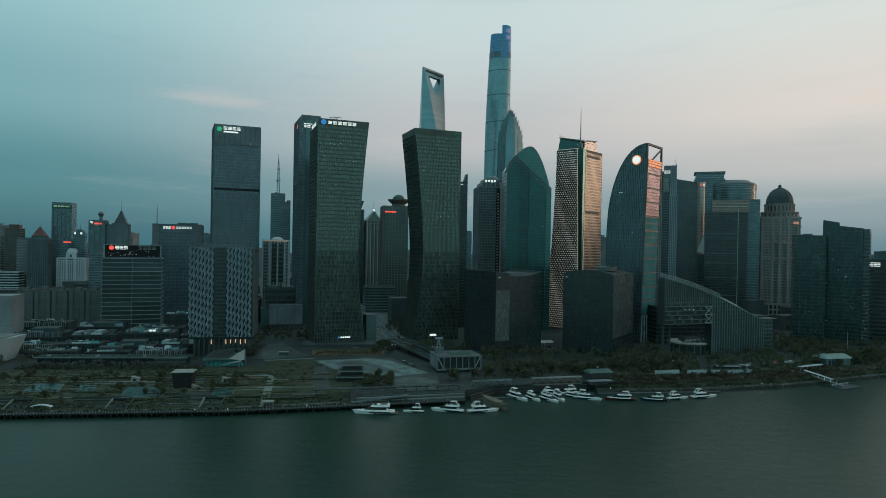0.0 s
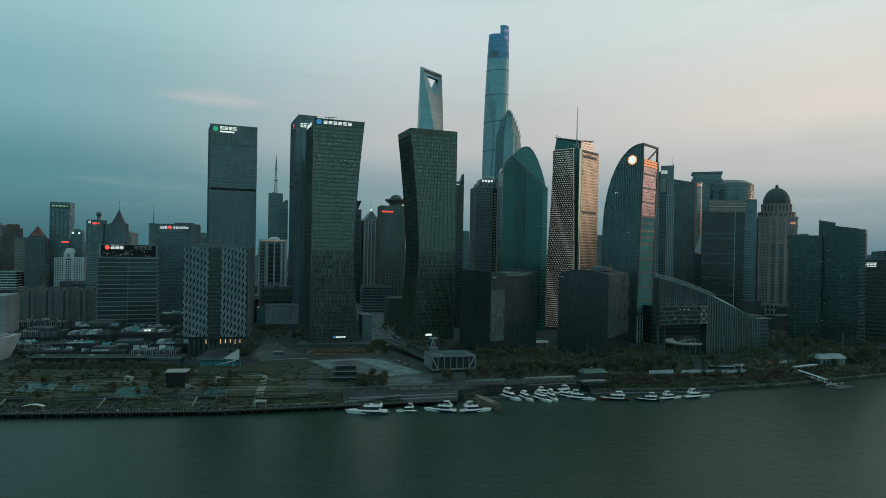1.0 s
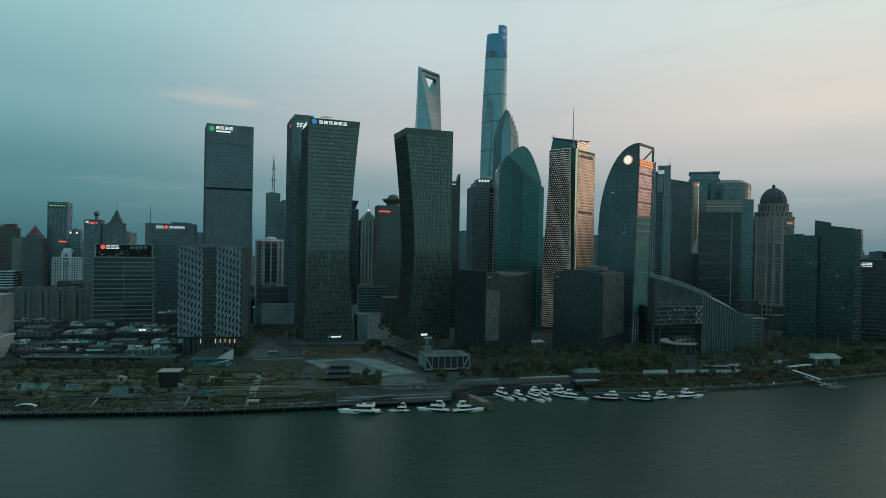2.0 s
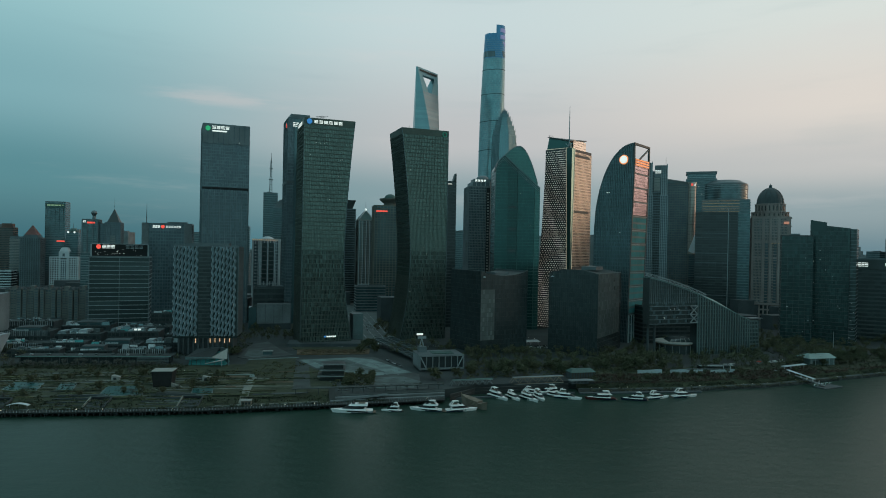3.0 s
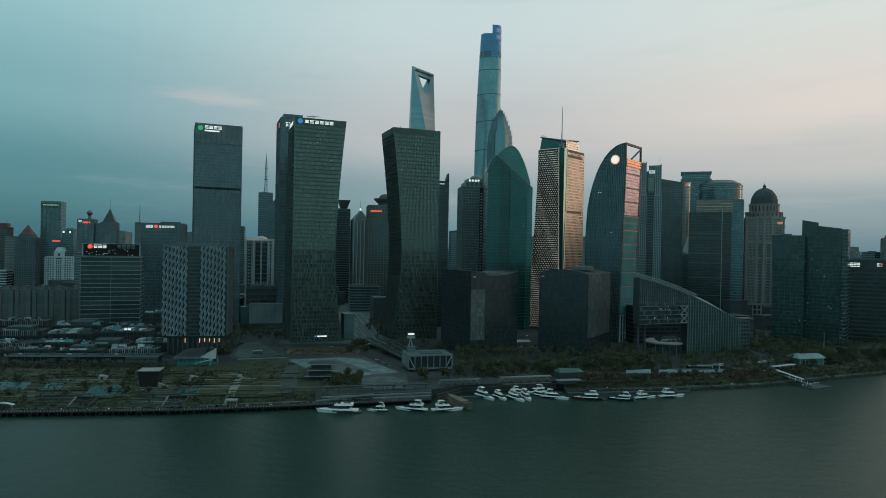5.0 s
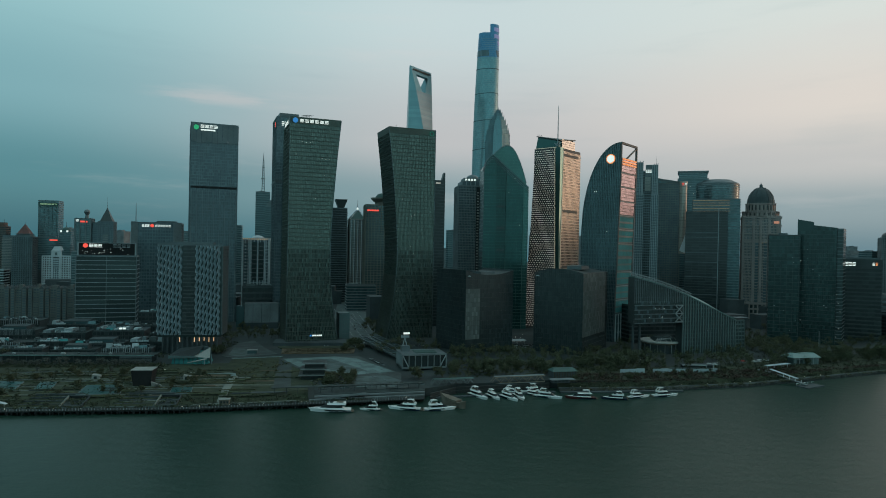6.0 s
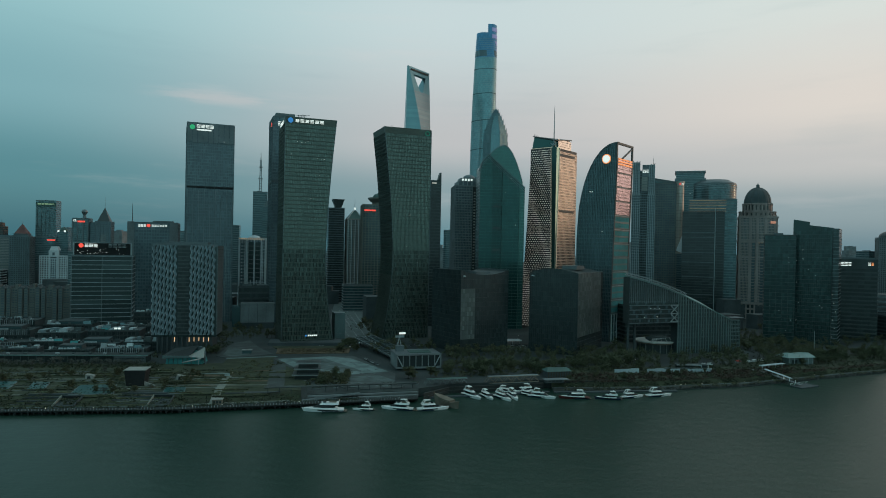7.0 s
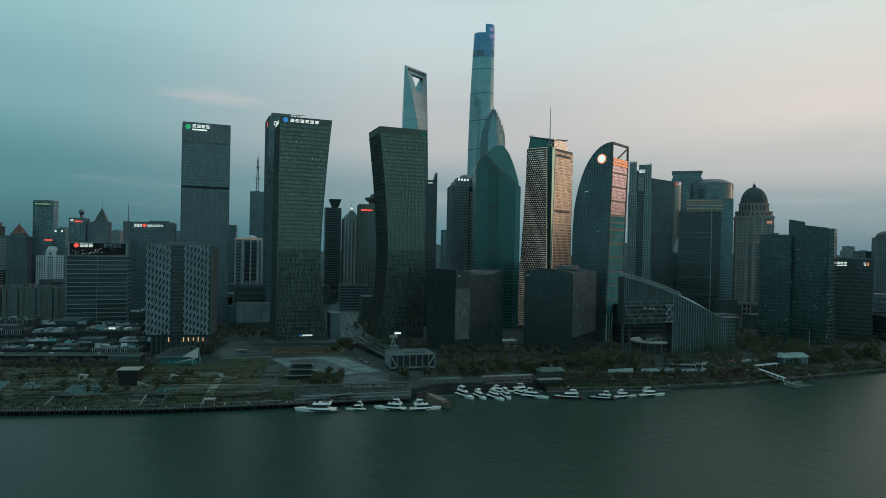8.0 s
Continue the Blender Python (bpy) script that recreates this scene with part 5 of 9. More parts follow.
for k in range(9):
    part("lit_window", Geo().box(4 + 5.3 * k, -0.7, 200 + 4.3 * (k * 5 % 4), 5.4 + 5.3 * k, -0.1, 200.8 + 4.3 * (k * 5 % 4)), M["lit_faint"], b)


def round_tower(name, label, cx, cy, r, top, floors, pane, frame_mat, z0=0.0):
    root = thing(name, cx, cy, GROUND, 0, label, "tower")
    H = top - GROUND
    part("core", Geo().drum(0, 0, z0, H - 1, r - 0.3, n=40), M["dark_concrete"], root)

    def S(s, z, n=False):
        a = -math.pi + math.pi * s
        return (math.cos(a), math.sin(a), 0) if n else (r * math.cos(a), r * math.sin(a), z)

    facade(root, S, (0, -1, 0), 36, z0, H, floors, pane, frame_mat, 0.35, 0.4, 0, curved=True)
    part("parapet", Geo().drum(0, 0, H - 1, H + 1, r + 0.2, n=40), frame_mat, root)
    return root, H


b, H = round_tower("round_tower", "round banded grey-green glass tower", 502, 1112, 36, 222, 52, M["teal_pane"], M["grey_metal"])
part("crown", Geo().drum(0, 0, H, H + 3, 36, 34, 40).drum(0, 0, H + 3, H + 8, 33, 24, 40), M["grey_metal"], b)
for k in range(3):
    part("crown_rail", Geo().drum(0, 0, H - 8 + 3 * k, H - 7.2 + 3 * k, 36.9, n=40), M["steel"], b)
b = slab("office_tower", "broad dark glass tower with pale vertical seams", 392, 960, -22, 58, 44, 165, 40, M["dark_metal"], "black_pane", fin=0.25, fin_out=0.2, bay=9, band=0.2, band_out=0.15)
wing(b, 9, 3, 65, 37, 158, 178, 5, M["teal_pane"], M["grey_metal"], name="upper_block", band=0.45, band_out=0.8)
for k in range(5):
    part("floor_glow", Geo().box(9.5, 2.1, 160.2 + 4 * k, 60, 2.5, 160.8 + 4 * k), M["lit_dusk"], b, "dim amber floor light")
wing(b, 58.2, 2, 16.3, 36, 0, 157.5, 40, M["teal_pane"], M["grey_metal"], name="side_wing", band=0.3, band_out=0.3)
part("seam", Geo().box(45, -0.9, 0, 46, 0.1, 165), M["steel"], b)
for z in (36, 62, 84, 98, 121, 128):
    part("plant_band", Geo().box(0.4, -0.5, z, 44.6, -0.1, z + 1.0), M["grey_metal"], b)


def domed_tower():
    root = thing("domed_tower", 482, 969, GROUND, -22, "pale stone neoclassical tower with a dark ribbed dome", "tower")
    w, d, top = 51.0, 44.0, 154.0
    part("core", Geo().box(0.5, 0.5, 0, w - 0.5, d, top), M["grey_pane"], root)
    for k, bays in (("f", 9), ("l", 8), ("r", 8)):
        S, N = flat_face(w, d, k)
        facade(root, S, N, bays * 3, 26, top, 30, M["slate_pane"], M["rose"], 0.34, 0.6, 0.8, 0.8)
        facade(root, S, N, bays, 0, 23, 3, M["black_pane"], M["rose"], 0.3, 0.6, 2.0, 1.0)
    for x in (17.6, 29.4):
        part("centre_recess", Geo().box(x, -1.4, 26, x + 4.0, -0.85, 118), M["slate_pane"], root)
        for j in range(21):
            part("recess_sill", Geo().box(x - 0.3, -1.8, 29 + 4.3 * j, x + 4.3, -1.3, 29.8 + 4.3 * j), M["rose"], root)
    for z in (23, 92, 116, 128, 140, 152):
        part("cornice", Geo().box(-1.9, -1.9, z, w + 1.9, d + 1.9, z + (2.6 if z in (23, 116, 152) else 1.6)), M["rose"], root)
    for x in (-0.6, 13.6, 23.2, 34.6, w - 4.4):
        part("pier", Geo().box(x, -1.7, 26, x + 3.2, 0, top), M["rose"], root)
    for x in (2, 9.5, 37, 44):
        for z in (60, 92, 117):
            part("balcony", Geo().box(x, -2.6, z + 2.4, x + 5.5, 0, z + 3.6), M["rose"], root)
    for k in range(11):
        part("roof_urn", Geo().drum(1 + 4.9 * k, -0.6, top, top + 3.0, 0.9, 0.3, 6), M["rose"], root)
    z = top + 0.6
    for rr, h in ((25.5, 7.0), (20.6, 11.0)):
        part("drum", Geo().drum(w / 2, d / 2, z, z + h, rr - 0.5, n=24), M["rose"], root)
        for i in range(24):
            a = 2 * math.pi * i / 24
            part("column", Geo().turned(w / 2 + rr * math.cos(a), d / 2 + rr * math.sin(a), z, 0.9, 1.6, h, math.degrees(a)), M["rose"], root)
            part("drum_window", Geo().turned(w / 2 + (rr - 0.4) * math.cos(a + 0.13), d / 2 + (rr - 0.4) * math.sin(a + 0.13), z + 1.6, 0.8, 1.5, h - 3.4, math.degrees(a + 0.13)), M["black_pane"], root)
        part("drum_cornice", Geo().drum(w / 2, d / 2, z + h, z + h + 1.3, rr + 0.9, n=24), M["rose"], root)
        z += h + 1.3
    dome_ = part("dome", Geo().dome(w / 2, d / 2, z, 18.8, 25, 24, 8), M["dome_lead"], root, "dark ribbed dome")
    g = Geo()
    for i in range(12):
        a = 2 * math.pi * i / 12
        pts = [(w / 2 + 18.9 * math.cos(t) * math.cos(a), d / 2 + 18.9 * math.cos(t) * math.sin(a), z + 25.1 * math.sin(t)) for t in np.linspace(0, 1.5, 7)]
        for p, q in zip(pts, pts[1:]):
            g.beam(p, q, 0.7)
    part("dome_rib_cage", g, M["dark_metal"], dome_)
    part("lantern", Geo().drum(w / 2, d / 2, z + 24, z + 27.5, 2.6, 2.2).dome(w / 2, d / 2, z + 27.5, 2.4, 2.6, 10, 4).drum(w / 2, d / 2, z + 30, z + 33, 0.4, 0.1), M["dome_lead"], dome_)
    sign(root, 42, 144, [7], 0, 3.6, M["lit_rose"], y=-2.4, label="soft rose lit panel")
    for k in range(6):
        part("cornice_light", Geo().box(26 + 4.2 * k, -2.3, 114.6, 28.4 + 4.2 * k, -1.9, 115.4), M["lit_dusk"], root)


domed_tower()

b = slab("green_glass_block", "dark green glass block with scattered lit windows", 398, 724, -25, 31, 40, 126, 30, M["dark_metal"], "dark_green_pane", bay=2.5, band=0.12, band_out=0.1)
lit(b, [(rng.uniform(22, 30), rng.uniform(8, 110)) for _ in range(4)] + [(rng.uniform(3, 20), rng.uniform(10, 60)) for _ in range(2)], 0.5, 0.5, M["lit_white"])
for k in range(5):
    part("facade_seam", Geo().box(5.8 + 6 * k, -0.35, 0, 6.1 + 6 * k, 0.0, 119), M["dark_metal"], b)
b = thing("green_glass_tower", 430, 724, GROUND, -36, "dark green glass tower with a slanted parapet", "tower")
w, d, H = 38.0, 44.0, 132.0
part("core", Geo().box(0.3, 0.3, 0, w - 0.3, d, H - 6), M["dark_metal"], b)
for k in "flr":
    S, N = flat_face(w, d, k)
    cap = (lambda s: H + 2.5 - 5 * s) if k == "f" else (lambda s: H - 2.5 if k == "r" else H + 2.5)
    facade(b, S, N, 20, 0, H + 2.5, 32, M["dark_green_pane"] if k != "r" else M["grey_pane"], M["dark_metal"], 0.1, 0.1, 0.12, 0.15, cap=cap, tilt=0.01)
wing(b, 38.2, 3, 5.8, 35, 0, H - 4, 32, M["grey_pane"], M["grey_metal"], bay=3, name="corner_wing", band=0.2, band_out=0.2)
part("parapet_flap", Geo().hexa([(0, -0.35, H - 6), (16, -0.35, H - 6), (16, 0.4, H - 6), (0, 0.4, H - 6)], [(0, -0.35, H + 7), (16, -0.35, H + 4), (16, 0.4, H + 4), (0, 0.4, H + 7)]), M["dark_green_pane"], b)
part("roof_plant", Geo().box(6, 10, H - 6, 20, 30, H - 1), M["grey_metal"], b)
lit(b, [(rng.uniform(2, 12), rng.uniform(20, 105)) for _ in range(6)] + [(rng.uniform(12, 36), rng.uniform(8, 122)) for _ in range(4)], 0.5, 0.6, M["lit_white"])
for k in range(6):
    part("lit_window", Geo().box(38.4 + 0.9 * (k * 3 % 5), 2.4, 9 + 9.3 * k % 117, 39.0 + 0.9 * (k * 3 % 5), 2.8, 9.7 + 9.3 * k % 117), M["lit_faint"], b)

b = slab("bank_block", "dark banded office block with white roof sign", 502, 755, -28, 38, 40, 100, 20, M["dark_metal"], "black_pane", bay=6, band=0.35, band_out=0.9)
wall_ = part("sign_wall", Geo().box(0, -1.2, 84, 38, 0, 95), M["dark_metal"], b)
sign(wall_, 2, 87, [3, 3, 3], 0.5, 4.6, M["lit_white"], y=-1.3)
sign(wall_, 28.5, 88, [2.4], 0.7, 3.4, M["lit_white"], y=-1.3)
sign(wall_, 31.6, 88, [2.2], 0.7, 3.4, M["lit_orange"], y=-1.3)
part("roof_rail", Geo().box(2, 2, 94, 36, 2.2, 97), M["grey_metal"], b)
b = slab("domed_block", "grey tower with a low dome and mast", 845, 1190, -25, 44, 40, 138, 34, M["concrete"], "grey_pane", fin=1.5, fin_out=0.5, plant=0)
part("dome", Geo().dome(22, 20, 134, 20, 12), M["dark_metal"], b)
mast(b, 22, 20, 145, 172, 0.5)
slab("office_block", "slim pale grey office tower", 850, 1225, 12, 16, 30, 112, 27, M["concrete"], "teal_pane")
b = slab("glass_hall", "pale teal glass hall with flat roof", 578, 800, 0, 50, 40, 54, 8, M["grey_metal"], "mirror_pane", bay=6)
slab("office_block", "low dark block behind the trees", 560, 742, 14, 60, 36, 34, 7, M["dark_concrete"], "black_pane")


# ---- gate-shaped building with a sloping roofline ----
def gate_building():
    root = thing("sloping_gate_building", 204, 600, GROUND, 21, "grey office building with a long sloping roof over an open gateway", "office building")
    w, d = 131.0, 9.0
    a = 0.485

    def top(s):
        return 80 - 25 * s - 22 * s * s

    def front(s):
        """Upper edge of the front wall: under the truss over the gateway, a straight slope on the wing."""
        if s < a:
            return top(s) - 3.0
        u = (s - a) / (1 - a)
        return (top(a) - 2.6) * (1 - u) + (top(1) - 0.5) * u

    n = 40
    x0 = 6.5
    prof = [(x0, 31), (a * w, 31), (a * w, 0), (w, 0)] + [(max(x0, s * w), front(s) - 0.8) for s in (1 - k / n for k in range(n - 1))]
    g = Geo().hexa([(x, d, z) for x, z in prof], [(x, 0.3, z) for x, z in prof])
    part("core", g, M["black_pane"], root)
    facade(root, lambda s, z, n=False: (x0 + s * (a * w - x0), 0, z), (0, -1, 0), 26, 0, 84, 21, M["grey_pane"], M["slate_fin"], 0.06, 0.1, 0.5, 0.35,
           cap=lambda s: front(min(x0 / w + s * (a - x0 / w), a - 0.001)), skip=lambda s, z: z < 49)
    # open lower storeys of the bridge: dark glass behind deep floor ledges
    for k in range(5):
        z = 31 + 4.2 * k
        part("floor_ledge", Geo().box(x0, -1.6, z, a * w, 0.2, z + 0.7), M["slate_fin"], root)
        for i in range(16):
            if (i * 7 + k * 3) % 5:
                part("window_pane", Geo().box(x0 + 1 + i * (a * w - x0 - 2) / 16, -0.1, z + 1.0, x0 + 0.6 + (i + 0.86) * (a * w - x0 - 2) / 16, 0.25, z + 4.0), M["grey_pane"] if (i + k) % 3 else M["slate_pane"], root)
    facade(root, lambda s, z, n=False: (a * w + s * (1 - a) * w, 0, z), (0, -1, 0), 21, 0, 80, 20, M["black_pane"], M["teal_fin"], 0.16, 0.25, 1.15, 0.8,
           cap=lambda s: front(a + s * (1 - a)))
    # the wing's roof leans towards the river: low at the front wall, on the curve at the back
    g = Geo()
    for i in range(n):
        sa, sb = max(x0 / w, i / n), (i + 1) / n
        if sb <= sa:
            continue
        ba, bb = (front(s) if s < a else front(s) + 0.1 + 4.2 * math.sin(math.pi * min(1, (s - a) / (1 - a) * 0.9 + 0.1)) for s in (sa, sb))
        g.hexa([(sa * w, -0.9, front(sa) - 0.9), (sb * w, -0.9, front(sb) - 0.9), (sb * w, d, bb - 0.9), (sa * w, d, ba - 0.9)],
               [(sa * w, -0.9, front(sa)), (sb * w, -0.9, front(sb)), (sb * w, d, bb), (sa * w, d, ba)])
    part("roof_slab", g, M["roof_teal"], root, "pale green sloping roof")
    part("end_wall", Geo().box(x0 - 0.3, 0.2, 31, x0 - 0.05, d, 74.5), M["dark_metal"], root)
    g = Geo()
    for i in range(16):
        sa, sb = i * 0.56 / 16, (i + 1) * 0.56 / 16
        p, q = Vector((sa * w, -1.0, top(sa) - 2.5)), Vector((sb * w, -1.0, top(sb) - 2.5))
        up = Vector((0, 0, 2.5))
        g.beam(p, q, 0.4).beam(p + up, q + up, 0.5).beam(p, q + up, 0.35).beam(p + up, q, 0.35)
    part("roof_truss", g, M["steel"], root)
    part("gate_column", Geo().drum(17, 5, 0, 31, 1.2), M["dark_concrete"], root)
    part("gate_column", Geo().drum(9.5, 5, 0, 31, 1.2), M["dark_concrete"], root)
    for z in (32, 40, 48):
        part("wall_brace", Geo().beam((53.5, -2.0, z), (62.5, -2.0, z), 0.7), M["steel"], root)
    for z in (32, 40):
        part("wall_brace", Geo().beam((53.5, -2.0, z), (62.5, -2.0, z + 8), 0.7), M["steel"], root)
        part("wall_brace", Geo().beam((62.5, -2.0, z), (53.5, -2.0, z + 8), 0.7), M["steel"], root)
    wing(root, w + 0.3, 2, 14, 7, 0, 31, 8, M["grey_pane"], M["teal_fin"], bay=2, name="stair_tower", fin=0.4, fin_out=0.4)
    part("stair_canopy", Geo().box(w + 1, 0, 33.4, w + 18, 10, 34.0), M["grey_metal"], root)
    lit(root, [(31, 45), (36, 45), (41, 44.6), (24, 36.6), (39, 36.6), (70, 12), (95, 22)], 0.6, 0.5, M["lit_white"])


gate_building()
slab("podium_block", "dark low block behind the gateway", 232, 690, 12, 84, 30, 46, 9, M["dark_metal"], "black_pane", plant=2)


# ---- the three supertall towers ----
def loft(rings, zs):
    """Quads between horizontal rings, each its own island."""
    g = Geo()
    for (ra, za), (rb, zb) in zip(zip(rings, zs), list(zip(rings, zs))[1:]):
        c = len(ra)
        for i in range(c):
            j = (i + 1) % c
            g.quad((*ra[i], za), (*ra[j], za), (*rb[j], zb), (*rb[i], zb))
    return g


def twist_tower():
    root = thing("twisted_supertall", 127, 1530, GROUND, 0, "very tall twisting glass tower with a notched blue top", "skyscraper")
    H, n = 607.0, 60

    def ring(z, grow=0.0):
        t = z / H
        r = 41.5 * (1 - 0.445 * t) + grow
        tw = radians(120) * t + radians(-30)
        out = []
        for i in range(n):
            a = 2 * math.pi * i / n
            k = 1 + 0.10 * math.cos(3 * a) - 0.13 * math.exp(-((((a - 1.05 + math.pi) % (2 * math.pi)) - math.pi) / 0.12) ** 2)
            out.append((r * k * math.cos(a + tw), r * k * math.sin(a + tw)))
        return out

    zs = [H * k / 124 for k in range(125)]
    cut = 112
    part("glazing", loft([ring(z) for z in zs[:cut + 1]], zs[:cut + 1]), M["blue_pane"], root, kind="stuff")
    part("top_glazing", loft([ring(z) for z in zs[cut:]], zs[cut:]), M["deep_blue_pane"], root, kind="stuff")
    part("roof", Geo().hexa([(x, y, H - 6) for x, y in ring(H - 6, -1)], [(x, y, H - 5) for x, y in ring(H - 5, -1)]), M["dark_metal"], root)
    for z in (60, 128, 196, 262, 330, 398, 462, 520):
        part("zone_band", Geo().hexa([(x, y, z) for x, y in ring(z, 0.45)], [(x, y, z + 1.6) for x, y in ring(z + 1.6, 0.45)]), M["teal_pane"], root)
    g = Geo()
    for k in range(122):
        z = H * k / 124
        g.hexa([(x, y, z) for x, y in ring(z, 0.3)], [(x, y, z + 0.5) for x, y in ring(z + 0.5, 0.3)])
    part("banding", g, M["steel"], root, kind="stuff")
    # raised crest on the western side
    g = Geo()
    base = ring(H)
    idx = [i for i in range(n) if base[i][0] > 2 and base[i][1] < 16]
    idx.sort(key=lambda i: math.atan2(base[i][1], base[i][0]))
    for i, j in zip(idx, idx[1:]):
        (ax, ay), (bx, by) = base[i], base[j]
        g.hexa([(ax, ay, H - 8), (bx, by, H - 8), (bx * 0.93, by * 0.93, H - 8), (ax * 0.93, ay * 0.93, H - 8)],
               [(ax, ay, H + 20), (bx, by, H + 20), (bx * 0.93, by * 0.93, H + 20), (ax * 0.93, ay * 0.93, H + 20)])
    part("crest", g, M["deep_blue_pane"], root)
    for k in range(4):
        g = Geo()
        for i, j in zip(idx[1:-2], idx[2:-1]):
            (ax, ay), (bx, by) = base[i], base[j]
            z = H + 12 - 16 * k
            if ax < 10:
                continue
            f = 1.03 if k == 0 else 1.04
            g.hexa([(ax * f, ay * f, z - 9), (bx * f, by * f, z - 9), (bx, by, z - 9), (ax, ay, z - 9)], [(ax * f, ay * f, z), (bx * f, by * f, z), (bx, by, z), (ax, ay, z)])
        if g.f:
            part("light_panel", g, M["lit_violet"], root, "violet light panel", "stuff")
    z = H - 56
    for x0, x1 in ((-30, 1), (17, 30)):
        lo = sorted(p for p in ring(z, 0.4) if x0 < p[0] < x1 and p[1] < -1)
        hi_ = sorted(p for p in ring(z + 14, 0.4) if x0 < p[0] < x1 and p[1] < -1)
        m = min(len(lo), len(hi_))
        g = Geo()
        for k in range(m - 1):
            g.hexa([(*lo[k], z), (*lo[k + 1], z), (lo[k + 1][0] * 0.9, lo[k + 1][1] * 0.9, z), (lo[k][0] * 0.9, lo[k][1] * 0.9, z)],
                   [(*hi_[k], z + 14), (*hi_[k + 1], z + 14), (hi_[k + 1][0] * 0.9, hi_[k + 1][1] * 0.9, z + 14), (hi_[k][0] * 0.9, hi_[k][1] * 0.9, z + 14)])
        if g.f:
            part("dark_opening", g, M["slate_pane"], root, kind="stuff")


twist_tower()


def opener_tower():
    root = thing("opener_supertall", -56.2, 1405, GROUND, 10, "tall tapering glass tower with a trapezoid opening at its top", "skyscraper")
    side, H = 63.0, 497.0

    def ring(z):
        t = z / H
        c = side * 0.86 * t ** 2.4
        s = side * (1 - 0.05 * t)
        e = (side - s)
        return [(e, e), (s - c if s - c > e + 3 else e + 3, e), (s, c + e), (s, s), (min(s - 3, e + c), s), (e, max(e + 3, s - c))]

    zs = [6.0 * k for k in range(0, 75)]
    # wide faces get a brighter glass colour that paints in the sky they mirror
    flank, wide = Geo(), Geo()
    for za, zb in zip(zs, zs[1:]):
        ra, rb = ring(za), ring(zb)
        for i in range(6):
            j = (i + 1) % 6
            (wide if i in (1, 2, 4) else flank).quad((*ra[i], za), (*ra[j], za), (*rb[j], zb), (*rb[i], zb))
    part("glazing", flank, M["blue_pane"], root, kind="stuff")
    part("wide_glazing", wide, M["bright_pane"], root, kind="stuff")
    g = Geo()
    for z in zs[1::2]:
        g.hexa([(x + (0.08 if x > 31 else -0.08), y + (0.08 if y > 31 else -0.08), z) for x, y in ring(z)], [(x + (0.08 if x > 31 else -0.08), y + (0.08 if y > 31 else -0.08), z + 0.8) for x, y in ring(z + 0.8)])
    part("banding", g, M["blue_pane"], root, kind="stuff")
    z0 = zs[-1]
    r0, r1 = [Vector((*p, z0)) for p in ring(z0)], [Vector((*p, H)) for p in ring(H)]
    # legs either side of the opening, then the bridge across the top
    def leg(f0, f1, end):
        # shares along the long face at the foot and at the head
        zt = H - 16
        a, b = Vector((*ring(zt)[1], zt)), Vector((*ring(zt)[2], zt))
        c, d2 = Vector((*ring(zt)[5], zt)), Vector((*ring(zt)[4], zt))
        top = [Vector((*p, zt)) for p in ring(zt)]
        if end == "near":
            lo = [r0[0], r0[1], r0[1].lerp(r0[2], f0[1]), r0[5].lerp(r0[4], f0[1]), r0[5]]
            hi_ = [top[0], a, a.lerp(b, f1[1]), c.lerp(d2, f1[1]), c]
        else:
            lo = [r0[1].lerp(r0[2], f0[0]), r0[2], r0[3], r0[4], r0[5].lerp(r0[4], f0[0])]
            hi_ = [a.lerp(b, f1[0]), b, top[3], d2, c.lerp(d2, f1[0])]
        part("leg", Geo().hexa(lo, hi_), M["blue_pane"], root)
        return hi_

    leg((0.0, 0.38), (0.0, 0.17), "near")
    leg((0.56, 1.0), (0.8, 1.0), "far")
    zt = H - 16
    q = ring(zt)
    part("bridge", Geo().hexa([(x, y, zt) for x, y in q], [(x, y, H) for x, y in ring(H)]), M["blue_pane"], root)
    part("bridge_window", Geo().hexa([(q[1][0] + 3, q[1][1] + 2.2, zt + 8.5), (q[2][0] - 3, q[2][1] - 3.8, zt + 8.5), (q[2][0] - 4, q[2][1] - 2.8, zt + 8.5), (q[1][0] + 2, q[1][1] + 3.2, zt + 8.5)],
                                     [(q[1][0] + 3, q[1][1] + 2.0, zt + 11), (q[2][0] - 3, q[2][1] - 4.2, zt + 11), (q[2][0] - 4, q[2][1] - 2.8, zt + 11), (q[1][0] + 2, q[1][1] + 3.2, zt + 11)]), M["dark_metal"], root)


opener_tower()


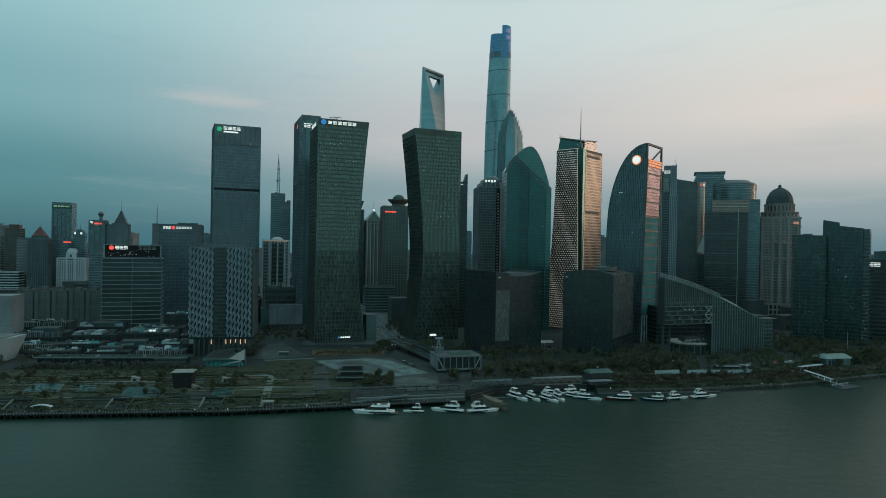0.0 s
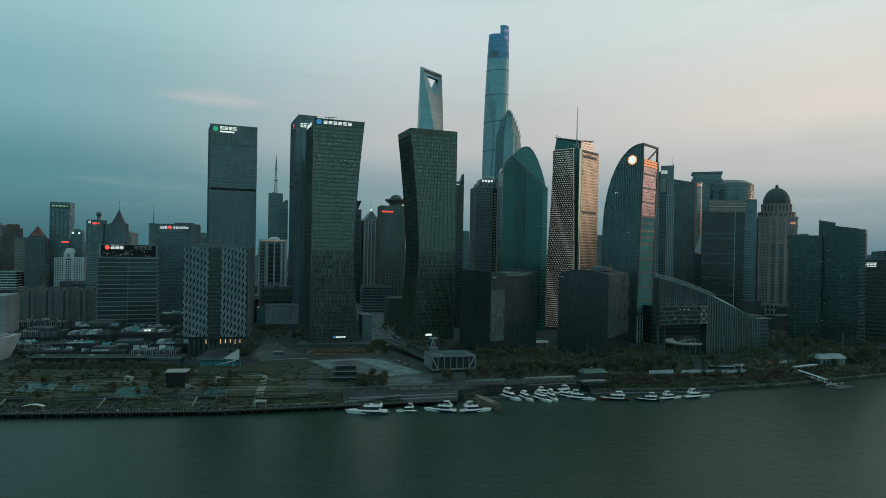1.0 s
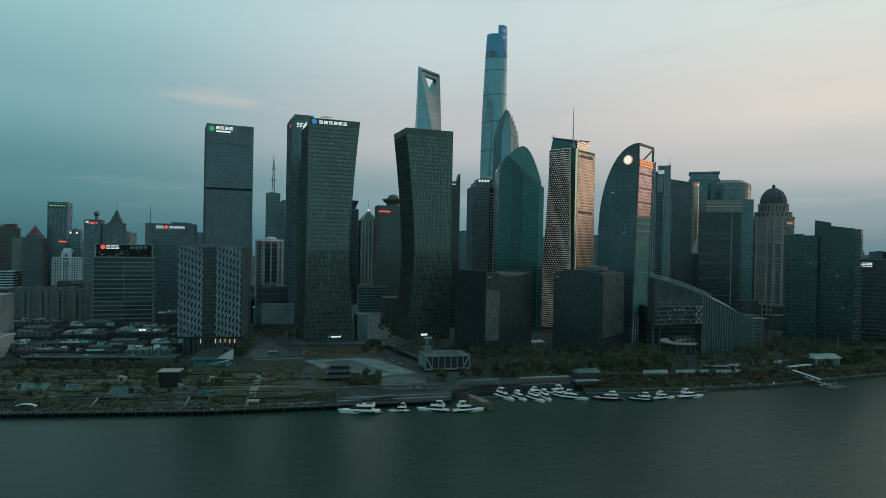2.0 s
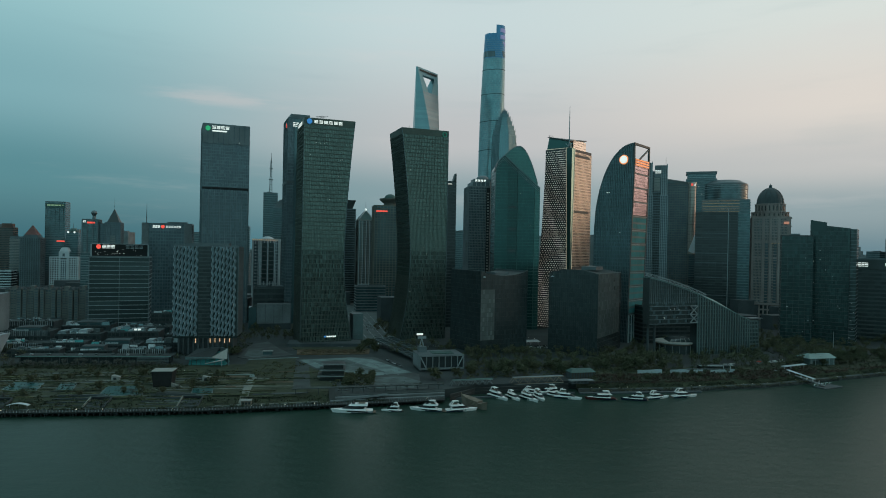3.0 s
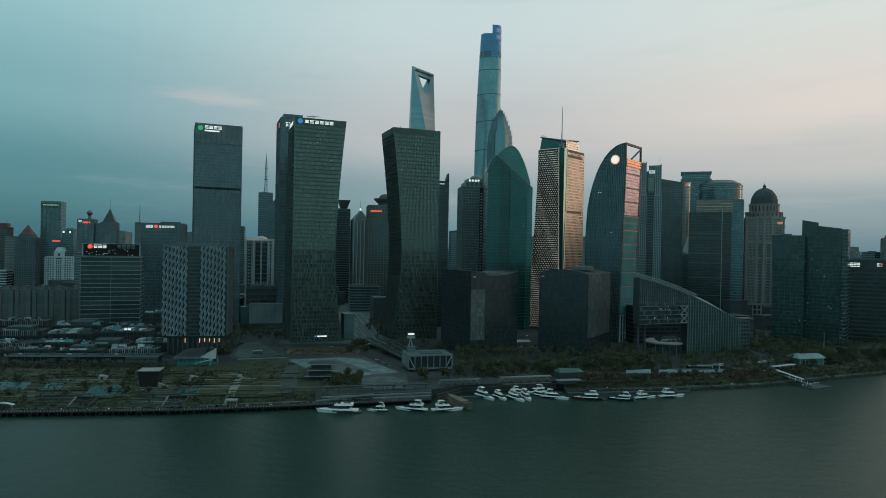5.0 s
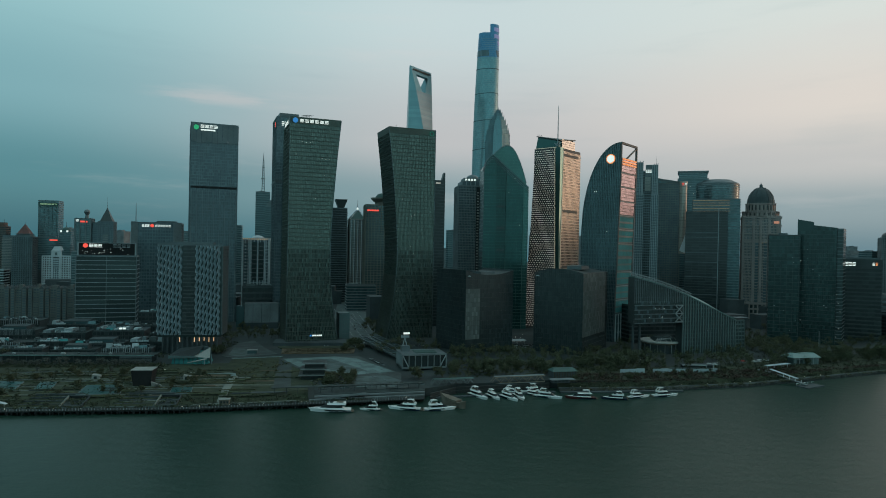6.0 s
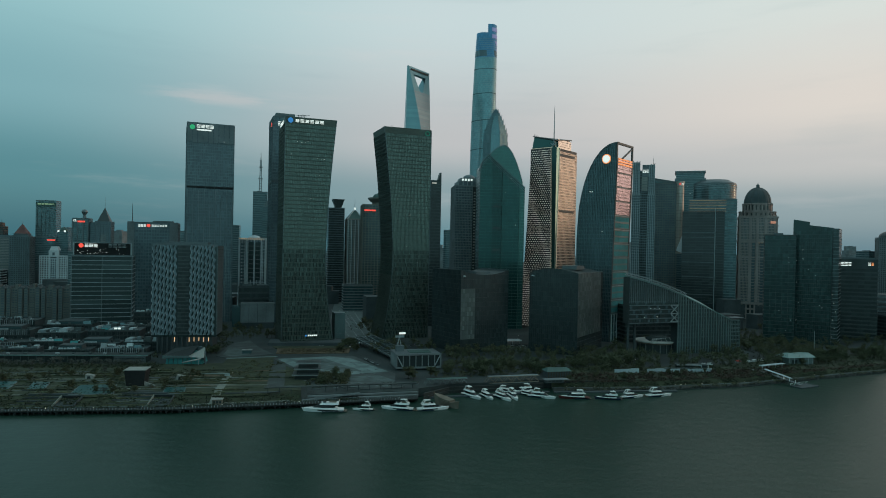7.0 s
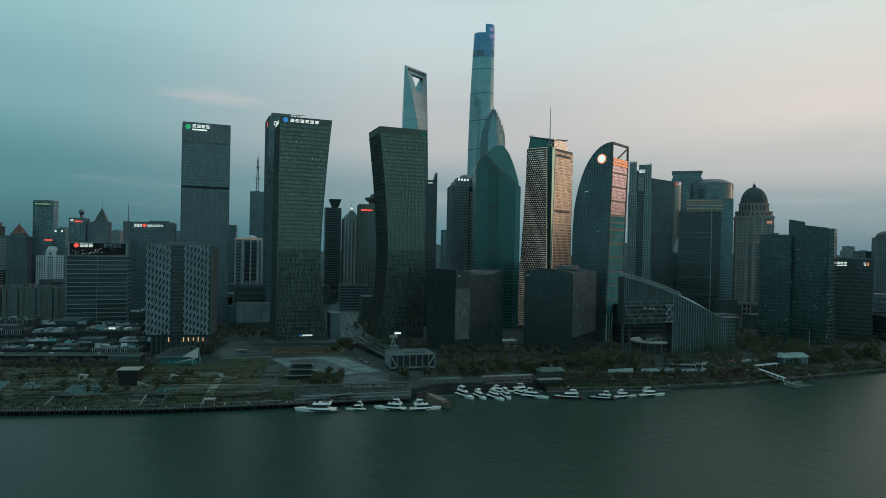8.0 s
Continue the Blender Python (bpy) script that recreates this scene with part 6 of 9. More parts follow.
def pagoda_tower():
    root = thing("pagoda_supertall", 148, 1465, GROUND, 40, "stepped silver pagoda-like skyscraper with ribbed tiers", "skyscraper")
    tiers, z = [], 0.0
    for h, r in ((64, 29.4), (60, 29), (56, 28.6), (50, 28.2), (44, 27.8), (36, 27.4), (26, 27), (20, 26.2), (11, 24), (11, 20.8), (11, 17), (9, 13), (8, 9), (6, 5.5)):
        tiers.append((z, h, r))
        z += h
    for k, (z, h, r) in enumerate(tiers):
        c = r * 0.45
        pts = [(-r, -c), (-c, -r), (c, -r), (r, -c), (r, c), (c, r), (-c, r), (-r, c)]
        part("tier", Geo().prism(pts, z, z + h), M["blue_pane"], root)
        g = Geo()
        for i in range(8):
            a, b2 = Vector((*pts[i], 0)), Vector((*pts[(i + 1) % 8], 0))
            m = 6
            for j in range(m + 1):
                p = a.lerp(b2, j / m)
                g.turned(p.x, p.y, z, 0.9, 0.9, h + (4.0 if j in (0, m) else 2.0 if j % 2 == 0 else 0.6), 45)
        part("tier_rib_cage", g, M["silver_rib"], root)
        part("tier_ledge", Geo().prism([(x * 1.03, y * 1.03) for x, y in pts], z + h - 1.2, z + h), M["blue_pane"], root)
    zt = tiers[-1][0] + tiers[-1][1]
    part("spire", Geo().drum(0, 0, zt, zt + 5, 3.0, 1.2, 8).drum(0, 0, zt + 5, zt + 11, 0.9, 0.1, 6), M["steel"], root)


pagoda_tower()


# ---- river bank ----
M.update(
    lawn=surface("mown_lawn", (0.043, 0.053, 0.026), 0.95, scale=0.5, vary=0.5, bump=0.4),
    shrub=surface("shrub_leaves", (0.056, 0.067, 0.036), 0.9, scale=0.6, vary=0.5, island=0.5),
    leaf=surface("green_leaves", (0.085, 0.096, 0.048), 0.85, scale=0.8, vary=0.4, island=0.5),
    dull_leaf=surface("olive_leaves", (0.096, 0.096, 0.048), 0.9, scale=0.8, vary=0.4, island=0.5),
    red_leaf=surface("reddish_leaves", (0.075, 0.045, 0.032), 0.9, scale=0.8, vary=0.4, island=0.5),
    dry_grass=surface("dry_grass_blades", (0.15, 0.115, 0.07), 0.95, scale=0.8, vary=0.4, island=0.5),
    twig=surface("grey_twigs", (0.13, 0.135, 0.12), 0.9, scale=0.8, vary=0.4, island=0.5),
    bark=surface("bark", (0.075, 0.06, 0.045), 0.95, scale=2.0),
    pool=glass("pool_water", (0.03, 0.115, 0.115), 0.3, 1.15, 0.3),
    rock=surface("bank_rock", (0.055, 0.055, 0.05), 0.95, scale=0.6, island=0.4),
    wood=surface("weathered_wood", (0.19, 0.155, 0.12), 0.85, scale=0.6),
    orange_soil=surface("dry_planting", (0.15, 0.10, 0.06), 0.95, scale=0.6, vary=0.5),
    boat_white=surface("white_gelcoat", (0.84, 0.81, 0.79), 0.25, scale=0.3, vary=0.08, bump=0.02),
    boat_glass=glass("tinted_boat_glass", (0.012, 0.014, 0.015), 0.1, 1.45, 0.2),
    boat_navy=surface("navy_gelcoat", (0.02, 0.03, 0.05), 0.25, scale=0.3, vary=0.1, bump=0.02),
    boat_red=surface("dark_red_gelcoat", (0.09, 0.02, 0.02), 0.3, scale=0.3, vary=0.1, bump=0.02),
    teak=surface("teak_deck", (0.15, 0.115, 0.08), 0.7, scale=1.0),
    rubber=surface("tyre_rubber", (0.02, 0.02, 0.02), 0.9, scale=2.0),
    car_white=surface("white_car_paint", (0.6, 0.6, 0.6), 0.3, scale=0.5, vary=0.05, bump=0.0),
    car_dark=surface("dark_car_paint", (0.03, 0.032, 0.035), 0.3, scale=0.5, vary=0.05, bump=0.0),
    car_silver=surface("silver_car_paint", (0.3, 0.31, 0.32), 0.3, 0.5, scale=0.5, vary=0.05, bump=0.0),
    awning_red=surface("red_canvas", (0.45, 0.06, 0.04), 0.8, scale=1.0, vary=0.2),
    lamp_head=lamp_mat("lamp_glow", (1.0, 0.93, 0.80), 1.8),
)
G = GROUND


def along(x):
    """The bank's y at a given x."""
    for (x0, y0), (x1, y1) in zip(SHORE, SHORE[1:]):
        if x0 <= x <= x1:
            return y0 + (y1 - y0) * (x - x0) / (x1 - x0)
    return SHORE[-1][1]


DECK = 2.6


def bank_z(x, y):
    """Height of the west bank, which slopes from the promenade deck up to the garden."""
    if x > 30:
        return GROUND
    run = 18.0 if x < -58 else 18.0 - 8.0 * min(1, (x + 58) / 76)
    return DECK + (GROUND - DECK) * max(0.0, min(1.0, (y - along(x) - 1) / run))


def strip(xs, a, b, z0, z1):
    """A slab that follows the bank, from a to b metres behind it."""
    g = Geo()
    lo = [(x, along(x) + a) for x in xs]
    hi = [(x, along(x) + b) for x in xs]
    for (p, q, r, s) in zip(lo, lo[1:], hi[1:], hi):
        g.prism([p, q, r, s], z0, z1)
    return g


def patch(name, pts, z0, z1, material, label, category, group=""):
    return solo(name, Geo().prism(pts, z0, z1), material, label, category, group, "structure")


# low promenade deck on piles along the western garden, and the slope behind it
deck_x = [-700, -600, -480, -380, -263, -200, -133, -95, -58, -20, 18]
solo("promenade", strip(deck_x, -5.5, 1.2, DECK - 0.6, DECK), M["deck_board"], "dark paved promenade deck along the river", "promenade", kind="structure")
solo("quay_wall", strip(deck_x, 0.6, 1.1, -2, DECK - 0.6), M["pile_concrete"], "dark concrete quay wall under the promenade", "quay wall", kind="structure")
for xs, mat, label in ((deck_x[:9], "lawn", "grass slope rising from the promenade to the garden"), (deck_x[8:], "paving", "paved slope rising from the promenade to the square")):
    g = Geo()
    for x0, x1 in zip(xs, xs[1:]):
        r0, r1 = (19.3 if x <= -58 else 19.3 - 8.0 * (x + 58) / 76 for x in (x0, x1))
        g.hexa([(x0, along(x0) + 1.0, -2), (x1, along(x1) + 1.0, -2), (x1, along(x1) + r1, -2), (x0, along(x0) + r0, -2)],
               [(x0, along(x0) + 1.0, DECK), (x1, along(x1) + 1.0, DECK), (x1, along(x1) + r1, GROUND + 0.05), (x0, along(x0) + r0, GROUND + 0.05)])
    solo("garden_slope", g, M[mat], label, "bank", kind="structure")
solo("promenade_path", strip(deck_x[3:9], 1.2, 2.6, DECK - 0.3, DECK + 0.35), M["mid_paving"], "grey stone kerb path along the foot of the slope", "path", kind="structure")
rail = thing("river_railing", -263, along(-263), DECK, 0, "grey metal railing on the promenade edge", "railing")
ob0 = Vector((-263, along(-263), DECK))
g = Geo()
for x0, x1 in zip(deck_x, deck_x[1:]):
    for h in (0.5, 1.1):
        g.beam(Vector((x0, along(x0) - 5.2, DECK + h)) - ob0, Vector((x1, along(x1) - 5.2, DECK + h)) - ob0, 0.1)
part("rail", g, M["dark_metal"], rail)
g = Geo()
for k in range(290):
    x = -520 + 1.83 * k
    p = Vector((x, along(x) - 5.2, DECK)) - ob0
    g.turned(p.x, p.y, 0, 0.2, 0.2, 1.25)
part("railing_infill", g, M["steel"], rail, kind="stuff")
pile_mesh = Geo().drum(0, 0, -2, DECK - 0.6, 0.55, n=8).box(-0.9, -0.6, DECK - 1.2, 0.9, 5.0, DECK - 0.6).mesh("deck_support", M["pile_concrete"])
for k in range(40):
    x = -349.2 + 7.9 * k
    ob = new("deck_support", pile_mesh)
    ob.matrix_world = pose(x, along(x) - 4.6, 0, 0, 0, 9)
    tagged(ob, "concrete pile with cap carrying the promenade deck", "deck support", "promenade supports")
fender = Geo().box(-0.3, -0.25, 0.5, 0.3, 0.25, DECK - 0.1).mesh("fender", M["rubber"])
for k in range(106):
    x = -340 + 3.3 * k
    ob = new("fender", fender)
    ob.matrix_world = pose(x, along(x) - 5.7, 0, 0, 0, 9)
    tagged(ob, "black rubber fender on the deck edge", "fender", "deck fenders")

# garden ground
patch("garden_lawn", [(-340, 393), (-263, 402), (-133, 419.5), (-58, 438.5), (-75, 520), (-140, 530), (-330, 500)], 5.9, 6.18, M["lawn"], "dark green lawn of the terraced garden", "lawn")
patch("far_lawn", [(-700, 346), (-345, 392), (-335, 500), (-700, 470)], 5.9, 6.16, M["lawn"], "dark green lawn farther along the bank", "lawn")


def hull_geo(L, B, zs, n=14):
    """Pointed hull, bow towards +x, stern at 0."""
    g = Geo()
    rings = []
    for k in range(n + 1):
        t = k / n
        wd = B / 2 * (1 - max(0, (t - 0.45) / 0.55) ** 2.2) * (0.9 + 0.1 * min(1, t * 5))
        wd = max(wd, 0.05)
        top = zs * (0.76 + 0.36 * t ** 1.6)
        rake = 0.06 * L * max(0, (t - 0.7) / 0.3)
        x = L * 0.94 * t
        rings.append([(x, -wd * 0.72, -0.3), (x, wd * 0.72, -0.3), (x + rake, wd, top), (x + rake, -wd, top)])
    for a, b in zip(rings, rings[1:]):
        for i in range(4):
            j = (i + 1) % 4
            g.quad(a[i], a[j], b[j], b[i])
    g.quad(*rings[0])
    return g


def yacht(L, label, x, y, yaw, hull_mat="boat_white", fly=True, arch=True):
    root = thing("motor_yacht", x, y, 0.02, yaw, label, "yacht", "moored yachts")
    B, zs = L * 0.25, L * 0.08
    hull = part("hull", hull_geo(L, B, zs), M[hull_mat], root)
    dz = zs * 0.78

    def tier(x0, x1, w0, w1, za, zb, cut0, cut1):
        """A raked deckhouse storey between two heights."""
        return Geo().hexa([(L * x0, -B * w0, za), (L * (x0 + x1) / 2, -B * (w0 + 0.01), za), (L * x1, -B * w1, za), (L * x1, B * w1, za), (L * (x0 + x1) / 2, B * (w0 + 0.01), za), (L * x0, B * w0, za)],
                          [(L * (x0 + cut0), -B * w0 * 0.92, zb), (L * (x0 + x1) / 2, -B * w0 * 0.92, zb), (L * (x1 - cut1), -B * w1 * 0.8, zb), (L * (x1 - cut1), B * w1 * 0.8, zb), (L * (x0 + x1) / 2, B * w0 * 0.92, zb), (L * (x0 + cut0), B * w0 * 0.92, zb)])

    part("foredeck", Geo().hexa([(L * 0.5, -B * 0.44, dz), (L * 0.9, -B * 0.12, zs), (L * 0.9, B * 0.12, zs), (L * 0.5, B * 0.44, dz)], [(L * 0.5, -B * 0.4, zs * 1.1), (L * 0.9, -B * 0.1, zs * 1.16), (L * 0.9, B * 0.1, zs * 1.16), (L * 0.5, B * 0.4, zs * 1.1)]), M["boat_white"], root)
    part("cockpit_sole", Geo().box(L * 0.01, -B * 0.42, dz * 0.8, L * 0.24, B * 0.42, dz * 0.86), M["teak"], root)
    part("swim_platform", Geo().box(-L * 0.07, -B * 0.42, 0.3, 0.3, B * 0.42, 0.55), M["teak"], root)
    h = max(1.1, L * 0.06)
    cabin = part("cabin", tier(0.16, 0.78, 0.41, 0.19, dz, dz + 0.6 * h, 0.0, 0.04), M["boat_white"], root)
    part("window_band", tier(0.2, 0.72, 0.385, 0.2, dz + 0.6 * h, dz + 1.75 * h, 0.0, 0.13), M["boat_glass"], cabin, "dark wrap-around window band")
    part("cabin_roof", tier(0.12, 0.57, 0.395, 0.27, dz + 1.75 * h, dz + 2.0 * h, 0.0, 0.03), M["boat_white"], root)
    part("hull_window", Geo().hexa([(L * 0.12, -B * 0.458, zs * 0.34), (L * 0.6, -B * 0.447, zs * 0.46), (L * 0.6, B * 0.447, zs * 0.46), (L * 0.12, B * 0.458, zs * 0.34)],
                                   [(L * 0.12, -B * 0.494, zs * 0.6), (L * 0.61, -B * 0.486, zs * 0.8), (L * 0.61, B * 0.486, zs * 0.8), (L * 0.12, B * 0.494, zs * 0.6)]), M["boat_glass"], hull, "dark strip of hull windows")
    zf = dz + 2.0 * h
    if fly:
        bridge = part("flybridge", tier(0.13, 0.5, 0.36, 0.22, zf, zf + 0.55 * h, -0.01, -0.02), M["boat_white"], root)
        part("flybridge_seat", Geo().box(L * 0.18, -B * 0.2, zf + 0.3 * h, L * 0.34, B * 0.2, zf + 0.85 * h), M["teak"], bridge)
        part("flybridge_screen", tier(0.42, 0.5, 0.27, 0.2, zf + 0.55 * h, zf + 1.0 * h, 0.02, 0.04), M["boat_glass"], bridge)
        zf += 0.55 * h
    if arch:
        g = Geo()
        for sgn in (-1, 1):
            g.beam((L * 0.16, sgn * B * 0.3, zf), (L * 0.23, sgn * B * 0.26, zf + 1.5 * h), L * 0.035, 0.25)
        g.hexa([(L * 0.2, -B * 0.3, zf + 1.45 * h), (L * 0.4, -B * 0.24, zf + 1.45 * h), (L * 0.4, B * 0.24, zf + 1.45 * h), (L * 0.2, B * 0.3, zf + 1.45 * h)],
               [(L * 0.2, -B * 0.3, zf + 1.7 * h), (L * 0.38, -B * 0.24, zf + 1.65 * h), (L * 0.38, B * 0.24, zf + 1.65 * h), (L * 0.2, B * 0.3, zf + 1.7 * h)])
        arch_ = part("radar_arch", g, M["boat_white"], root)
        part("radar_dome", Geo().dome(L * 0.27, 0, zf + 1.7 * h, 0.4, 0.5), M["boat_white"], arch_)
    g = Geo()
    for k in range(9):
        t = 0.5 + 0.045 * k
        for sgn in (-1, 1):
            wd = B / 2 * (1 - max(0, (t - 0.45) / 0.55) ** 2.2) * 0.94
            z = zs * (0.76 + 0.36 * t ** 1.6)
            g.beam((L * 0.94 * t, sgn * wd, z), (L * 0.94 * t, sgn * wd, z + 0.7), 0.06)
    part("bow_rail", g, M["steel"], root, kind="stuff")
    part("boot_stripe", Geo().hexa([(-0.1, -B * 0.41, -0.1), (L * 0.5, -B * 0.42, -0.1), (L * 0.5, B * 0.42, -0.1), (-0.1, B * 0.40, -0.1)], [(-0.1, -B * 0.43, 0.6), (L * 0.5, -B * 0.455, 0.6), (L * 0.5, B * 0.455, 0.6), (-0.1, B * 0.43, 0.6)]), M["boat_navy"], hull)
    return root


W = "white motor yacht with dark windows moored at the quay"
yacht(27, "long white motor yacht with a dark hull stripe", -28.0, 408.5, 184, arch=False)
yacht(13.5, "small white motor yacht by the quay", -9.7, 412.5, 181)
yacht(21.5, "white motor yacht with a tall radar arch", 16.2, 414.5, 173)
yacht(21.5, "white motor yacht with a raised flybridge", 18.8, 414.0, 14)
yacht(22, "white motor yacht moored with its bow to the river", 50.5, 463, -58)
yacht(19, "small open white motor yacht moored bow out", 63.5, 461.5, -68, fly=False)
yacht(20, "white motor yacht moored bow out", 73, 459, -60)
yacht(20, "white motor yacht with an open stern", 83.5, 463.5, -78)
yacht(17, W, 76, 474, -40, fly=False)
yacht(20, W, 103, 475, 200)
yacht(20, W, 97.5, 460.5, -24)
yacht(15, W, 92, 468, -48, fly=False)
yacht(22, "white-topped motor yacht with a dark red hull", 139.7, 456, 181, "boat_red", fly=False)
yacht(18.5, "white motor yacht with a dark blue hull", 162, 455, 176, "boat_navy")
yacht(18, "white motor yacht with a raised radar arch", 164.5, 460, 18)
yacht(20.5, "white motor yacht at the end of the row", 184.5, 466.5, 13)

barge = thing("wooden_prow", 41.5, 424, 0.05, 138, "brown wooden ship prow lying at the quay", "boat")
part("hull", hull_geo(16, 6.4, 6.2), M["wood"], barge)
part("deck", Geo().hexa([(0.2, -2.6, 4.1), (9, -2.2, 4.6), (9, 2.2, 4.6), (0.2, 2.6, 4.1)], [(0.2, -2.6, 4.3), (9, -2.2, 4.8), (9, 2.2, 4.8), (0.2, 2.6, 4.3)]), M["wood"], barge)
stern_ = hull_geo(6.0, 5.8, 4.6, 8)
stern_.v = [(-x_ + 0.05, -y_, z_) for x_, y_, z_ in stern_.v]
part("stern", stern_, M["wood"], barge)
part("stem_post", Geo().beam((14.8, 0, -0.3), (16.6, 0, 7.9), 0.45), M["wood"], barge)
for k in range(4):
    for sgn in (-1, 1):
        part("wale", Geo().beam((0.5, sgn * (2.6 + 0.2 * k), 1.0 + 0.9 * k), (7.4, sgn * (2.55 + 0.2 * k), 1.1 + 1.0 * k), 0.2), M["tan"], barge)

solo("basin_ledge", strip([22, 40, 75, 112], -3.0, 0.5, -2, 2.2), M["pile_concrete"], "low dark concrete ledge round the yacht basin", "ledge", kind="structure")
solo("basin_step", strip([22, 40, 75, 112], -1.4, 0.6, 2.2, 4.2), M["pile_concrete"], "upper dark concrete step round the yacht basin", "step", kind="structure")
# floating pontoons and truss gangways in the yacht basin
for k, (x, y, L, yaw) in enumerate(((26, 446, 92, 16), (118, 470, 96, 8))):
    solo("pontoon", Geo().box(0, 0, -0.4, L, 3.2, 0.9).box(0, 0.2, 0.9, L, 3.0, 1.05), M["dark_concrete"], "grey floating mooring pontoon behind the yachts", "pontoon", "pontoons", at=pose(x, y, 0, 0, 0, yaw))


def truss_bridge(label, x, y, z, yaw, L, mat, roof_mat):
    root = thing("truss_gangway", x, y, z, yaw, label, "footbridge", "truss gangways")
    H, Wd, n = 5.0, 4.0, 12
    part("deck", Geo().box(0, 0, 0, L, Wd, 0.5), M["concrete"], root)
    for yy in (0.15, Wd - 0.15):
        for z_ in (0.6, H):
            part("chord", Geo().beam((0 if z_ < 1 else 2.5, yy, z_), (L, yy, z_), 0.4), mat, root)
        for i in range(n):
            a, b = L * i / n, L * (i + 1) / n
            part("diagonal", Geo().beam((a, yy, 0.6 if i % 2 == 0 else H), (b, yy, H if i % 2 == 0 else 0.6), 0.32), mat, root)
    part("roof", Geo().box(2.5, 0.2, H + 0.1, L, Wd - 0.2, H + 0.4), roof_mat, root)
    for xx in (1, L - 1):
        part("support", Geo().box(xx - 0.6, 0.5, -z - 1, xx + 0.6, Wd - 0.5, 0), M["dark_concrete"], root)
    return root


truss_bridge("teal-roofed steel truss gangway over the basin", 22, 462, 4.6, 16, 33, M["concrete"], M["green_roof"])
truss_bridge("weathered tan steel truss gangway over the basin", 67, 475, 4.8, 15, 43, M["tan"], M["concrete"])
g = thing("harbour_cabin", 112, 476, 6, 16, "low grey harbour cabin with dark windows", "cabin")
part("wall", Geo().box(1, 0.4, 0, 15, 5.6, 2.2), M["dark_concrete"], g)
part("roof", Geo().hexa([(0, 0, 2.2), (20, 0, 2.2), (20, 6, 2.2), (0, 6, 2.2)], [(1, 0.6, 2.7), (16, 0.6, 2.7), (16, 5.4, 2.7), (1, 5.4, 2.7)]), M["concrete"], g)
for k in range(4):
    part("window", Geo().box(2.5 + 3 * k, 0.2, 0.7, 4.6 + 3 * k, 0.5, 1.9), M["black_pane"], g)

# boulders on the eastern bank
r = random.Random(5)


def boulders(n, x0, x1, o0, o1, z0, z1, s0, s1, label):
    g = Geo()
    for k in range(n):
        x = r.uniform(x0, x1)
        t_ = r.random()
        s = r.uniform(s0, s1)
        y = along(x) + o0 + (o1 - o0) * t_
        z = z0 + (z1 - z0) * t_
        p = [(x + s * r.uniform(0.7, 1.2) * math.cos(a), y + s * r.uniform(0.7, 1.2) * math.sin(a)) for a in (0.3, 1.4, 2.6, 3.7, 5.2)]
        g.hexa([(a, b, z - s) for a, b in p], [(x + (a - x) * 0.6, y + (b - y) * 0.6, z + s * r.uniform(0.3, 0.8)) for a, b in p])
    solo("rock_bank", g, M["rock"], label, "boulders", kind="stuff")


boulders(1600, 126, 560, -10.5, -7.6, -0.3, 1.7, 0.35, 0.8, "dark boulders of the sloping river bank")
bank_x = [118, 160, 200, 278, 330, 387, 460, 560, 700]


def bank_strip(a, b, za, zb):
    g = Geo()
    for x0, x1 in zip(bank_x, bank_x[1:]):
        g.hexa([(x0, along(x0) + a, -2), (x1, along(x1) + a, -2), (x1, along(x1) + b, -2), (x0, along(x0) + b, -2)],
               [(x0, along(x0) + a, za), (x1, along(x1) + a, za), (x1, along(x1) + b, zb), (x0, along(x0) + b, zb)])
    return g


solo("bank_slope", bank_strip(-10.5, -7, -0.8, 1.8), M["rock"], "dark stone slope of the river bank", "bank", kind="structure")
solo("bank_path", bank_strip(-7, -4.4, 1.9, 2.0), M["paving"], "grey riverside path above the boulders", "path", kind="structure")
solo("bank_kerb", bank_strip(-4.4, -4.1, 2.2, 2.2), M["concrete"], "grey kerb along the riverside path", "kerb", kind="structure")
solo("bank_verge", bank_strip(-4.1, 1.2, 2.1, 6.0), M["lawn"], "planted verge rising from the path", "verge", kind="structure")
solo("bank_green", strip(bank_x, 1.2, 52, 5.5, 6.1), M["lawn"], "dark green planted strip behind the path", "lawn", kind="structure")


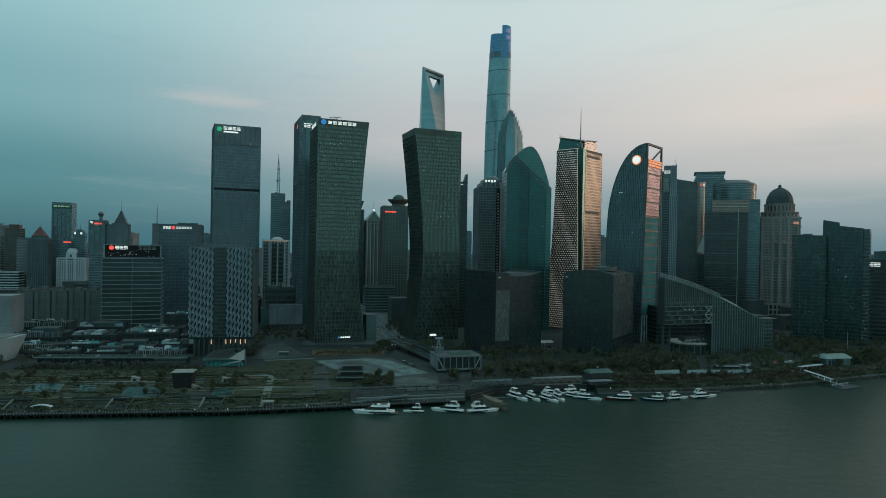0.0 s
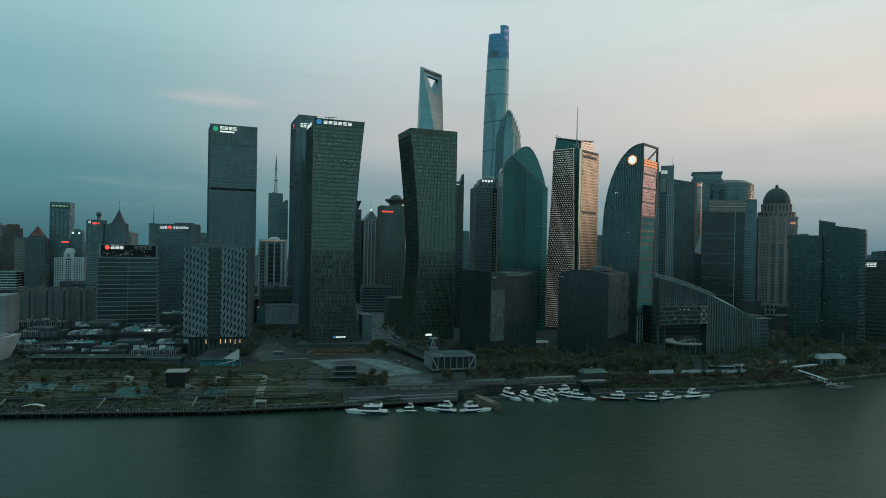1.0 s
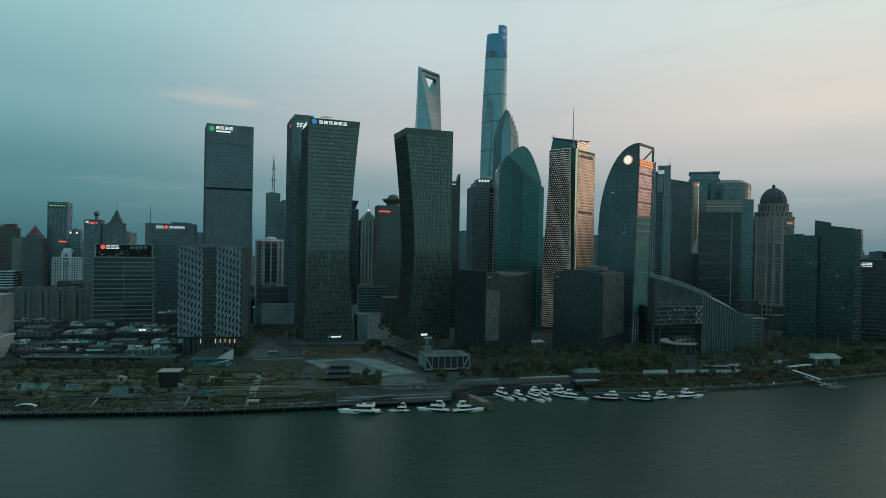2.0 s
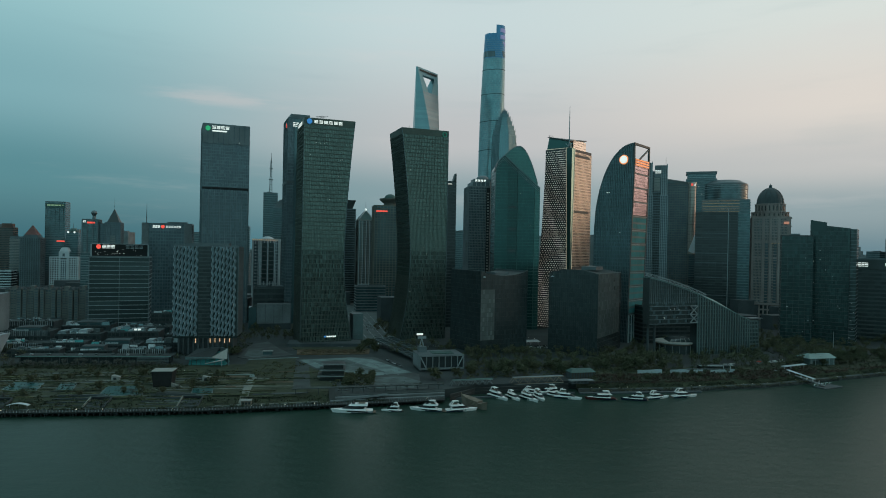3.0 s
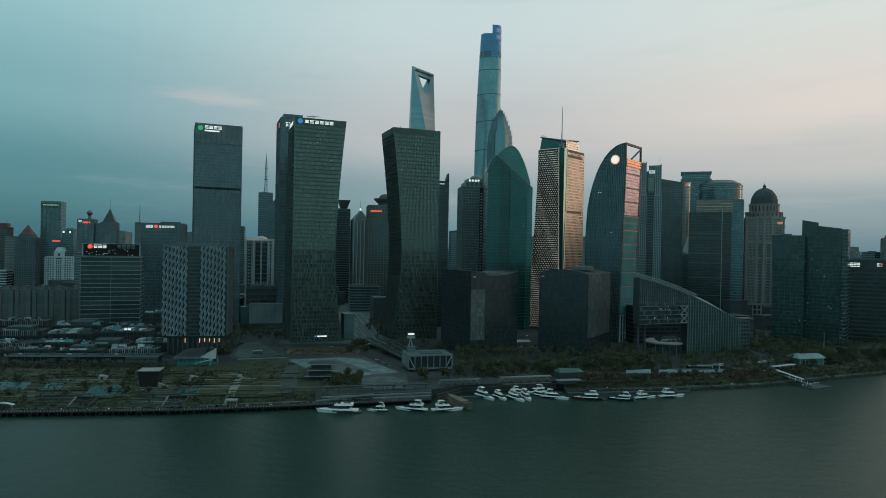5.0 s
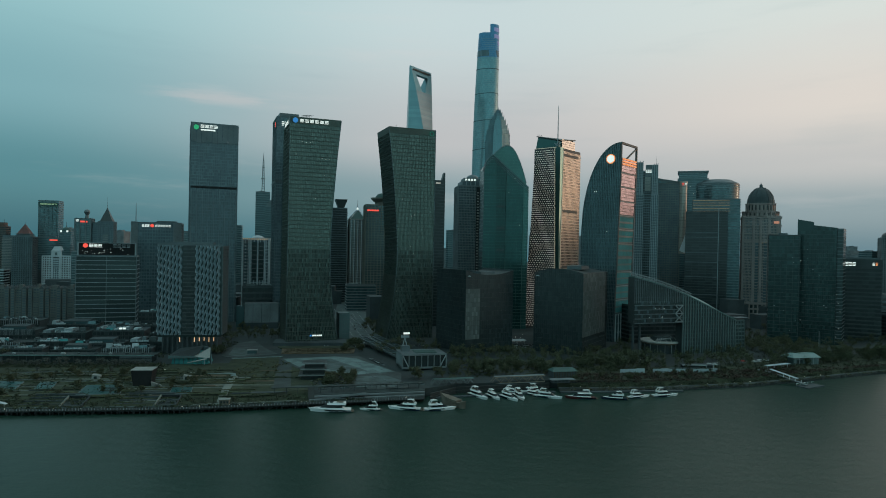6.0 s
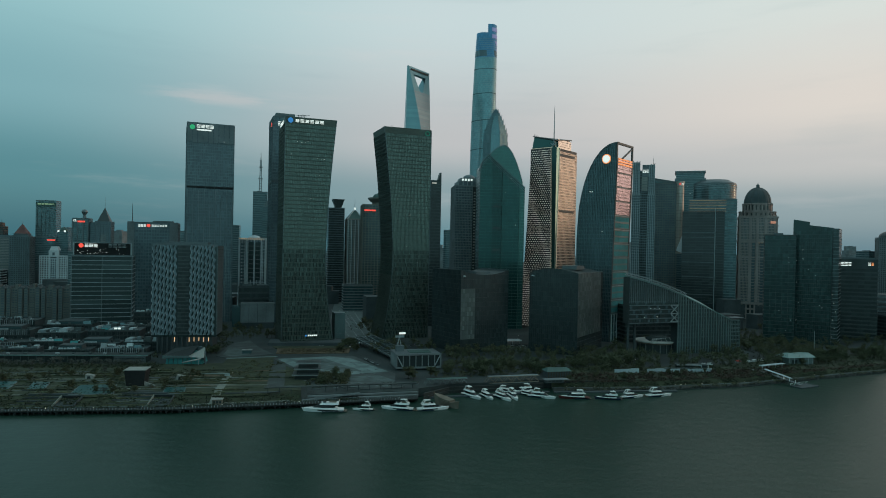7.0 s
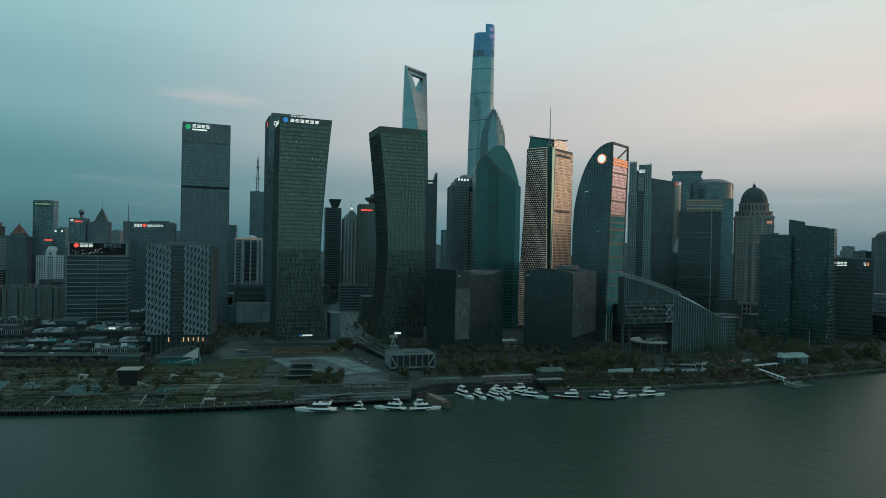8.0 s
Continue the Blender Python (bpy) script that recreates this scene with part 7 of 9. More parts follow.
# ---- garden ----
def garden_court(x, yaw, w=11.5, d=12.0):
    root = thing("sunken_court", x, along(x) + 3.2, DECK + 0.3, yaw, "sunken grey court between slanted pale wing walls", "garden court", "garden courts")
    part("paving", Geo().hexa([(0, 0, -0.6), (w, 0, -0.6), (w, d, -0.6), (0, d, -0.6)], [(0, 0, 0.3), (w, 0, 0.3), (w, d, 2.3), (0, d, 2.3)]), M["paving"], root)
    part("wing_wall", Geo().hexa([(-3.6, 0, -0.6), (-0.3, 0, -0.6), (-0.3, d, -0.6), (-1.5, d, -0.6)], [(-0.9, 0, 0.9), (-0.3, 0, 0.9), (-0.3, d, 4.3), (-0.9, d, 4.3)]), M["garden_stone"], root)
    part("wing_wall", Geo().hexa([(w + 0.3, 0, -0.6), (w + 1.0, 0, -0.6), (w + 1.0, d, -0.6), (w + 0.3, d, -0.6)], [(w + 0.3, 0, 0.9), (w + 0.7, 0, 0.9), (w + 0.7, d, 4.1), (w + 0.3, d, 4.1)]), M["dark_concrete"], root)
    part("back_wall", Geo().box(-0.9, d, -0.6, w + 0.9, d + 0.5, 4.3), M["dark_concrete"], root)
    # near-black sheet before the back wall paints the opening's darkness
    part("opening", Geo().box(0.4, d - 0.3, 2.35, w - 0.4, d - 0.02, 3.9), M["void"], root)
    for k in range(4):
        y = 2.0 + 2.5 * k
        z = 0.3 + y / d * 2.0
        part("floor_joint", Geo().hexa([(0.2, y, z - 0.3), (w - 0.2, y, z - 0.3), (w - 0.2, y + 0.3, z - 0.3), (0.2, y + 0.3, z - 0.3)],
                                       [(0.2, y, z + 0.12), (w - 0.2, y, z + 0.12), (w - 0.2, y + 0.3, z + 0.12), (0.2, y + 0.3, z + 0.12)]), M["city"], root)


for x in (-318, -264, -205.5, -150):
    garden_court(x, 6)


POOLS = [(-267, 433), (-240, 435), (-197, 426), (-145, 428), (-319, 429)]


def water_basin(pts, z=G + 0.25):
    cx, cy = sum(p[0] for p in pts) / len(pts), sum(p[1] for p in pts) / len(pts)
    root = thing("garden_pool", cx, cy, z, 0, "shallow teal garden pool with a pale stone rim", "pool", "garden pools")
    q = [(x - cx, y - cy) for x, y in pts]
    part("rim", Geo().prism([(a * 1.05, b * 1.05) for a, b in q], -0.3, 0.45), M["concrete"], root)
    part("water", Geo().prism(q, 0.4, 0.5), M["pool"], root)
    r_ = random.Random(int(cx))
    for _ in range(3):
        f, a_, b_ = r_.uniform(0.2, 0.75), r_.uniform(-0.45, 0.1), r_.uniform(0.2, 0.6)
        p0, p1, p2, p3 = (Vector((*p, 0)) for p in q)
        lo_, hi_ = p0.lerp(p3, f), p1.lerp(p2, f)
        u_, v_ = lo_.lerp(hi_, 0.5 + a_ * 0.6), lo_.lerp(hi_, min(0.96, 0.5 + a_ * 0.6 + b_))
        part("inner_ledge", Geo().beam((u_.x, u_.y, 0.55), (v_.x, v_.y, 0.55), r_.uniform(0.5, 1.6), 0.25), M["garden_stone" if r_.random() < 0.4 else "paving"], root)
    g_ = Geo()
    for _ in range(60):
        f, e_ = r_.random(), r_.random() ** 2
        c_ = Vector((*q[0], 0)).lerp(Vector((*q[3], 0)), e_).lerp(Vector((*q[1], 0)).lerp(Vector((*q[2], 0)), e_), f) + Vector((0, 0, 0.5 + r_.uniform(0.1, 0.8)))
        u_ = Vector((r_.uniform(-1, 1), r_.uniform(-0.4, 0.4), r_.uniform(-0.2, 0.6))) * 0.5
        g_.quad(c_ - u_, c_ + Vector((0.1, 0.3, -0.3)), c_ + u_, c_ + Vector((-0.1, -0.2, 0.4)))
    part("reeds", g_, M["shrub"], root, "dark reeds", "stuff")


water_basin([(-275, 421), (-252, 420), (-262, 445), (-282, 445)])
water_basin([(-241, 423), (-230, 424), (-239, 445), (-250, 446)])
water_basin([(-205, 410), (-180, 416), (-191, 441), (-213, 437)])
water_basin([(-149, 419), (-136, 421), (-141, 437), (-154, 436)])
water_basin([(-330, 418), (-302, 420), (-310, 440), (-336, 438)])
r = random.Random(11)
for k, (x, y, L, wd, yaw) in enumerate(((-302, 447, 62, 1.6, 8), (-240, 455, 50, 1.6, 6), (-190, 459, 62, 1.4, 8), (-300, 414, 110, 0.9, 8), (-190, 428, 70, 1.0, 10), (-310, 466, 180, 1.2, 8), (-160, 442, 50, 1.0, 10), (-285, 400, 60, 0.8, 9), (-222, 405, 28, 0.8, 9), (-172, 404, 26, 0.8, 9), (-128, 404, 66, 0.9, 14), (-128, 445, 40, 1.2, 8), (-150, 470, 60, 1.0, 6))):
    solo("garden_path", Geo().box(0, 0, 0, L, wd, 0.55), M["garden_stone"], "narrow pale stone garden path", "path", "garden paths", at=pose(x, y, bank_z(x, y) - 0.1, 0, 0, yaw))
solo("garden_walk_ramp", Geo().hexa([(-114, 406, 2), (-109, 407, 2), (-113, 427, 2), (-118, 426, 2)], [(-114, 406, DECK + 0.5), (-109, 407, DECK + 0.5), (-113, 427, G + 0.5), (-118, 426, G + 0.5)]), M["garden_stone"], "pale paved ramp up from the promenade", "path", kind="structure")
solo("garden_walk", Geo().prism([(-118, 426), (-113, 427), (-123, 478), (-128, 477)], G - 0.1, G + 0.5), M["garden_stone"], "pale paved walk running up from the promenade", "path", kind="structure")
for k in range(26):
    x, off = r.uniform(-330, -150), r.uniform(14, 100)
    solo("garden_kerb", Geo().box(0, 0, 0, r.uniform(20, 60), 0.45, 0.5), M[r.choice(("garden_stone", "concrete", "paving"))], "thin stone kerb between garden beds", "kerb", "garden kerbs", at=pose(x, along(x) + off, bank_z(x, along(x) + off), 0, 0, r.choice((7, 8, 9, 10))))
for k in range(30):
    x, off = r.uniform(-330, -110), r.uniform(12, 95)
    solo("planting_bed", Geo().prism([(0, 0), (r.uniform(14, 40), r.uniform(-1, 1)), (r.uniform(14, 40), r.uniform(2, 5)), (r.uniform(-3, 3), r.uniform(2, 5))], 0, 0.33), M[r.choice(("orange_soil", "lawn", "dark_concrete", "shrub"))], "low planting bed of the garden", "planting bed", "planting beds", at=pose(x, along(x) + off, bank_z(x, along(x) + off), 0, 0, 9))
# clipped hedge terraces
def hedge(x, y, yaw, L, wd, h, mat="shrub"):
    r_ = random.Random(int(x * 7 + y))
    g_ = Geo()
    for _ in range(int(L * wd * 1.5) + 10):
        cx, cy, cz = r_.uniform(0, L), r_.uniform(0, wd), r_.uniform(0.15, h) * (1 - 0.25 * r_.random())
        s_ = r_.uniform(0.35, 0.8)
        a_ = r_.uniform(0, 6.28)
        u_ = Vector((math.cos(a_), math.sin(a_), r_.uniform(-0.5, 0.5))) * s_
        v_ = Vector((-math.sin(a_), math.cos(a_), r_.uniform(-0.6, 0.6))) * s_
        c_ = Vector((cx, cy, cz))
        g_.quad(c_ - u_, c_ - v_, c_ + u_, c_ + v_)
    g_.box(0.2, 0.2, 0, L - 0.2, wd - 0.2, h * 0.6)
    solo("hedge", g_, M[mat], "low dense clipped hedge in the garden", "hedge", "hedges", at=pose(x, y, bank_z(x, y) + 0.05, 0, 0, yaw))


for k in range(120):
    x = r.uniform(-330, -92)
    y = along(x) + r.choice((14, 18, 22, 28, 34, 40, 50, 56, 62, 68, 74, 82, 90, 98)) + r.uniform(-2, 2)
    hedge(x, y, 8 + r.uniform(-2, 2), r.uniform(8, 26), r.uniform(1.2, 3.2), r.uniform(0.7, 1.6), r.choice(("shrub", "shrub", "dull_leaf", "leaf")))
for k in range(4):
    for x0 in (-289, -232, -176):
        solo("garden_step", Geo().box(0, 0, 0, 34 - 2 * k, 1.2, 0.5 + 0.35 * k), M["dark_concrete"], "long low concrete garden step", "garden step", "garden steps", at=pose(x0 + k, along(x0) + 6 + 4.5 * k, bank_z(x0, along(x0) + 6 + 4.5 * k) - 0.2, 0, 0, 9))

b = thing("dark_pavilion", -184, 438, G, 9, "black tapered pavilion with a pale flat roof", "pavilion")
part("wall", Geo().hexa([(1.4, 0.8, 0), (12.6, 0.8, 0), (12.6, 11, 0), (1.4, 11, 0)], [(0, 0, 11), (14, 0, 11), (14, 12, 11), (0, 12, 11)]), M["rubber"], b)
part("roof", Geo().box(-0.3, -0.3, 11, 14.3, 12.3, 11.4), M["pale"], b, "pale flat roof")
part("ramp", Geo().hexa([(13, 1, 0), (20, 1, 0), (20, 3, 0), (13, 3, 0)], [(13, 1, 3), (20, 1, 0.2), (20, 3, 0.2), (13, 3, 3)]), M["pale"], b)
for x, y in ((-222, 458), (-158, 462)):
    b = thing("garden_kiosk", x, y, G, 9, "small pale concrete garden kiosk with a dark doorway", "kiosk", "garden kiosks")
    part("wall", Geo().hexa([(0, 0, 0), (5.5, 0, 0), (5.5, 4, 0), (0, 4, 0)], [(0.3, 0.2, 3.6), (5.8, 0.2, 2.6), (5.8, 4, 2.6), (0.3, 4, 3.6)]), M["pale"], b)
    part("doorway", Geo().box(1.6, -0.1, 0, 3.6, 0.3, 2.2), M["black_pane"], b)
b = thing("canopy_sail", -249, along(-249) + 2.8, DECK + 0.2, 6, "white curved canopy on thin posts at the promenade", "canopy")
arc = [(12.5 * k / 10, 2 + 1.2 * math.sin(math.pi * k / 10)) for k in range(11)]
g = Geo().profile(arc + [(x, z + 0.25) for x, z in reversed(arc)], 0, 3)
part("roof", g, M["white"], b)
for x in (1.2, 6.2, 11.2):
    part("post", Geo().drum(x, 1.5, 0, 2.4, 0.18, n=6), M["steel"], b)

b = thing("tan_hut", -112, along(-112) + 1.6, DECK, 9, "small tan wooden hut at the foot of the garden walk", "hut")
part("wall", Geo().box(0, 0, 0, 6, 4, 3.2), M["wood"], b)
part("roof", Geo().box(-0.4, -0.4, 3.2, 6.4, 4.4, 3.6), M["pale"], b)
for k in range(3):
    part("window", Geo().box(0.6 + 1.9 * k, -0.06, 1.0, 1.8 + 1.9 * k, 0.04, 2.4), M["black_pane"], b)

# ---- low shopping quarter ----
b = thing("long_canopy_hall", -327, 512, G, 5.8, "long low hall with a flat dark canopy roof", "hall")
part("wall", Geo().box(2, 2, 0, 118, 14, 5.5), M["black_pane"], b)
part("roof", Geo().box(0, 0, 5.7, 120, 15, 6.2), M["city"], b, "flat dark roof")
part("roof_edge", Geo().box(-0.2, -0.4, 5.7, 120.2, 0, 6.45), M["roof_teal"], b)
for k in range(20):
    part("column", Geo().box(3 + 6 * k, 0.6, 0, 3.4 + 6 * k, 1.0, 5.7), M["dark_concrete"], b)
for k in range(5):
    part("end_screen", Geo().box(94, -0.9, 0.6 + 1.15 * k, 119, -0.5, 1.3 + 1.15 * k), M["grey_metal"], b)
for k in range(9):
    part("roof_unit", Geo().box(8 + 12.5 * k, 5 + k % 3, 6.2, 10 + 12.5 * k + k % 2, 7 + k % 3, 7.4), M["dark_metal" if k % 3 else "steel"], b)


def low_block(x, y, yaw, w, d, h, seed, pale=False):
    r_ = random.Random(seed)
    root = thing("shop_block", x, y, G, yaw, "low flat-roofed shop block with rooftop units" if not pale else "low block with pale glass rooftop lanterns", "building", "shop blocks")
    part("wall", Geo().box(0.3, 0.3, 0, w - 0.3, d - 0.3, h), M["dark_concrete"], root)
    S, N = flat_face(w, d, "f")
    facade(root, S, N, max(3, int(w / 3.5)), 0, h, max(2, int(h / 4)), M["black_pane"], M["cube_metal"], 0.3, 0.25, 0.4, 0.3)
    part("roof", Geo().box(0, 0, h, w, d, h + 0.5), M["city" if r_.random() < 0.6 else "dark_concrete"], root)
    for _ in range(2):
        a = r_.uniform(2, w - 3)
        part("shop_light", Geo().box(a, -0.35, h * 0.4, a + r_.uniform(0.5, 1.0), -0.2, h * 0.4 + 0.5), M["lit_faint"], root)
    part("parapet", Geo().box(0, -0.1, h + 0.5, w, 0.4, h + 1.2), M["dark_metal"], root)
    part("parapet", Geo().box(0, d - 0.4, h + 0.5, w, d, h + 1.3), M["dark_concrete"], root)
    for _ in range(r_.randint(22, 34)):
        a, c = r_.uniform(1, w - 5), r_.uniform(1.5, d - 4)
        ww, dd, hh = r_.choice((0.9, 1.2, 1.6, 2.2, 4.0)), r_.uniform(0.8, 3), r_.uniform(0.7, 2.6)
        part("rooftop_unit", Geo().box(a, c, h + 0.5, a + ww, c + dd, h + 0.5 + hh), M[r_.choice(("white", "steel", "concrete", "grey_metal", "dark_metal", "dark_metal", "dark_metal", "dark_concrete", "city"))], root)
    for _ in range(3):
        a, c = r_.uniform(1, w - 9), r_.uniform(2, d - 6)
        ww, dd = r_.uniform(5, 8), r_.uniform(3, 4)
        part("skylight", Geo().hexa([(a, c, h + 0.5), (a + ww, c, h + 0.5), (a + ww, c + dd, h + 0.5), (a, c + dd, h + 0.5)],
                                    [(a, c + dd * 0.45, h + 2.4), (a + ww, c + dd * 0.45, h + 2.4), (a + ww, c + dd * 0.55, h + 2.4), (a, c + dd * 0.55, h + 2.4)]), M[r_.choice(("teal_pane", "sea_panel", "grey_pane"))], root)
        part("duct", Geo().box(a, c + dd + 0.5, h + 0.5, a + ww * 0.8, c + dd + 1.1, h + 1.2), M["grey_metal"], root)
    a = r_.uniform(1, w * 0.5)
    for k in range(r_.randint(4, 7)):
        part("cooling_unit", Geo().box(a + 2.2 * k, 1.0, h + 0.5, a + 1.6 + 2.2 * k, 2.8, h + 2.3), M["white" if seed % 2 else "steel"], root)
    for k in range(int(w / 1.7) if seed % 4 == 0 else 0):
        part("screen_slat", Geo().box(1.7 * k, -0.6, h - 3.5, 0.6 + 1.7 * k, -0.3, h + 1.6), M["steel" if k % 3 else "grey_metal"], root)
    if seed % 3 == 1:
        part("upper_storey", Geo().box(w * 0.3, 3, h + 0.5, w * 0.8, d - 3, h + 4.5), M["dark_concrete"], root)
        part("upper_glazing", Geo().box(w * 0.32, 2.8, h + 1.2, w * 0.78, 3.02, h + 3.6), M["teal_pane"], root)
    if pale:
        a = 1.0
        while a < w - 6:
            ww, c0, c1 = r_.uniform(2.5, 8), r_.uniform(1, d * 0.5), r_.uniform(d * 0.6, d - 1)
            hh = r_.uniform(1.5, 4.5)
            part("roof_lantern", Geo().hexa([(a, c0, h + 0.5), (a + ww, c0, h + 0.5), (a + ww, c1, h + 0.5), (a, c1, h + 0.5)],
                                            [(a + 0.4, c0 + 0.6, h + 0.5 + hh), (a + ww - 0.4, c0 + 0.6, h + 0.5 + hh), (a + ww - 0.4, c1 - 0.6, h + 0.5 + hh * 0.8), (a + 0.4, c1 - 0.6, h + 0.5 + hh * 0.8)]), M[r_.choice(("grey_metal", "teal_pane", "steel", "dark_metal", "white"))], root)
            a += ww + r_.uniform(0.3, 3)


for k, (x, y, w, d, h, pale) in enumerate(((-402, 600, 44, 24, 12, False), (-352, 604, 40, 26, 10, True), (-306, 612, 46, 28, 12, True), (-256, 622, 34, 24, 9, False), (-380, 560, 38, 22, 6.5, False),
                                           (-338, 563, 34, 20, 8, False), (-300, 568, 42, 20, 6.5, False), (-254, 576, 36, 22, 7.5, True), (-430, 640, 50, 26, 16, False), (-372, 648, 46, 26, 12, True),
                                           (-318, 655, 50, 26, 11, False), (-262, 664, 40, 24, 9, False), (-215, 640, 20, 22, 8, False), (-300, 690, 40, 24, 22, False), (-352, 538, 40, 16, 5.5, False), (-304, 542, 36, 16, 5, False), (-262, 546, 40, 18, 6, True))):
    low_block(x, y, 12, w, d, h, 40 + k, pale)

b = thing("lit_sign_board", -277.5, 606, 19.6, 12, "small bright white sign board above the shops", "sign")
part("post", Geo().box(2.4, 0.2, -13.6, 2.8, 0.6, 2), M["dark_metal"], b)
for k in range(2):
    part("panel", Geo().box(3.2 * k, 0, 2, 2.6 + 3.2 * k, 0.2, 3.6), M["lit_white"], b)
M["grey_render"] = surface("pale_grey_render", (0.27, 0.29, 0.295), 0.8, scale=0.15, vary=0.3)
b = thing("white_wall_block", -457, 580, G, 14, "pale blank-walled block with a dark upper corner", "building")
part("wall", Geo().box(0, 0, 0, 58, 30, 48), M["grey_render"], b)
part("dark_corner", Geo().box(22, -0.4, 32, 44, 2, 45), M["dark_metal"], b)
part("panel_joint", Geo().box(44, -0.15, 20, 58, 0, 20.3), M["dark_concrete"], b)
b = thing("curved_white_hall", -400, 498, G, 6, "white hall with an outward-leaning curved wall", "hall")
sweep = [k / 12 for k in range(13)]
g = Geo().hexa([(43 * a, 26 * a ** 2.5, 0) for a in sweep] + [(43, 40, 0), (0, 40, 0)],
               [(50 * a, 26 * a ** 2.5 - 3, 17 + 3 * a) for a in sweep] + [(50, 44, 20), (0, 44, 17)])
part("wall", g, M["white"], b)
part("roof", Geo().box(2, 16, 20, 46, 42, 20.6), M["concrete"], b)

# hall with a folded roof and a pale pointed gable
b = thing("folded_roof_hall", -192, 519, G, 6, "low glass hall under a folded roof with a pale pointed gable", "hall")
part("wall", Geo().hexa([(1, 1, 0), (30, 1, 0), (30, 18, 0), (1, 18, 0)], [(2, 2, 6.5), (27, 2, 5.5), (27, 18, 9), (2, 18, 8)]), M["sea_panel"], b)
for k in range(7):
    part("mullion", Geo().box(3.4 + 3.6 * k, 0.9, 0, 3.7 + 3.6 * k, 1.9, 5.6), M["dark_metal"], b)
part("roof_fold", Geo().hexa([(-1, 0, 6.6), (21, -0.5, 6.2), (22, 18, 12), (3, 18, 10)], [(-1, 0, 7.2), (21, -0.5, 6.9), (22, 18, 12.8), (3, 18, 10.6)]), M["cube_metal"], b, "dark folded roof")
part("roof_edge", Geo().hexa([(-1.2, -0.6, 5.0), (21, -1.0, 5.6), (21, -0.4, 5.6), (-1.2, 0, 5.0)], [(-1.2, -0.6, 7.3), (21, -1.0, 7.0), (21, -0.4, 7.0), (-1.2, 0, 7.3)]), M["teal_fin"], b)
part("gable", Geo().hexa([(20, -1.2, 6.4), (32, -1.5, 5.6), (32, -0.9, 5.6), (20, -0.6, 6.4)], [(20, -1.2, 7.4), (31, 4, 13.5), (31, 4.6, 13.5), (20, -0.6, 7.4)]), M["pale"], b, "pale pointed gable")
part("side_fold", Geo().hexa([(22, 17, 9), (33, 0, 0), (33.6, 0, 0), (23, 18, 9)], [(22, 17, 12.6), (31, 4, 13.2), (31.6, 4, 13.2), (23, 18, 12.6)]), M["grey_metal"], b)
part("porch_fold", Geo().hexa([(16, -7, 2.6), (30, -4, 4.8), (30, -1.6, 5.2), (18, -3, 2.2)], [(16, -7, 3.1), (30, -4, 5.4), (30, -1.6, 5.8), (18, -3, 2.8)]), M["pale"], b)
part("porch_post", Geo().box(28, -3.4, 0, 28.5, -2.9, 4.9), M["steel"], b)

# ---- lawn, stepped pavilion and plaza ----
patch("meadow", [(-118, 437), (-88, 445), (-113, 562), (-150, 548), (-138, 468)], 6.0, 6.3, M["lawn"], "dark green meadow beside the square", "lawn")
patch("meadow_path", [(-120.5, 436), (-116.5, 437), (-126.5, 488), (-130.5, 488)], 6.1, 6.4, M["pale_paving"], "pale stone path across the meadow", "path")
patch("meadow_path", [(-152, 484.5), (-130.5, 486), (-130.5, 488.6), (-152, 487)], 6.1, 6.4, M["pale_paving"], "pale stone path across the meadow", "path")
patch("meadow_path", [(-151, 548), (-113, 562), (-111, 566), (-152, 552)], 6.1, 6.42, M["pale_paving"], "pale stone path along the meadow's far edge", "path")
patch("stair_paving", [(-88, 445), (-76, 447), (-95, 530), (-106, 528)], 6.0, 6.36, M["paving"], "grey stepped paving across the meadow", "paving")
patch("garden_square", [(-164, 560), (-174, 632), (-163, 654), (-140, 610), (-118, 576), (-152, 553)], 6.0, 6.34, M["paving"], "worn grey square between the garden and the tower", "square")
patch("square_inlay", [(-160, 566), (-168, 606), (-150, 596), (-138, 572), (-150, 560)], 6.1, 6.44, M["mid_paving"], "pale paving field in the square", "square")
patch("tower_lawn", [(-124, 606), (-54, 615), (-56, 628), (-130, 618)], 6.0, 6.7, M["lawn"], "dark lawn at the foot of the tower", "lawn")
b = thing("glass_pavilion", -146, 574, 6.34, 12, "small glass pavilion with a pale flat roof on the square", "pavilion")
part("wall", Geo().box(0.5, 0.5, 0, 8.5, 5.5, 3.0), M["teal_pane"], b)
part("roof", Geo().box(0, 0, 3.0, 9, 6, 3.3), M["pale"], b)
b = thing("stepped_pavilion", -75, 470, G, 9, "dark glass pavilion of stacked shifted storeys", "pavilion")
for k in range(3):
    part("storey", Geo().box(1 + 1.2 * k, 1 + k, 4.2 * k, 19 - 0.6 * k, 16 - k, 4.2 * k + 3.2), M["black_pane"], b)
    part("terrace", Geo().box(-1 + 1.4 * k, -1 + k, 4.2 * k + 3.2, 20 - 0.3 * k, 17 - k, 4.2 * k + 3.6), M["cube_metal"], b)
    part("terrace_edge", Geo().box(-1.1 + 1.4 * k, -1.2 + k, 4.2 * k + 3.15, 20.1 - 0.3 * k, -1.0 + k, 4.2 * k + 3.65), M["steel"], b)
    part("railing", Geo().box(-0.8 + 1.4 * k, -0.9 + k, 4.2 * k + 4.4, 19.8 - 0.3 * k, -0.8 + k, 4.2 * k + 4.55), M["steel"], b)
b_ = thing("raised_walkway", -84, 426, G, 14, "long thin raised walkway on slender posts", "walkway")
part("deck", Geo().box(0, 0, 3.4, 104, 3.0, 3.9), M["paving"], b_)
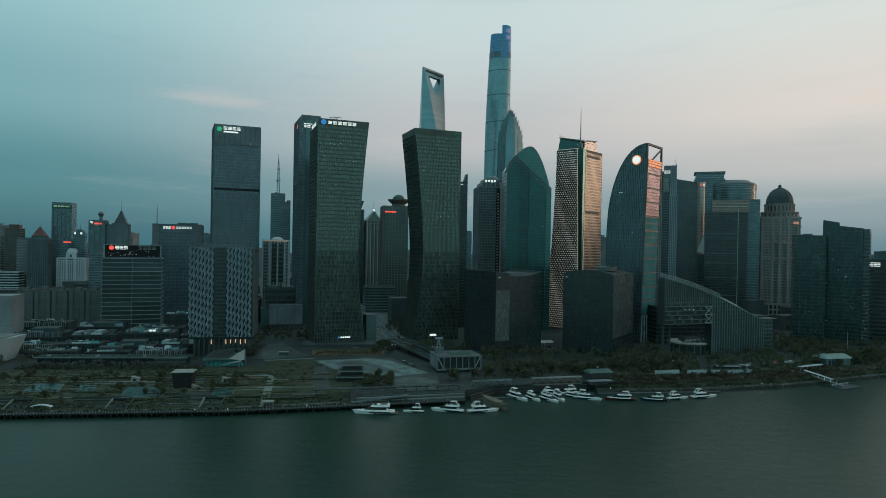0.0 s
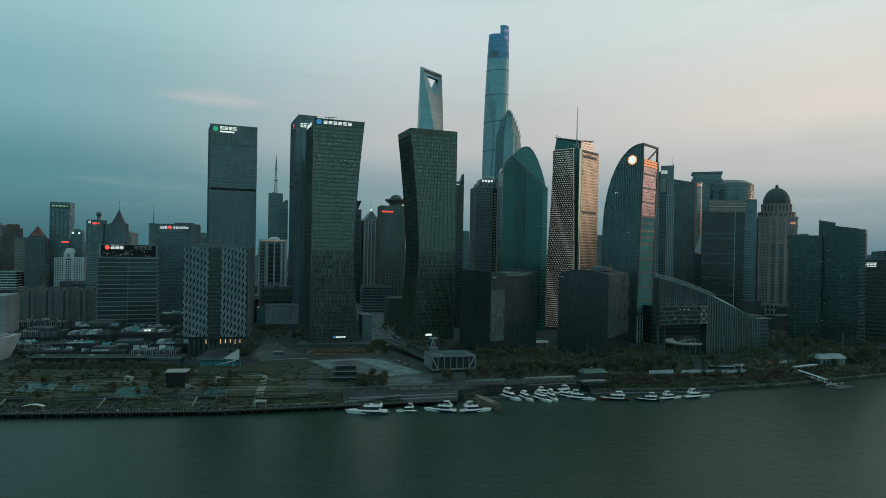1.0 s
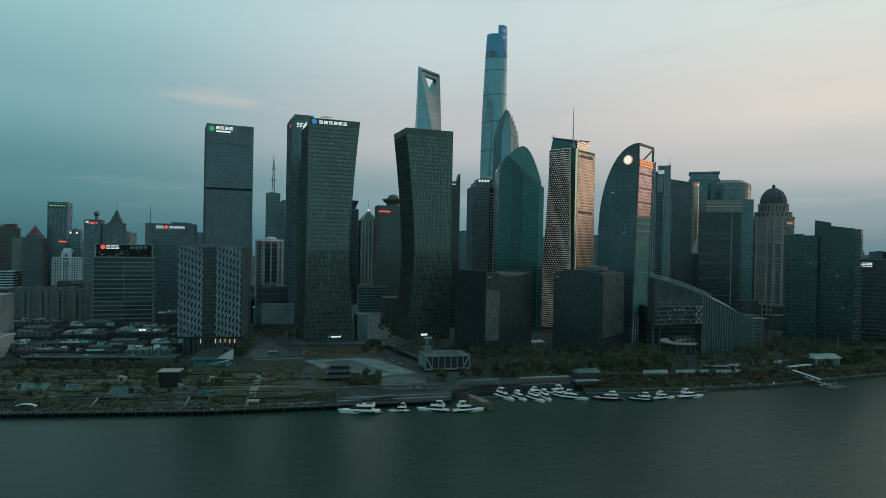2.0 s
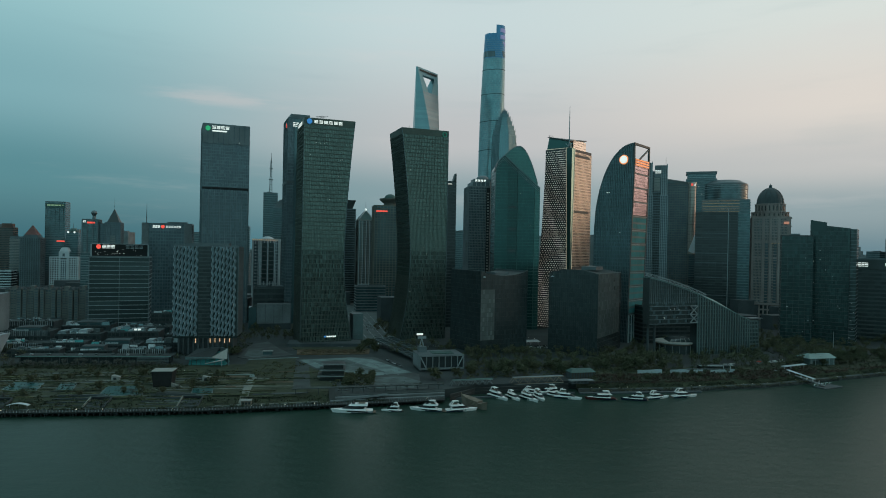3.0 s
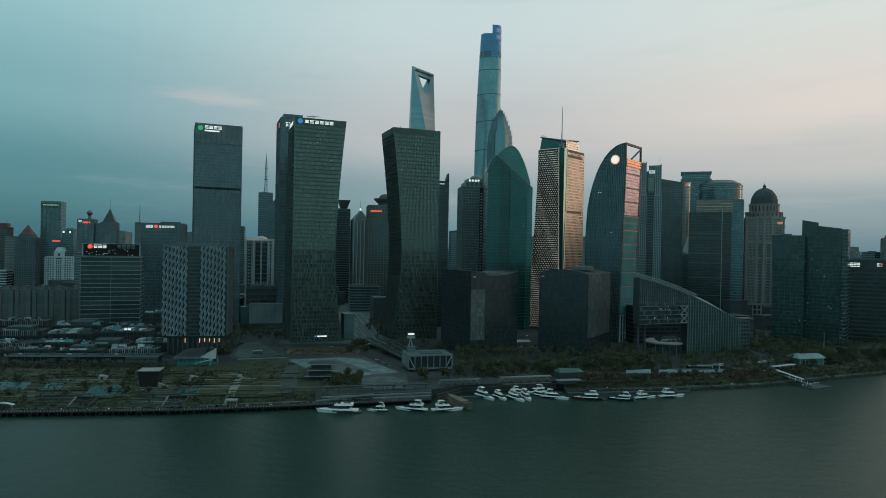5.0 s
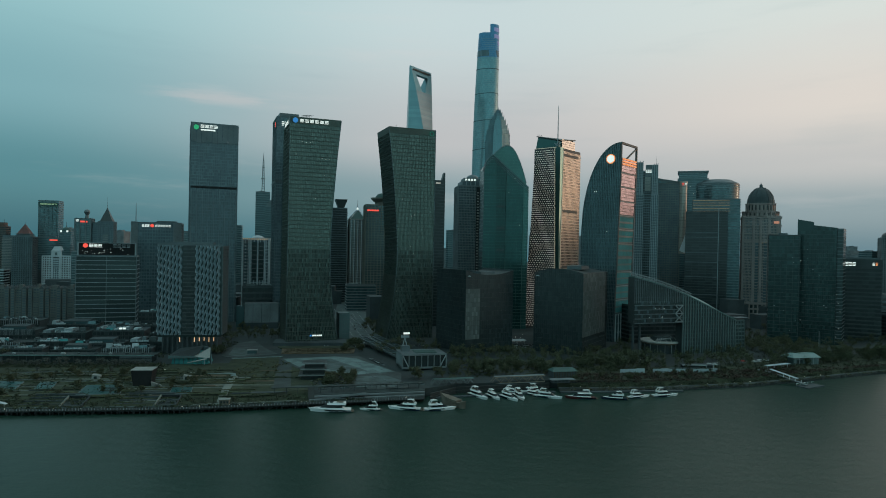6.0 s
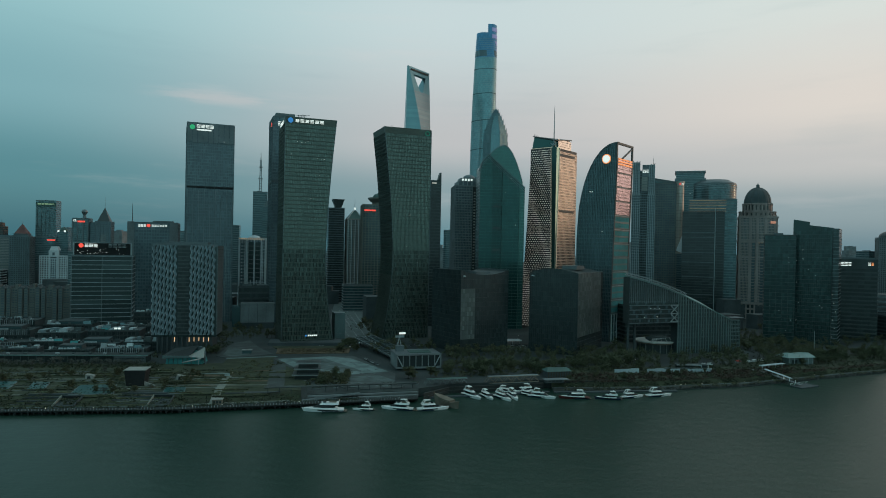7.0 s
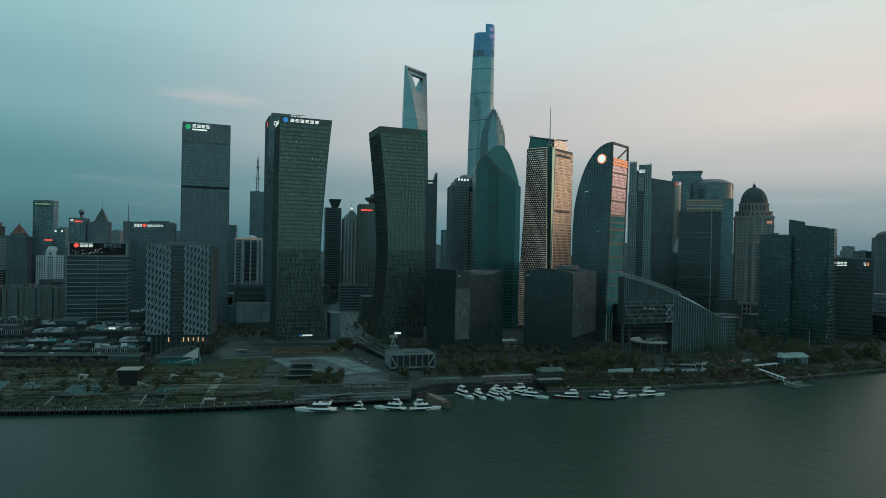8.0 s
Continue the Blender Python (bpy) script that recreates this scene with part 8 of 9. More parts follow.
part("handrail", Geo().box(0, 0, 4.8, 104, 0.1, 4.92), M["grey_metal"], b_)
for k in range(14):
    part("post", Geo().box(2 + 7.6 * k, 1.2, -1.6, 2.4 + 7.6 * k, 1.8, 3.4), M["dark_concrete"], b_)
part("stair", Geo().hexa([(24, -9, -3.4), (28, -9, -3.4), (28, 0, -3.4), (24, 0, -3.4)], [(24, -9, -2.6), (28, -9, -2.6), (28, 0, 3.6), (24, 0, 3.6)]), M["pile_concrete"], b_)
# ramps and terraces between the deck and the raised walkway
b_ = thing("riverside_ramp", -50, 423.5, DECK + 0.5, 12, "curved concrete ramp rising to the raised walkway", "ramp")
for k in range(10):
    z = 0.3 + 0.28 * k
    part("ramp_slab", Geo().box(3.0 * k, 0.5 * math.sin(k / 3), z, 3.05 + 3.0 * k, 4.2 + 0.5 * math.sin(k / 3), z + 0.35), M["concrete"], b_)
    part("parapet", Geo().box(3.0 * k, 0.5 * math.sin(k / 3) - 0.2, z, 3.05 + 3.0 * k, 0.5 * math.sin(k / 3), z + 1.3), M["concrete"], b_)
    part("pier", Geo().box(3.0 * k + 1, 1.5, -0.1, 3.0 * k + 1.6, 2.4, z), M["dark_concrete"], b_)
patch("sloping_paving", [(-22, 444), (4, 450), (8, 456), (-24, 454)], 5.9, 6.3, M["paving"], "pale sloping stone paving by the river deck", "paving")
for k in range(5):
    solo("river_step", strip([-58, -40, -20, 0, 18], 1.4 + 1.8 * k, 3.15 + 1.8 * k, 2.0, DECK + 0.35 + 0.62 * k), M["concrete" if k % 2 else "paving"], "long stone step rising from the promenade", "step", "river steps", kind="structure")
deck_rail = thing("terrace_railing", -58, along(-58) + 1.0, DECK, 0, "grey railing with close posts above the river deck", "railing")
ob1 = Vector((-58, along(-58) + 1.0, DECK))
g = Geo()
for k in range(51):
    x = -57 + 1.45 * k
    p = Vector((x, along(x) + 1.0, DECK)) - ob1
    g.turned(p.x, p.y, 0, 0.16, 0.16, 1.3)
    g.beam(p + Vector((0, 0, 1.3)), Vector((x + 1.45, along(x + 1.45) + 1.0, DECK + 1.3)) - ob1, 0.14)
part("post_row", g, M["steel"], deck_rail, kind="stuff")
r = random.Random(61)
for k in range(22):
    x = r.uniform(-56, 16)
    b_ = thing("planter", x, along(x) + r.uniform(19.5, 27), G, r.uniform(0, 30), "low stone planter with small dark shrubs", "planter", "planters")
    part("box", Geo().hexa([(0, 0, 0), (3, 0, 0), (3, 1.2, 0), (0, 1.2, 0)], [(-0.1, -0.1, 0.8), (3.1, -0.1, 0.8), (3.1, 1.3, 0.8), (-0.1, 1.3, 0.8)]), M["concrete"], b_)
    g = Geo()
    for _ in range(20):
        c_ = Vector((r.uniform(0, 3), r.uniform(0, 1.2), 0.8 + r.uniform(0, 0.9)))
        g.quad(c_ + Vector((-0.4, 0, 0)), c_ + Vector((0, -0.3, 0.2)), c_ + Vector((0.4, 0.1, 0.1)), c_ + Vector((0, 0.3, 0.3)))
    part("foliage", g, M["shrub"], b_)
patch("plaza", [(-112, 553), (-88, 515), (-72, 500), (-34, 446), (0, 470), (-2, 500), (-46, 576), (-66, 572)], 6.0, 6.34, M["paving"], "grey stone plaza before the towers", "plaza")
patch("plaza_triangle", [(-108, 552), (-66, 569), (-46, 562), (-8, 507), (-38, 491), (-86, 517)], 6.2, 6.5, M["pale_paving"], "pale field of blue-grey paving on the plaza", "plaza")
patch("plaza_inlay", [(-94, 546), (-68, 558), (-30, 508), (-44, 500), (-80, 524)], 6.3, 6.6, M["mid_paving"], "darker paving inlay in the plaza", "plaza")
r = random.Random(83)
for k in range(18):
    x, y = r.uniform(-70, -8), r.uniform(452, 545)
    b = thing("stone_bench", x, y, 6.34, r.uniform(-50, -20), "low stone bench on the plaza", "bench", "plaza benches")
    part("seat", Geo().box(0, 0, 0.35, 3.2, 0.7, 0.5), M["concrete"], b)
    for xx in (0.3, 2.5):
        part("leg", Geo().box(xx, 0.1, -0.2, xx + 0.4, 0.6, 0.35), M["dark_concrete"], b)
patch("plaza_forecourt", [(-30, 448), (-4, 452), (0, 474), (-14, 492), (-36, 486)], 6.2, 6.44, M["mid_paving"], "worn stone forecourt between the plaza and the walkway", "plaza")
patch("dry_planting", [(-116, 578), (-52, 590), (-54, 614), (-122, 605)], 6.0, 6.6, M["orange_soil"], "bed of dry brownish planting below the tower", "planting bed")
patch("tower_terrace", [(-136, 624), (-60, 634), (-58, 660), (-140, 650)], 6.0, 9.0, M["dark_concrete"], "low stone terrace at the foot of the tower", "terrace")
patch("avenue", [(-64, 640), (-30, 652), (-74, 900), (-128, 1300), (-180, 1300), (-120, 880)], 6.0, 6.2, M["mid_paving"], "grey asphalt avenue running between the towers", "road")
patch("riverside_road", [(-420, 540), (-120, 606), (300, 700), (700, 800), (700, 815), (300, 715), (-120, 622), (-420, 556)], 6.0, 6.15, M["asphalt"], "dark asphalt road behind the gardens", "road")
g = Geo()
for k in range(46):
    for off in (-9, 0, 9, 16):
        y_ = 662 + 7 * k
        x_ = -48 - 0.235 * (y_ - 652) + off * (1 + 0.0009 * (y_ - 660))
        g.turned(x_, y_, 6.2, 0.35, 3.4, 0.03, 13)
for k in range(12):
    g.turned(-66 + 3.2 * k, 650 + 0.75 * k, 6.2, 1.1, 5.0, 0.03, 13)
solo("road_marking", g, M["white"], "white painted lane dashes and crossing on the avenue", "road marking", kind="stuff")
for k, (x, y) in enumerate(((-55, 646), (-43, 655))):
    b = thing("ramp_roof", x, y, G, -63, "long sloping glazed roof over a ramp", "ramp roof", "ramp roofs")
    part("slab", Geo().hexa([(0, 0, 6), (104, 0, 2.5), (104, 8, 2.5), (0, 8, 6)], [(0, 0, 6.5), (104, 0, 3), (104, 8, 3), (0, 8, 6.5)]), M["grey_pane"], b)
    for yy in (-0.3, 7.7):
        part("edge_beam", Geo().hexa([(0, yy, 5.8), (104, yy, 2.3), (104, yy + 0.6, 2.3), (0, yy + 0.6, 5.8)], [(0, yy, 7.3), (104, yy, 3.8), (104, yy + 0.6, 3.8), (0, yy + 0.6, 7.3)]), M["grey_metal"], b)
    for i in range(13):
        z = 6.6 - 3.5 * i / 12.4
        part("rib", Geo().box(8 * i, 0.2, z - 0.2, 8 * i + 0.5, 7.8, z + 0.2), M["grey_metal"], b)
        part("post", Geo().box(8 * i, 3.7, 0, 8 * i + 0.5, 4.3, z - 0.3), M["dark_concrete"], b)

b = thing("truss_hall", -2, 512, G, 15, "raised grey box hall with a steel truss front", "hall")
part("wall", Geo().box(0.6, 1.2, 2.6, 36, 26, 12.0), M["black_pane"], b)
part("side_wall", Geo().box(-0.2, 0.4, 1.5, 0.6, 26, 12.8), M["concrete"], b)
part("floor", Geo().box(-0.2, -0.2, 1.4, 36.6, 26, 2.8), M["concrete"], b)
top_ = part("roof", Geo().box(-0.4, -0.4, 12.0, 36.8, 26.4, 13.0), M["grey_metal"], b)
part("roof_rim", Geo().box(-0.5, -0.5, 12.1, 36.9, -0.1, 13.3), M["concrete"], top_)
part("roof_light", Geo().box(12, 6, 13, 30, 18, 13.5), M["green_roof"], top_)
for k in range(8):
    part("upright", Geo().box(-0.1 + 5.2 * k, -0.25, 2.6, 0.6 + 5.2 * k, 0.5, 12.1), M["concrete"], b)
part("diagonal", Geo().beam((0.4, 0.1, 12), (5.2, 0.1, 2.8), 0.7), M["steel"], b)
part("diagonal", Geo().beam((31.4, 0.1, 2.8), (36.2, 0.1, 12), 0.7), M["steel"], b)
for x in (4, 32):
    part("leg", Geo().box(x, 3, 0, x + 1.4, 22, 1.4), M["dark_concrete"], b)
b = thing("signal_tower", -1.5, 531, 18.9, 15, "small white signal tower with a lit board on top", "signal tower")
part("base", Geo().box(-3, -2, -0.1, 4, 3, 4.5), M["grey_metal"], b)
g = Geo()
for a, c in ((-1.6, -1.6), (1.6, -1.6), (1.6, 1.6), (-1.6, 1.6)):
    g.beam((a, c, 4.5), (0, 0, 12), 0.35)
part("lattice", g, M["steel"], b)
part("light_board", Geo().box(-3.2, -0.4, 11.2, 3.6, 0.4, 13.0), M["steel"], b)

# ---- eastern bank ----
b = thing("pale_garden_wall", 176, 523, G, 6, "long low pale wall half hidden by shrubs", "wall")
for k in range(13):
    if k not in (3, 8, 12):
        part("panel", Geo().box(7 * k, 0, 0, 6.9 + 7 * k, 0.4, 2.8 + 0.3 * (k % 3)), M["fin_white"], b)
b = thing("long_kiosk", 236, 546, G, 3, "long low dark kiosk with a thin white roof edge", "kiosk")
part("wall", Geo().box(1, 1, 0, 26, 7, 3), M["black_pane"], b)
part("roof", Geo().box(-0.5, 0, 3, 27, 7.5, 3.4), M["dark_concrete"], b)
part("roof_edge", Geo().box(-0.6, -0.4, 3.0, 20, 0, 3.6), M["white"], b)
for x in (20.5, 26.6):
    part("end_frame", Geo().box(x, -0.4, 0, x + 0.4, 0, 3.6), M["white"], b)
part("bench_wall", Geo().box(-12, -1.4, 0, 26, -1.0, 1.2), M["concrete"], b)
b = thing("round_restaurant", 247, 640, G, 0, "round pavilion with a white disc roof and tan rim", "pavilion")
part("drum", Geo().drum(0, 0, 0, 9, 17, n=32), M["black_pane"], b)
part("terrace", Geo().drum(0, 0, 8.6, 10.0, 18, 19.5, n=36), M["tan"], b)
part("rim", Geo().drum(0, 0, 10.0, 11.2, 19.6, 19.2, n=36), M["pale"], b)
part("roof", Geo().hexa([(-8, -12, 11.2), (15, -10, 11.2), (16, 10, 11.2), (-6, 12, 11.2)], [(-4, -8, 13.4), (12, -7, 14.6), (13, 8, 15.6), (-3, 9, 14.2)]), M["grey_pane"], b, "folded glass roof")
for k in range(5):
    part("roof_rib", Geo().beam((-8 + 5.6 * k, -12 + 0.4 * k, 11.3), (-4 + 4 * k, -8 + 0.2 * k, 13.6 + 0.3 * k), 0.4), M["pale"], b)
for k in range(16):
    a = 2 * math.pi * k / 16
    part("column", Geo().drum(17.6 * math.cos(a), 17.6 * math.sin(a), 0, 8.6, 0.35, n=6), M["concrete"], b)
b = thing("boathouse", 346, 574, G, 14, "grey-green boathouse with a shallow gable roof", "boathouse")
part("wall", Geo().box(0.5, 0.5, 0, 27.5, 13.5, 6.5), M["teal_fin"], b)
part("roof", Geo().hexa([(-1, -1, 6.5), (29, -1, 6.5), (29, 15, 6.5), (-1, 15, 6.5)], [(4, 6, 10), (27, 6, 10), (27, 8, 10), (4, 8, 10)]), M["roof_teal"], b, "pale green gable roof")
for k in range(6):
    part("wall_rib", Geo().box(1.5 + 5 * k, 0.2, 0, 1.9 + 5 * k, 0.5, 6.5), M["steel"], b)
part("gable_window", Geo().box(4, 0.3, 1, 10, 0.52, 4.5), M["black_pane"], b)
b = thing("jetty", 296, 553, G, -62, "white-railed jetty with a covered gangway down to a float", "jetty")
part("deck", Geo().box(0, 0, -0.4, 22, 6, 0.2), M["concrete"], b)
part("gangway", Geo().hexa([(20, 1, -0.2), (50, 1, -4.6), (50, 4, -4.6), (20, 4, -0.2)], [(20, 1, 0.3), (50, 1, -4.1), (50, 4, -4.1), (20, 4, 0.3)]), M["concrete"], b)
part("gangway_roof", Geo().hexa([(18, 0.8, 2.6), (42, 0.8, -0.8), (42, 4.0, -0.8), (18, 4.0, 2.6)], [(18, 0.8, 2.9), (42, 0.8, -0.5), (42, 4.0, -0.5), (18, 4.0, 2.9)]), M["fin_white"], b)
for k in range(6):
    part("frame_post", Geo().box(21 + 5 * k, 0.8, -0.2 - 0.74 * k, 21.3 + 5 * k, 1.1, 2.6 - 0.72 * k), M["white_panel"], b)
part("float", Geo().box(45, -4, -6.4, 55, 18, -5.2), M["dark_concrete"], b)
for k in range(5):
    part("float_rail", Geo().box(45 + 0.1, -4 + 5 * k, -5.0, 45.4, -3.7 + 5 * k, -3.6).box(45.1, -4 + 5 * k, -3.8, 45.4, -1 + 5 * k, -3.6), M["white_panel"], b)
part("landing_canopy", Geo().box(8, 9, 3.4, 12, 39, 3.8), M["fin_white"], b)
for k in range(4):
    part("canopy_post", Geo().box(10, 10 + 9 * k, -0.4, 10.4, 10.4 + 9 * k, 3.4), M["fin_white"], b)
b = thing("parking_shed", 116, 494, G, 15, "dark shed with a green hipped roof and slatted front", "shed")
part("wall", Geo().box(0.5, 0.5, 0, 20, 10, 5), M["dark_concrete"], b)
part("roof", Geo().hexa([(0, 0, 5), (21, 0, 5), (21, 11, 5), (0, 11, 5)], [(2, 4, 7.2), (19, 4, 7.2), (19, 7, 7.2), (2, 7, 7.2)]), M["green_roof"], b)
for k in range(9):
    part("slat", Geo().box(1 + 2.2 * k, 0.2, 0, 1.8 + 2.2 * k, 0.5, 5), M["bark"], b)
b = thing("red_awning", 300, 574, G, 12, "small red market awning on thin posts", "awning")
part("canopy", Geo().hexa([(0, 0, 2.4), (4, 0, 2.4), (4, 3.2, 2.4), (0, 3.2, 2.4)], [(1.4, 1.2, 3.4), (2.6, 1.2, 3.4), (2.6, 2.0, 3.4), (1.4, 2.0, 3.4)]), M["awning_red"], b)
for x, y in ((0.1, 0.1), (3.7, 0.1), (0.1, 2.9), (3.7, 2.9)):
    part("post", Geo().box(x, y, 0, x + 0.2, y + 0.2, 2.4), M["steel"], b)
for k, (x, y) in enumerate(((264, 562), (270, 564), (313, 582), (320, 586), (328, 590))):
    b = thing("white_van", x, y, G + 0.1, 14, "small white van parked among the trees", "van", "parked vans")
    part("body", Geo().hexa([(0, 0, 0.4), (4.6, 0, 0.4), (4.6, 1.9, 0.4), (0, 1.9, 0.4)], [(0, 0.05, 2.1), (3.9, 0.05, 2.1), (3.9, 1.85, 2.1), (0, 1.85, 2.1)]), M["car_white"], b)
    part("window", Geo().box(2.4, -0.04, 1.3, 3.8, 0.03, 1.9), M["black_pane"], b)
    for xx in (0.8, 3.6):
        part("wheel", Geo().hexa([(xx + 0.34 * math.cos(a), -0.03, 0.34 + 0.34 * math.sin(a)) for a in np.linspace(0, 6.283, 11)[:-1]], [(xx + 0.34 * math.cos(a), 1.93, 0.34 + 0.34 * math.sin(a)) for a in np.linspace(0, 6.283, 11)[:-1]]), M["rubber"], b)
mast_ = thing("flagpole", 412, 648, G, 0, "tall pale metal pole among the trees", "pole")
part("shaft", Geo().drum(0, 0, 0, 22, 0.35, 0.2, 8), M["steel"], mast_)
part("foot", Geo().drum(0, 0, 0, 1, 0.8, 0.6, 8), M["concrete"], mast_)


# ---- trees ----
def tree_proto(seed, h, spread, mat, leaves, size, label):
    r_ = random.Random(seed)
    root = thing("tree", 0, 0, -200, 0, label, "tree", "trees on the river bank")
    g_ = Geo()
    for k in range(3):
        g_.drum(0.1 * k, 0.05 * k, h * 0.18 * k, h * 0.18 * (k + 1), 0.05 * h * (1 - 0.22 * k) * 0.5, 0.05 * h * (1 - 0.22 * (k + 1)) * 0.5, 7)
    tips = []
    for k in range(9):
        a_, up = r_.uniform(0, 6.28), r_.uniform(0.3, 0.52)
        tip = Vector((math.cos(a_) * spread * r_.uniform(0.4, 0.8), math.sin(a_) * spread * r_.uniform(0.4, 0.8), h * r_.uniform(0.55, 0.92)))
        g_.beam((0, 0, h * up), tip, 0.018 * h)
        tips.append(tip)
    part("trunk", g_, M["bark"], root)
    g_ = Geo()
    for tip in tips + [Vector((0, 0, h * 0.85)), Vector((0, 0, h * 0.5)), Vector((spread * 0.3, 0, h * 0.34)), Vector((-spread * 0.3, 0, h * 0.36))]:
        rad = spread * r_.uniform(0.3, 0.5)
        for _ in range(leaves // 11):
            d_ = Vector((r_.gauss(0, 1), r_.gauss(0, 1), r_.gauss(0, 0.75))) * rad * 0.52
            c_ = tip + d_
            c_.z = max(c_.z, h * 0.10)
            u_ = Vector((r_.uniform(-1, 1), r_.uniform(-1, 1), r_.uniform(-0.6, 0.6))).normalized() * size * r_.uniform(0.6, 1.3)
            v_ = u_.cross(Vector((r_.uniform(-1, 1), r_.uniform(-1, 1), r_.uniform(-1, 1)))).normalized() * size * r_.uniform(0.5, 1.0)
            g_.quad(c_ - u_, c_ - v_, c_ + u_, c_ + v_)
    part("crown", g_, mat, root)
    return root


protos = [
    tree_proto(1, 9.0, 4.2, M["leaf"], 620, 0.46, "dark green leafy tree on the river bank"),
    tree_proto(2, 8.0, 3.8, M["dull_leaf"], 560, 0.46, "olive green tree with a loose crown"),
    tree_proto(3, 7.0, 3.2, M["twig"], 240, 0.34, "nearly bare grey tree with fine twigs"),
    tree_proto(4, 6.0, 3.2, M["red_leaf"], 480, 0.44, "low tree with reddish brown leaves"),
    tree_proto(5, 11.0, 4.6, M["leaf"], 760, 0.5, "tall dark green leafy tree"),
]
r = random.Random(23)
used = set()


def plant_tree(k, x, y, s):
    m = pose(x, y, G, 0, 0, r.uniform(0, 360))
    if k not in used:
        used.add(k)
        protos[k].matrix_world = m
        protos[k].scale = (s, s, s)
        return
    ob = copy_thing(protos[k], m)
    ob.scale = (s, s, s * r.uniform(0.85, 1.15))


for k in range(34):
    plant_tree(2, -326 + 3.7 * k + r.uniform(-1, 1), 499 + 0.35 * k + r.uniform(-5, 5), r.uniform(0.6, 0.95))
for k in range(56):
    x = r.uniform(-325, -142)
    plant_tree(r.choice((0, 1, 1, 2)), x, along(x) + r.uniform(18, 100), r.uniform(0.4, 0.75))
for k in range(16):
    plant_tree(r.choice((0, 1, 1)), r.uniform(-53, -34), r.uniform(452, 488), r.uniform(0.6, 0.95))
for k in range(12):
    plant_tree(r.choice((1, 3, 0)), r.uniform(-190, -168), r.uniform(545, 600), r.uniform(0.7, 1.0))
for k in range(10):
    plant_tree(r.choice((0, 1)), r.uniform(-64, -46), r.uniform(592, 640), r.uniform(0.8, 1.1))
for x, y, s in ((9, 484, 1.25), (13, 481, 0.9), (26, 490, 0.95), (30, 488, 0.7)):
    plant_tree(1, x, y, s)
for k in range(46):
    x = r.uniform(36, 205)
    plant_tree(r.choice((0, 0, 1, 4)), x, 488 + 0.3 * (x - 40) + r.uniform(0, 34), r.uniform(0.75, 1.1))
for k in range(54):
    x = r.uniform(126, 320)
    plant_tree(r.choice((0, 1, 3, 3)), x, along(x) + r.uniform(3, 20), r.uniform(0.3, 0.58))
for k in range(50):
    x = r.uniform(345, 640)
    plant_tree(r.choice((0, 0, 1, 4)), x, along(x) + r.uniform(16, 50), r.uniform(0.8, 1.2))


def woods(n, area, label):
    """Joined trees of a wood that nobody could count."""
    gt, gl = Geo(), Geo()
    for _ in range(n):
        x, y = area()
        h, s_ = r.uniform(6, 11), r.uniform(2.4, 4.2)
        gt.drum(x, y, G, G + h * 0.55, 0.22, 0.1, 5)
        for _ in range(5):
            a_ = r.uniform(0, 6.28)
            gt.beam((x, y, G + h * 0.4), (x + s_ * 0.6 * math.cos(a_), y + s_ * 0.6 * math.sin(a_), G + h * r.uniform(0.6, 0.85)), 0.12)
            cx, cy, cz = x + s_ * r.uniform(0.1, 0.7) * math.cos(a_), y + s_ * r.uniform(0.1, 0.7) * math.sin(a_), G + h * r.uniform(0.35, 0.9)
            for _ in range(30):
                c_ = Vector((cx + r.gauss(0, 0.3) * s_, cy + r.gauss(0, 0.3) * s_, max(G + 0.4, cz + r.gauss(0, 0.24) * s_)))
                u_ = Vector((r.uniform(-1, 1), r.uniform(-1, 1), r.uniform(-0.6, 0.6))).normalized() * r.uniform(0.3, 0.65)
                v_ = u_.cross(Vector((r.uniform(-1, 1), r.uniform(-1, 1), r.uniform(-1, 1)))).normalized() * r.uniform(0.25, 0.5)
                gl.quad(c_ - u_, c_ - v_, c_ + u_, c_ + v_)
    root = thing("woods", 0, 0, 0, 0, label, "trees", kind="stuff")
    part("trunks", gt, M["bark"], root, kind="stuff")
    part("foliage", gl, M[r.choice(("leaf", "dull_leaf"))], root, kind="stuff")


def between(x0, x1, f0, f1):
    def pick():
        x = r.uniform(x0, x1)
        return x, r.uniform(f0(x), f1(x))
    return pick


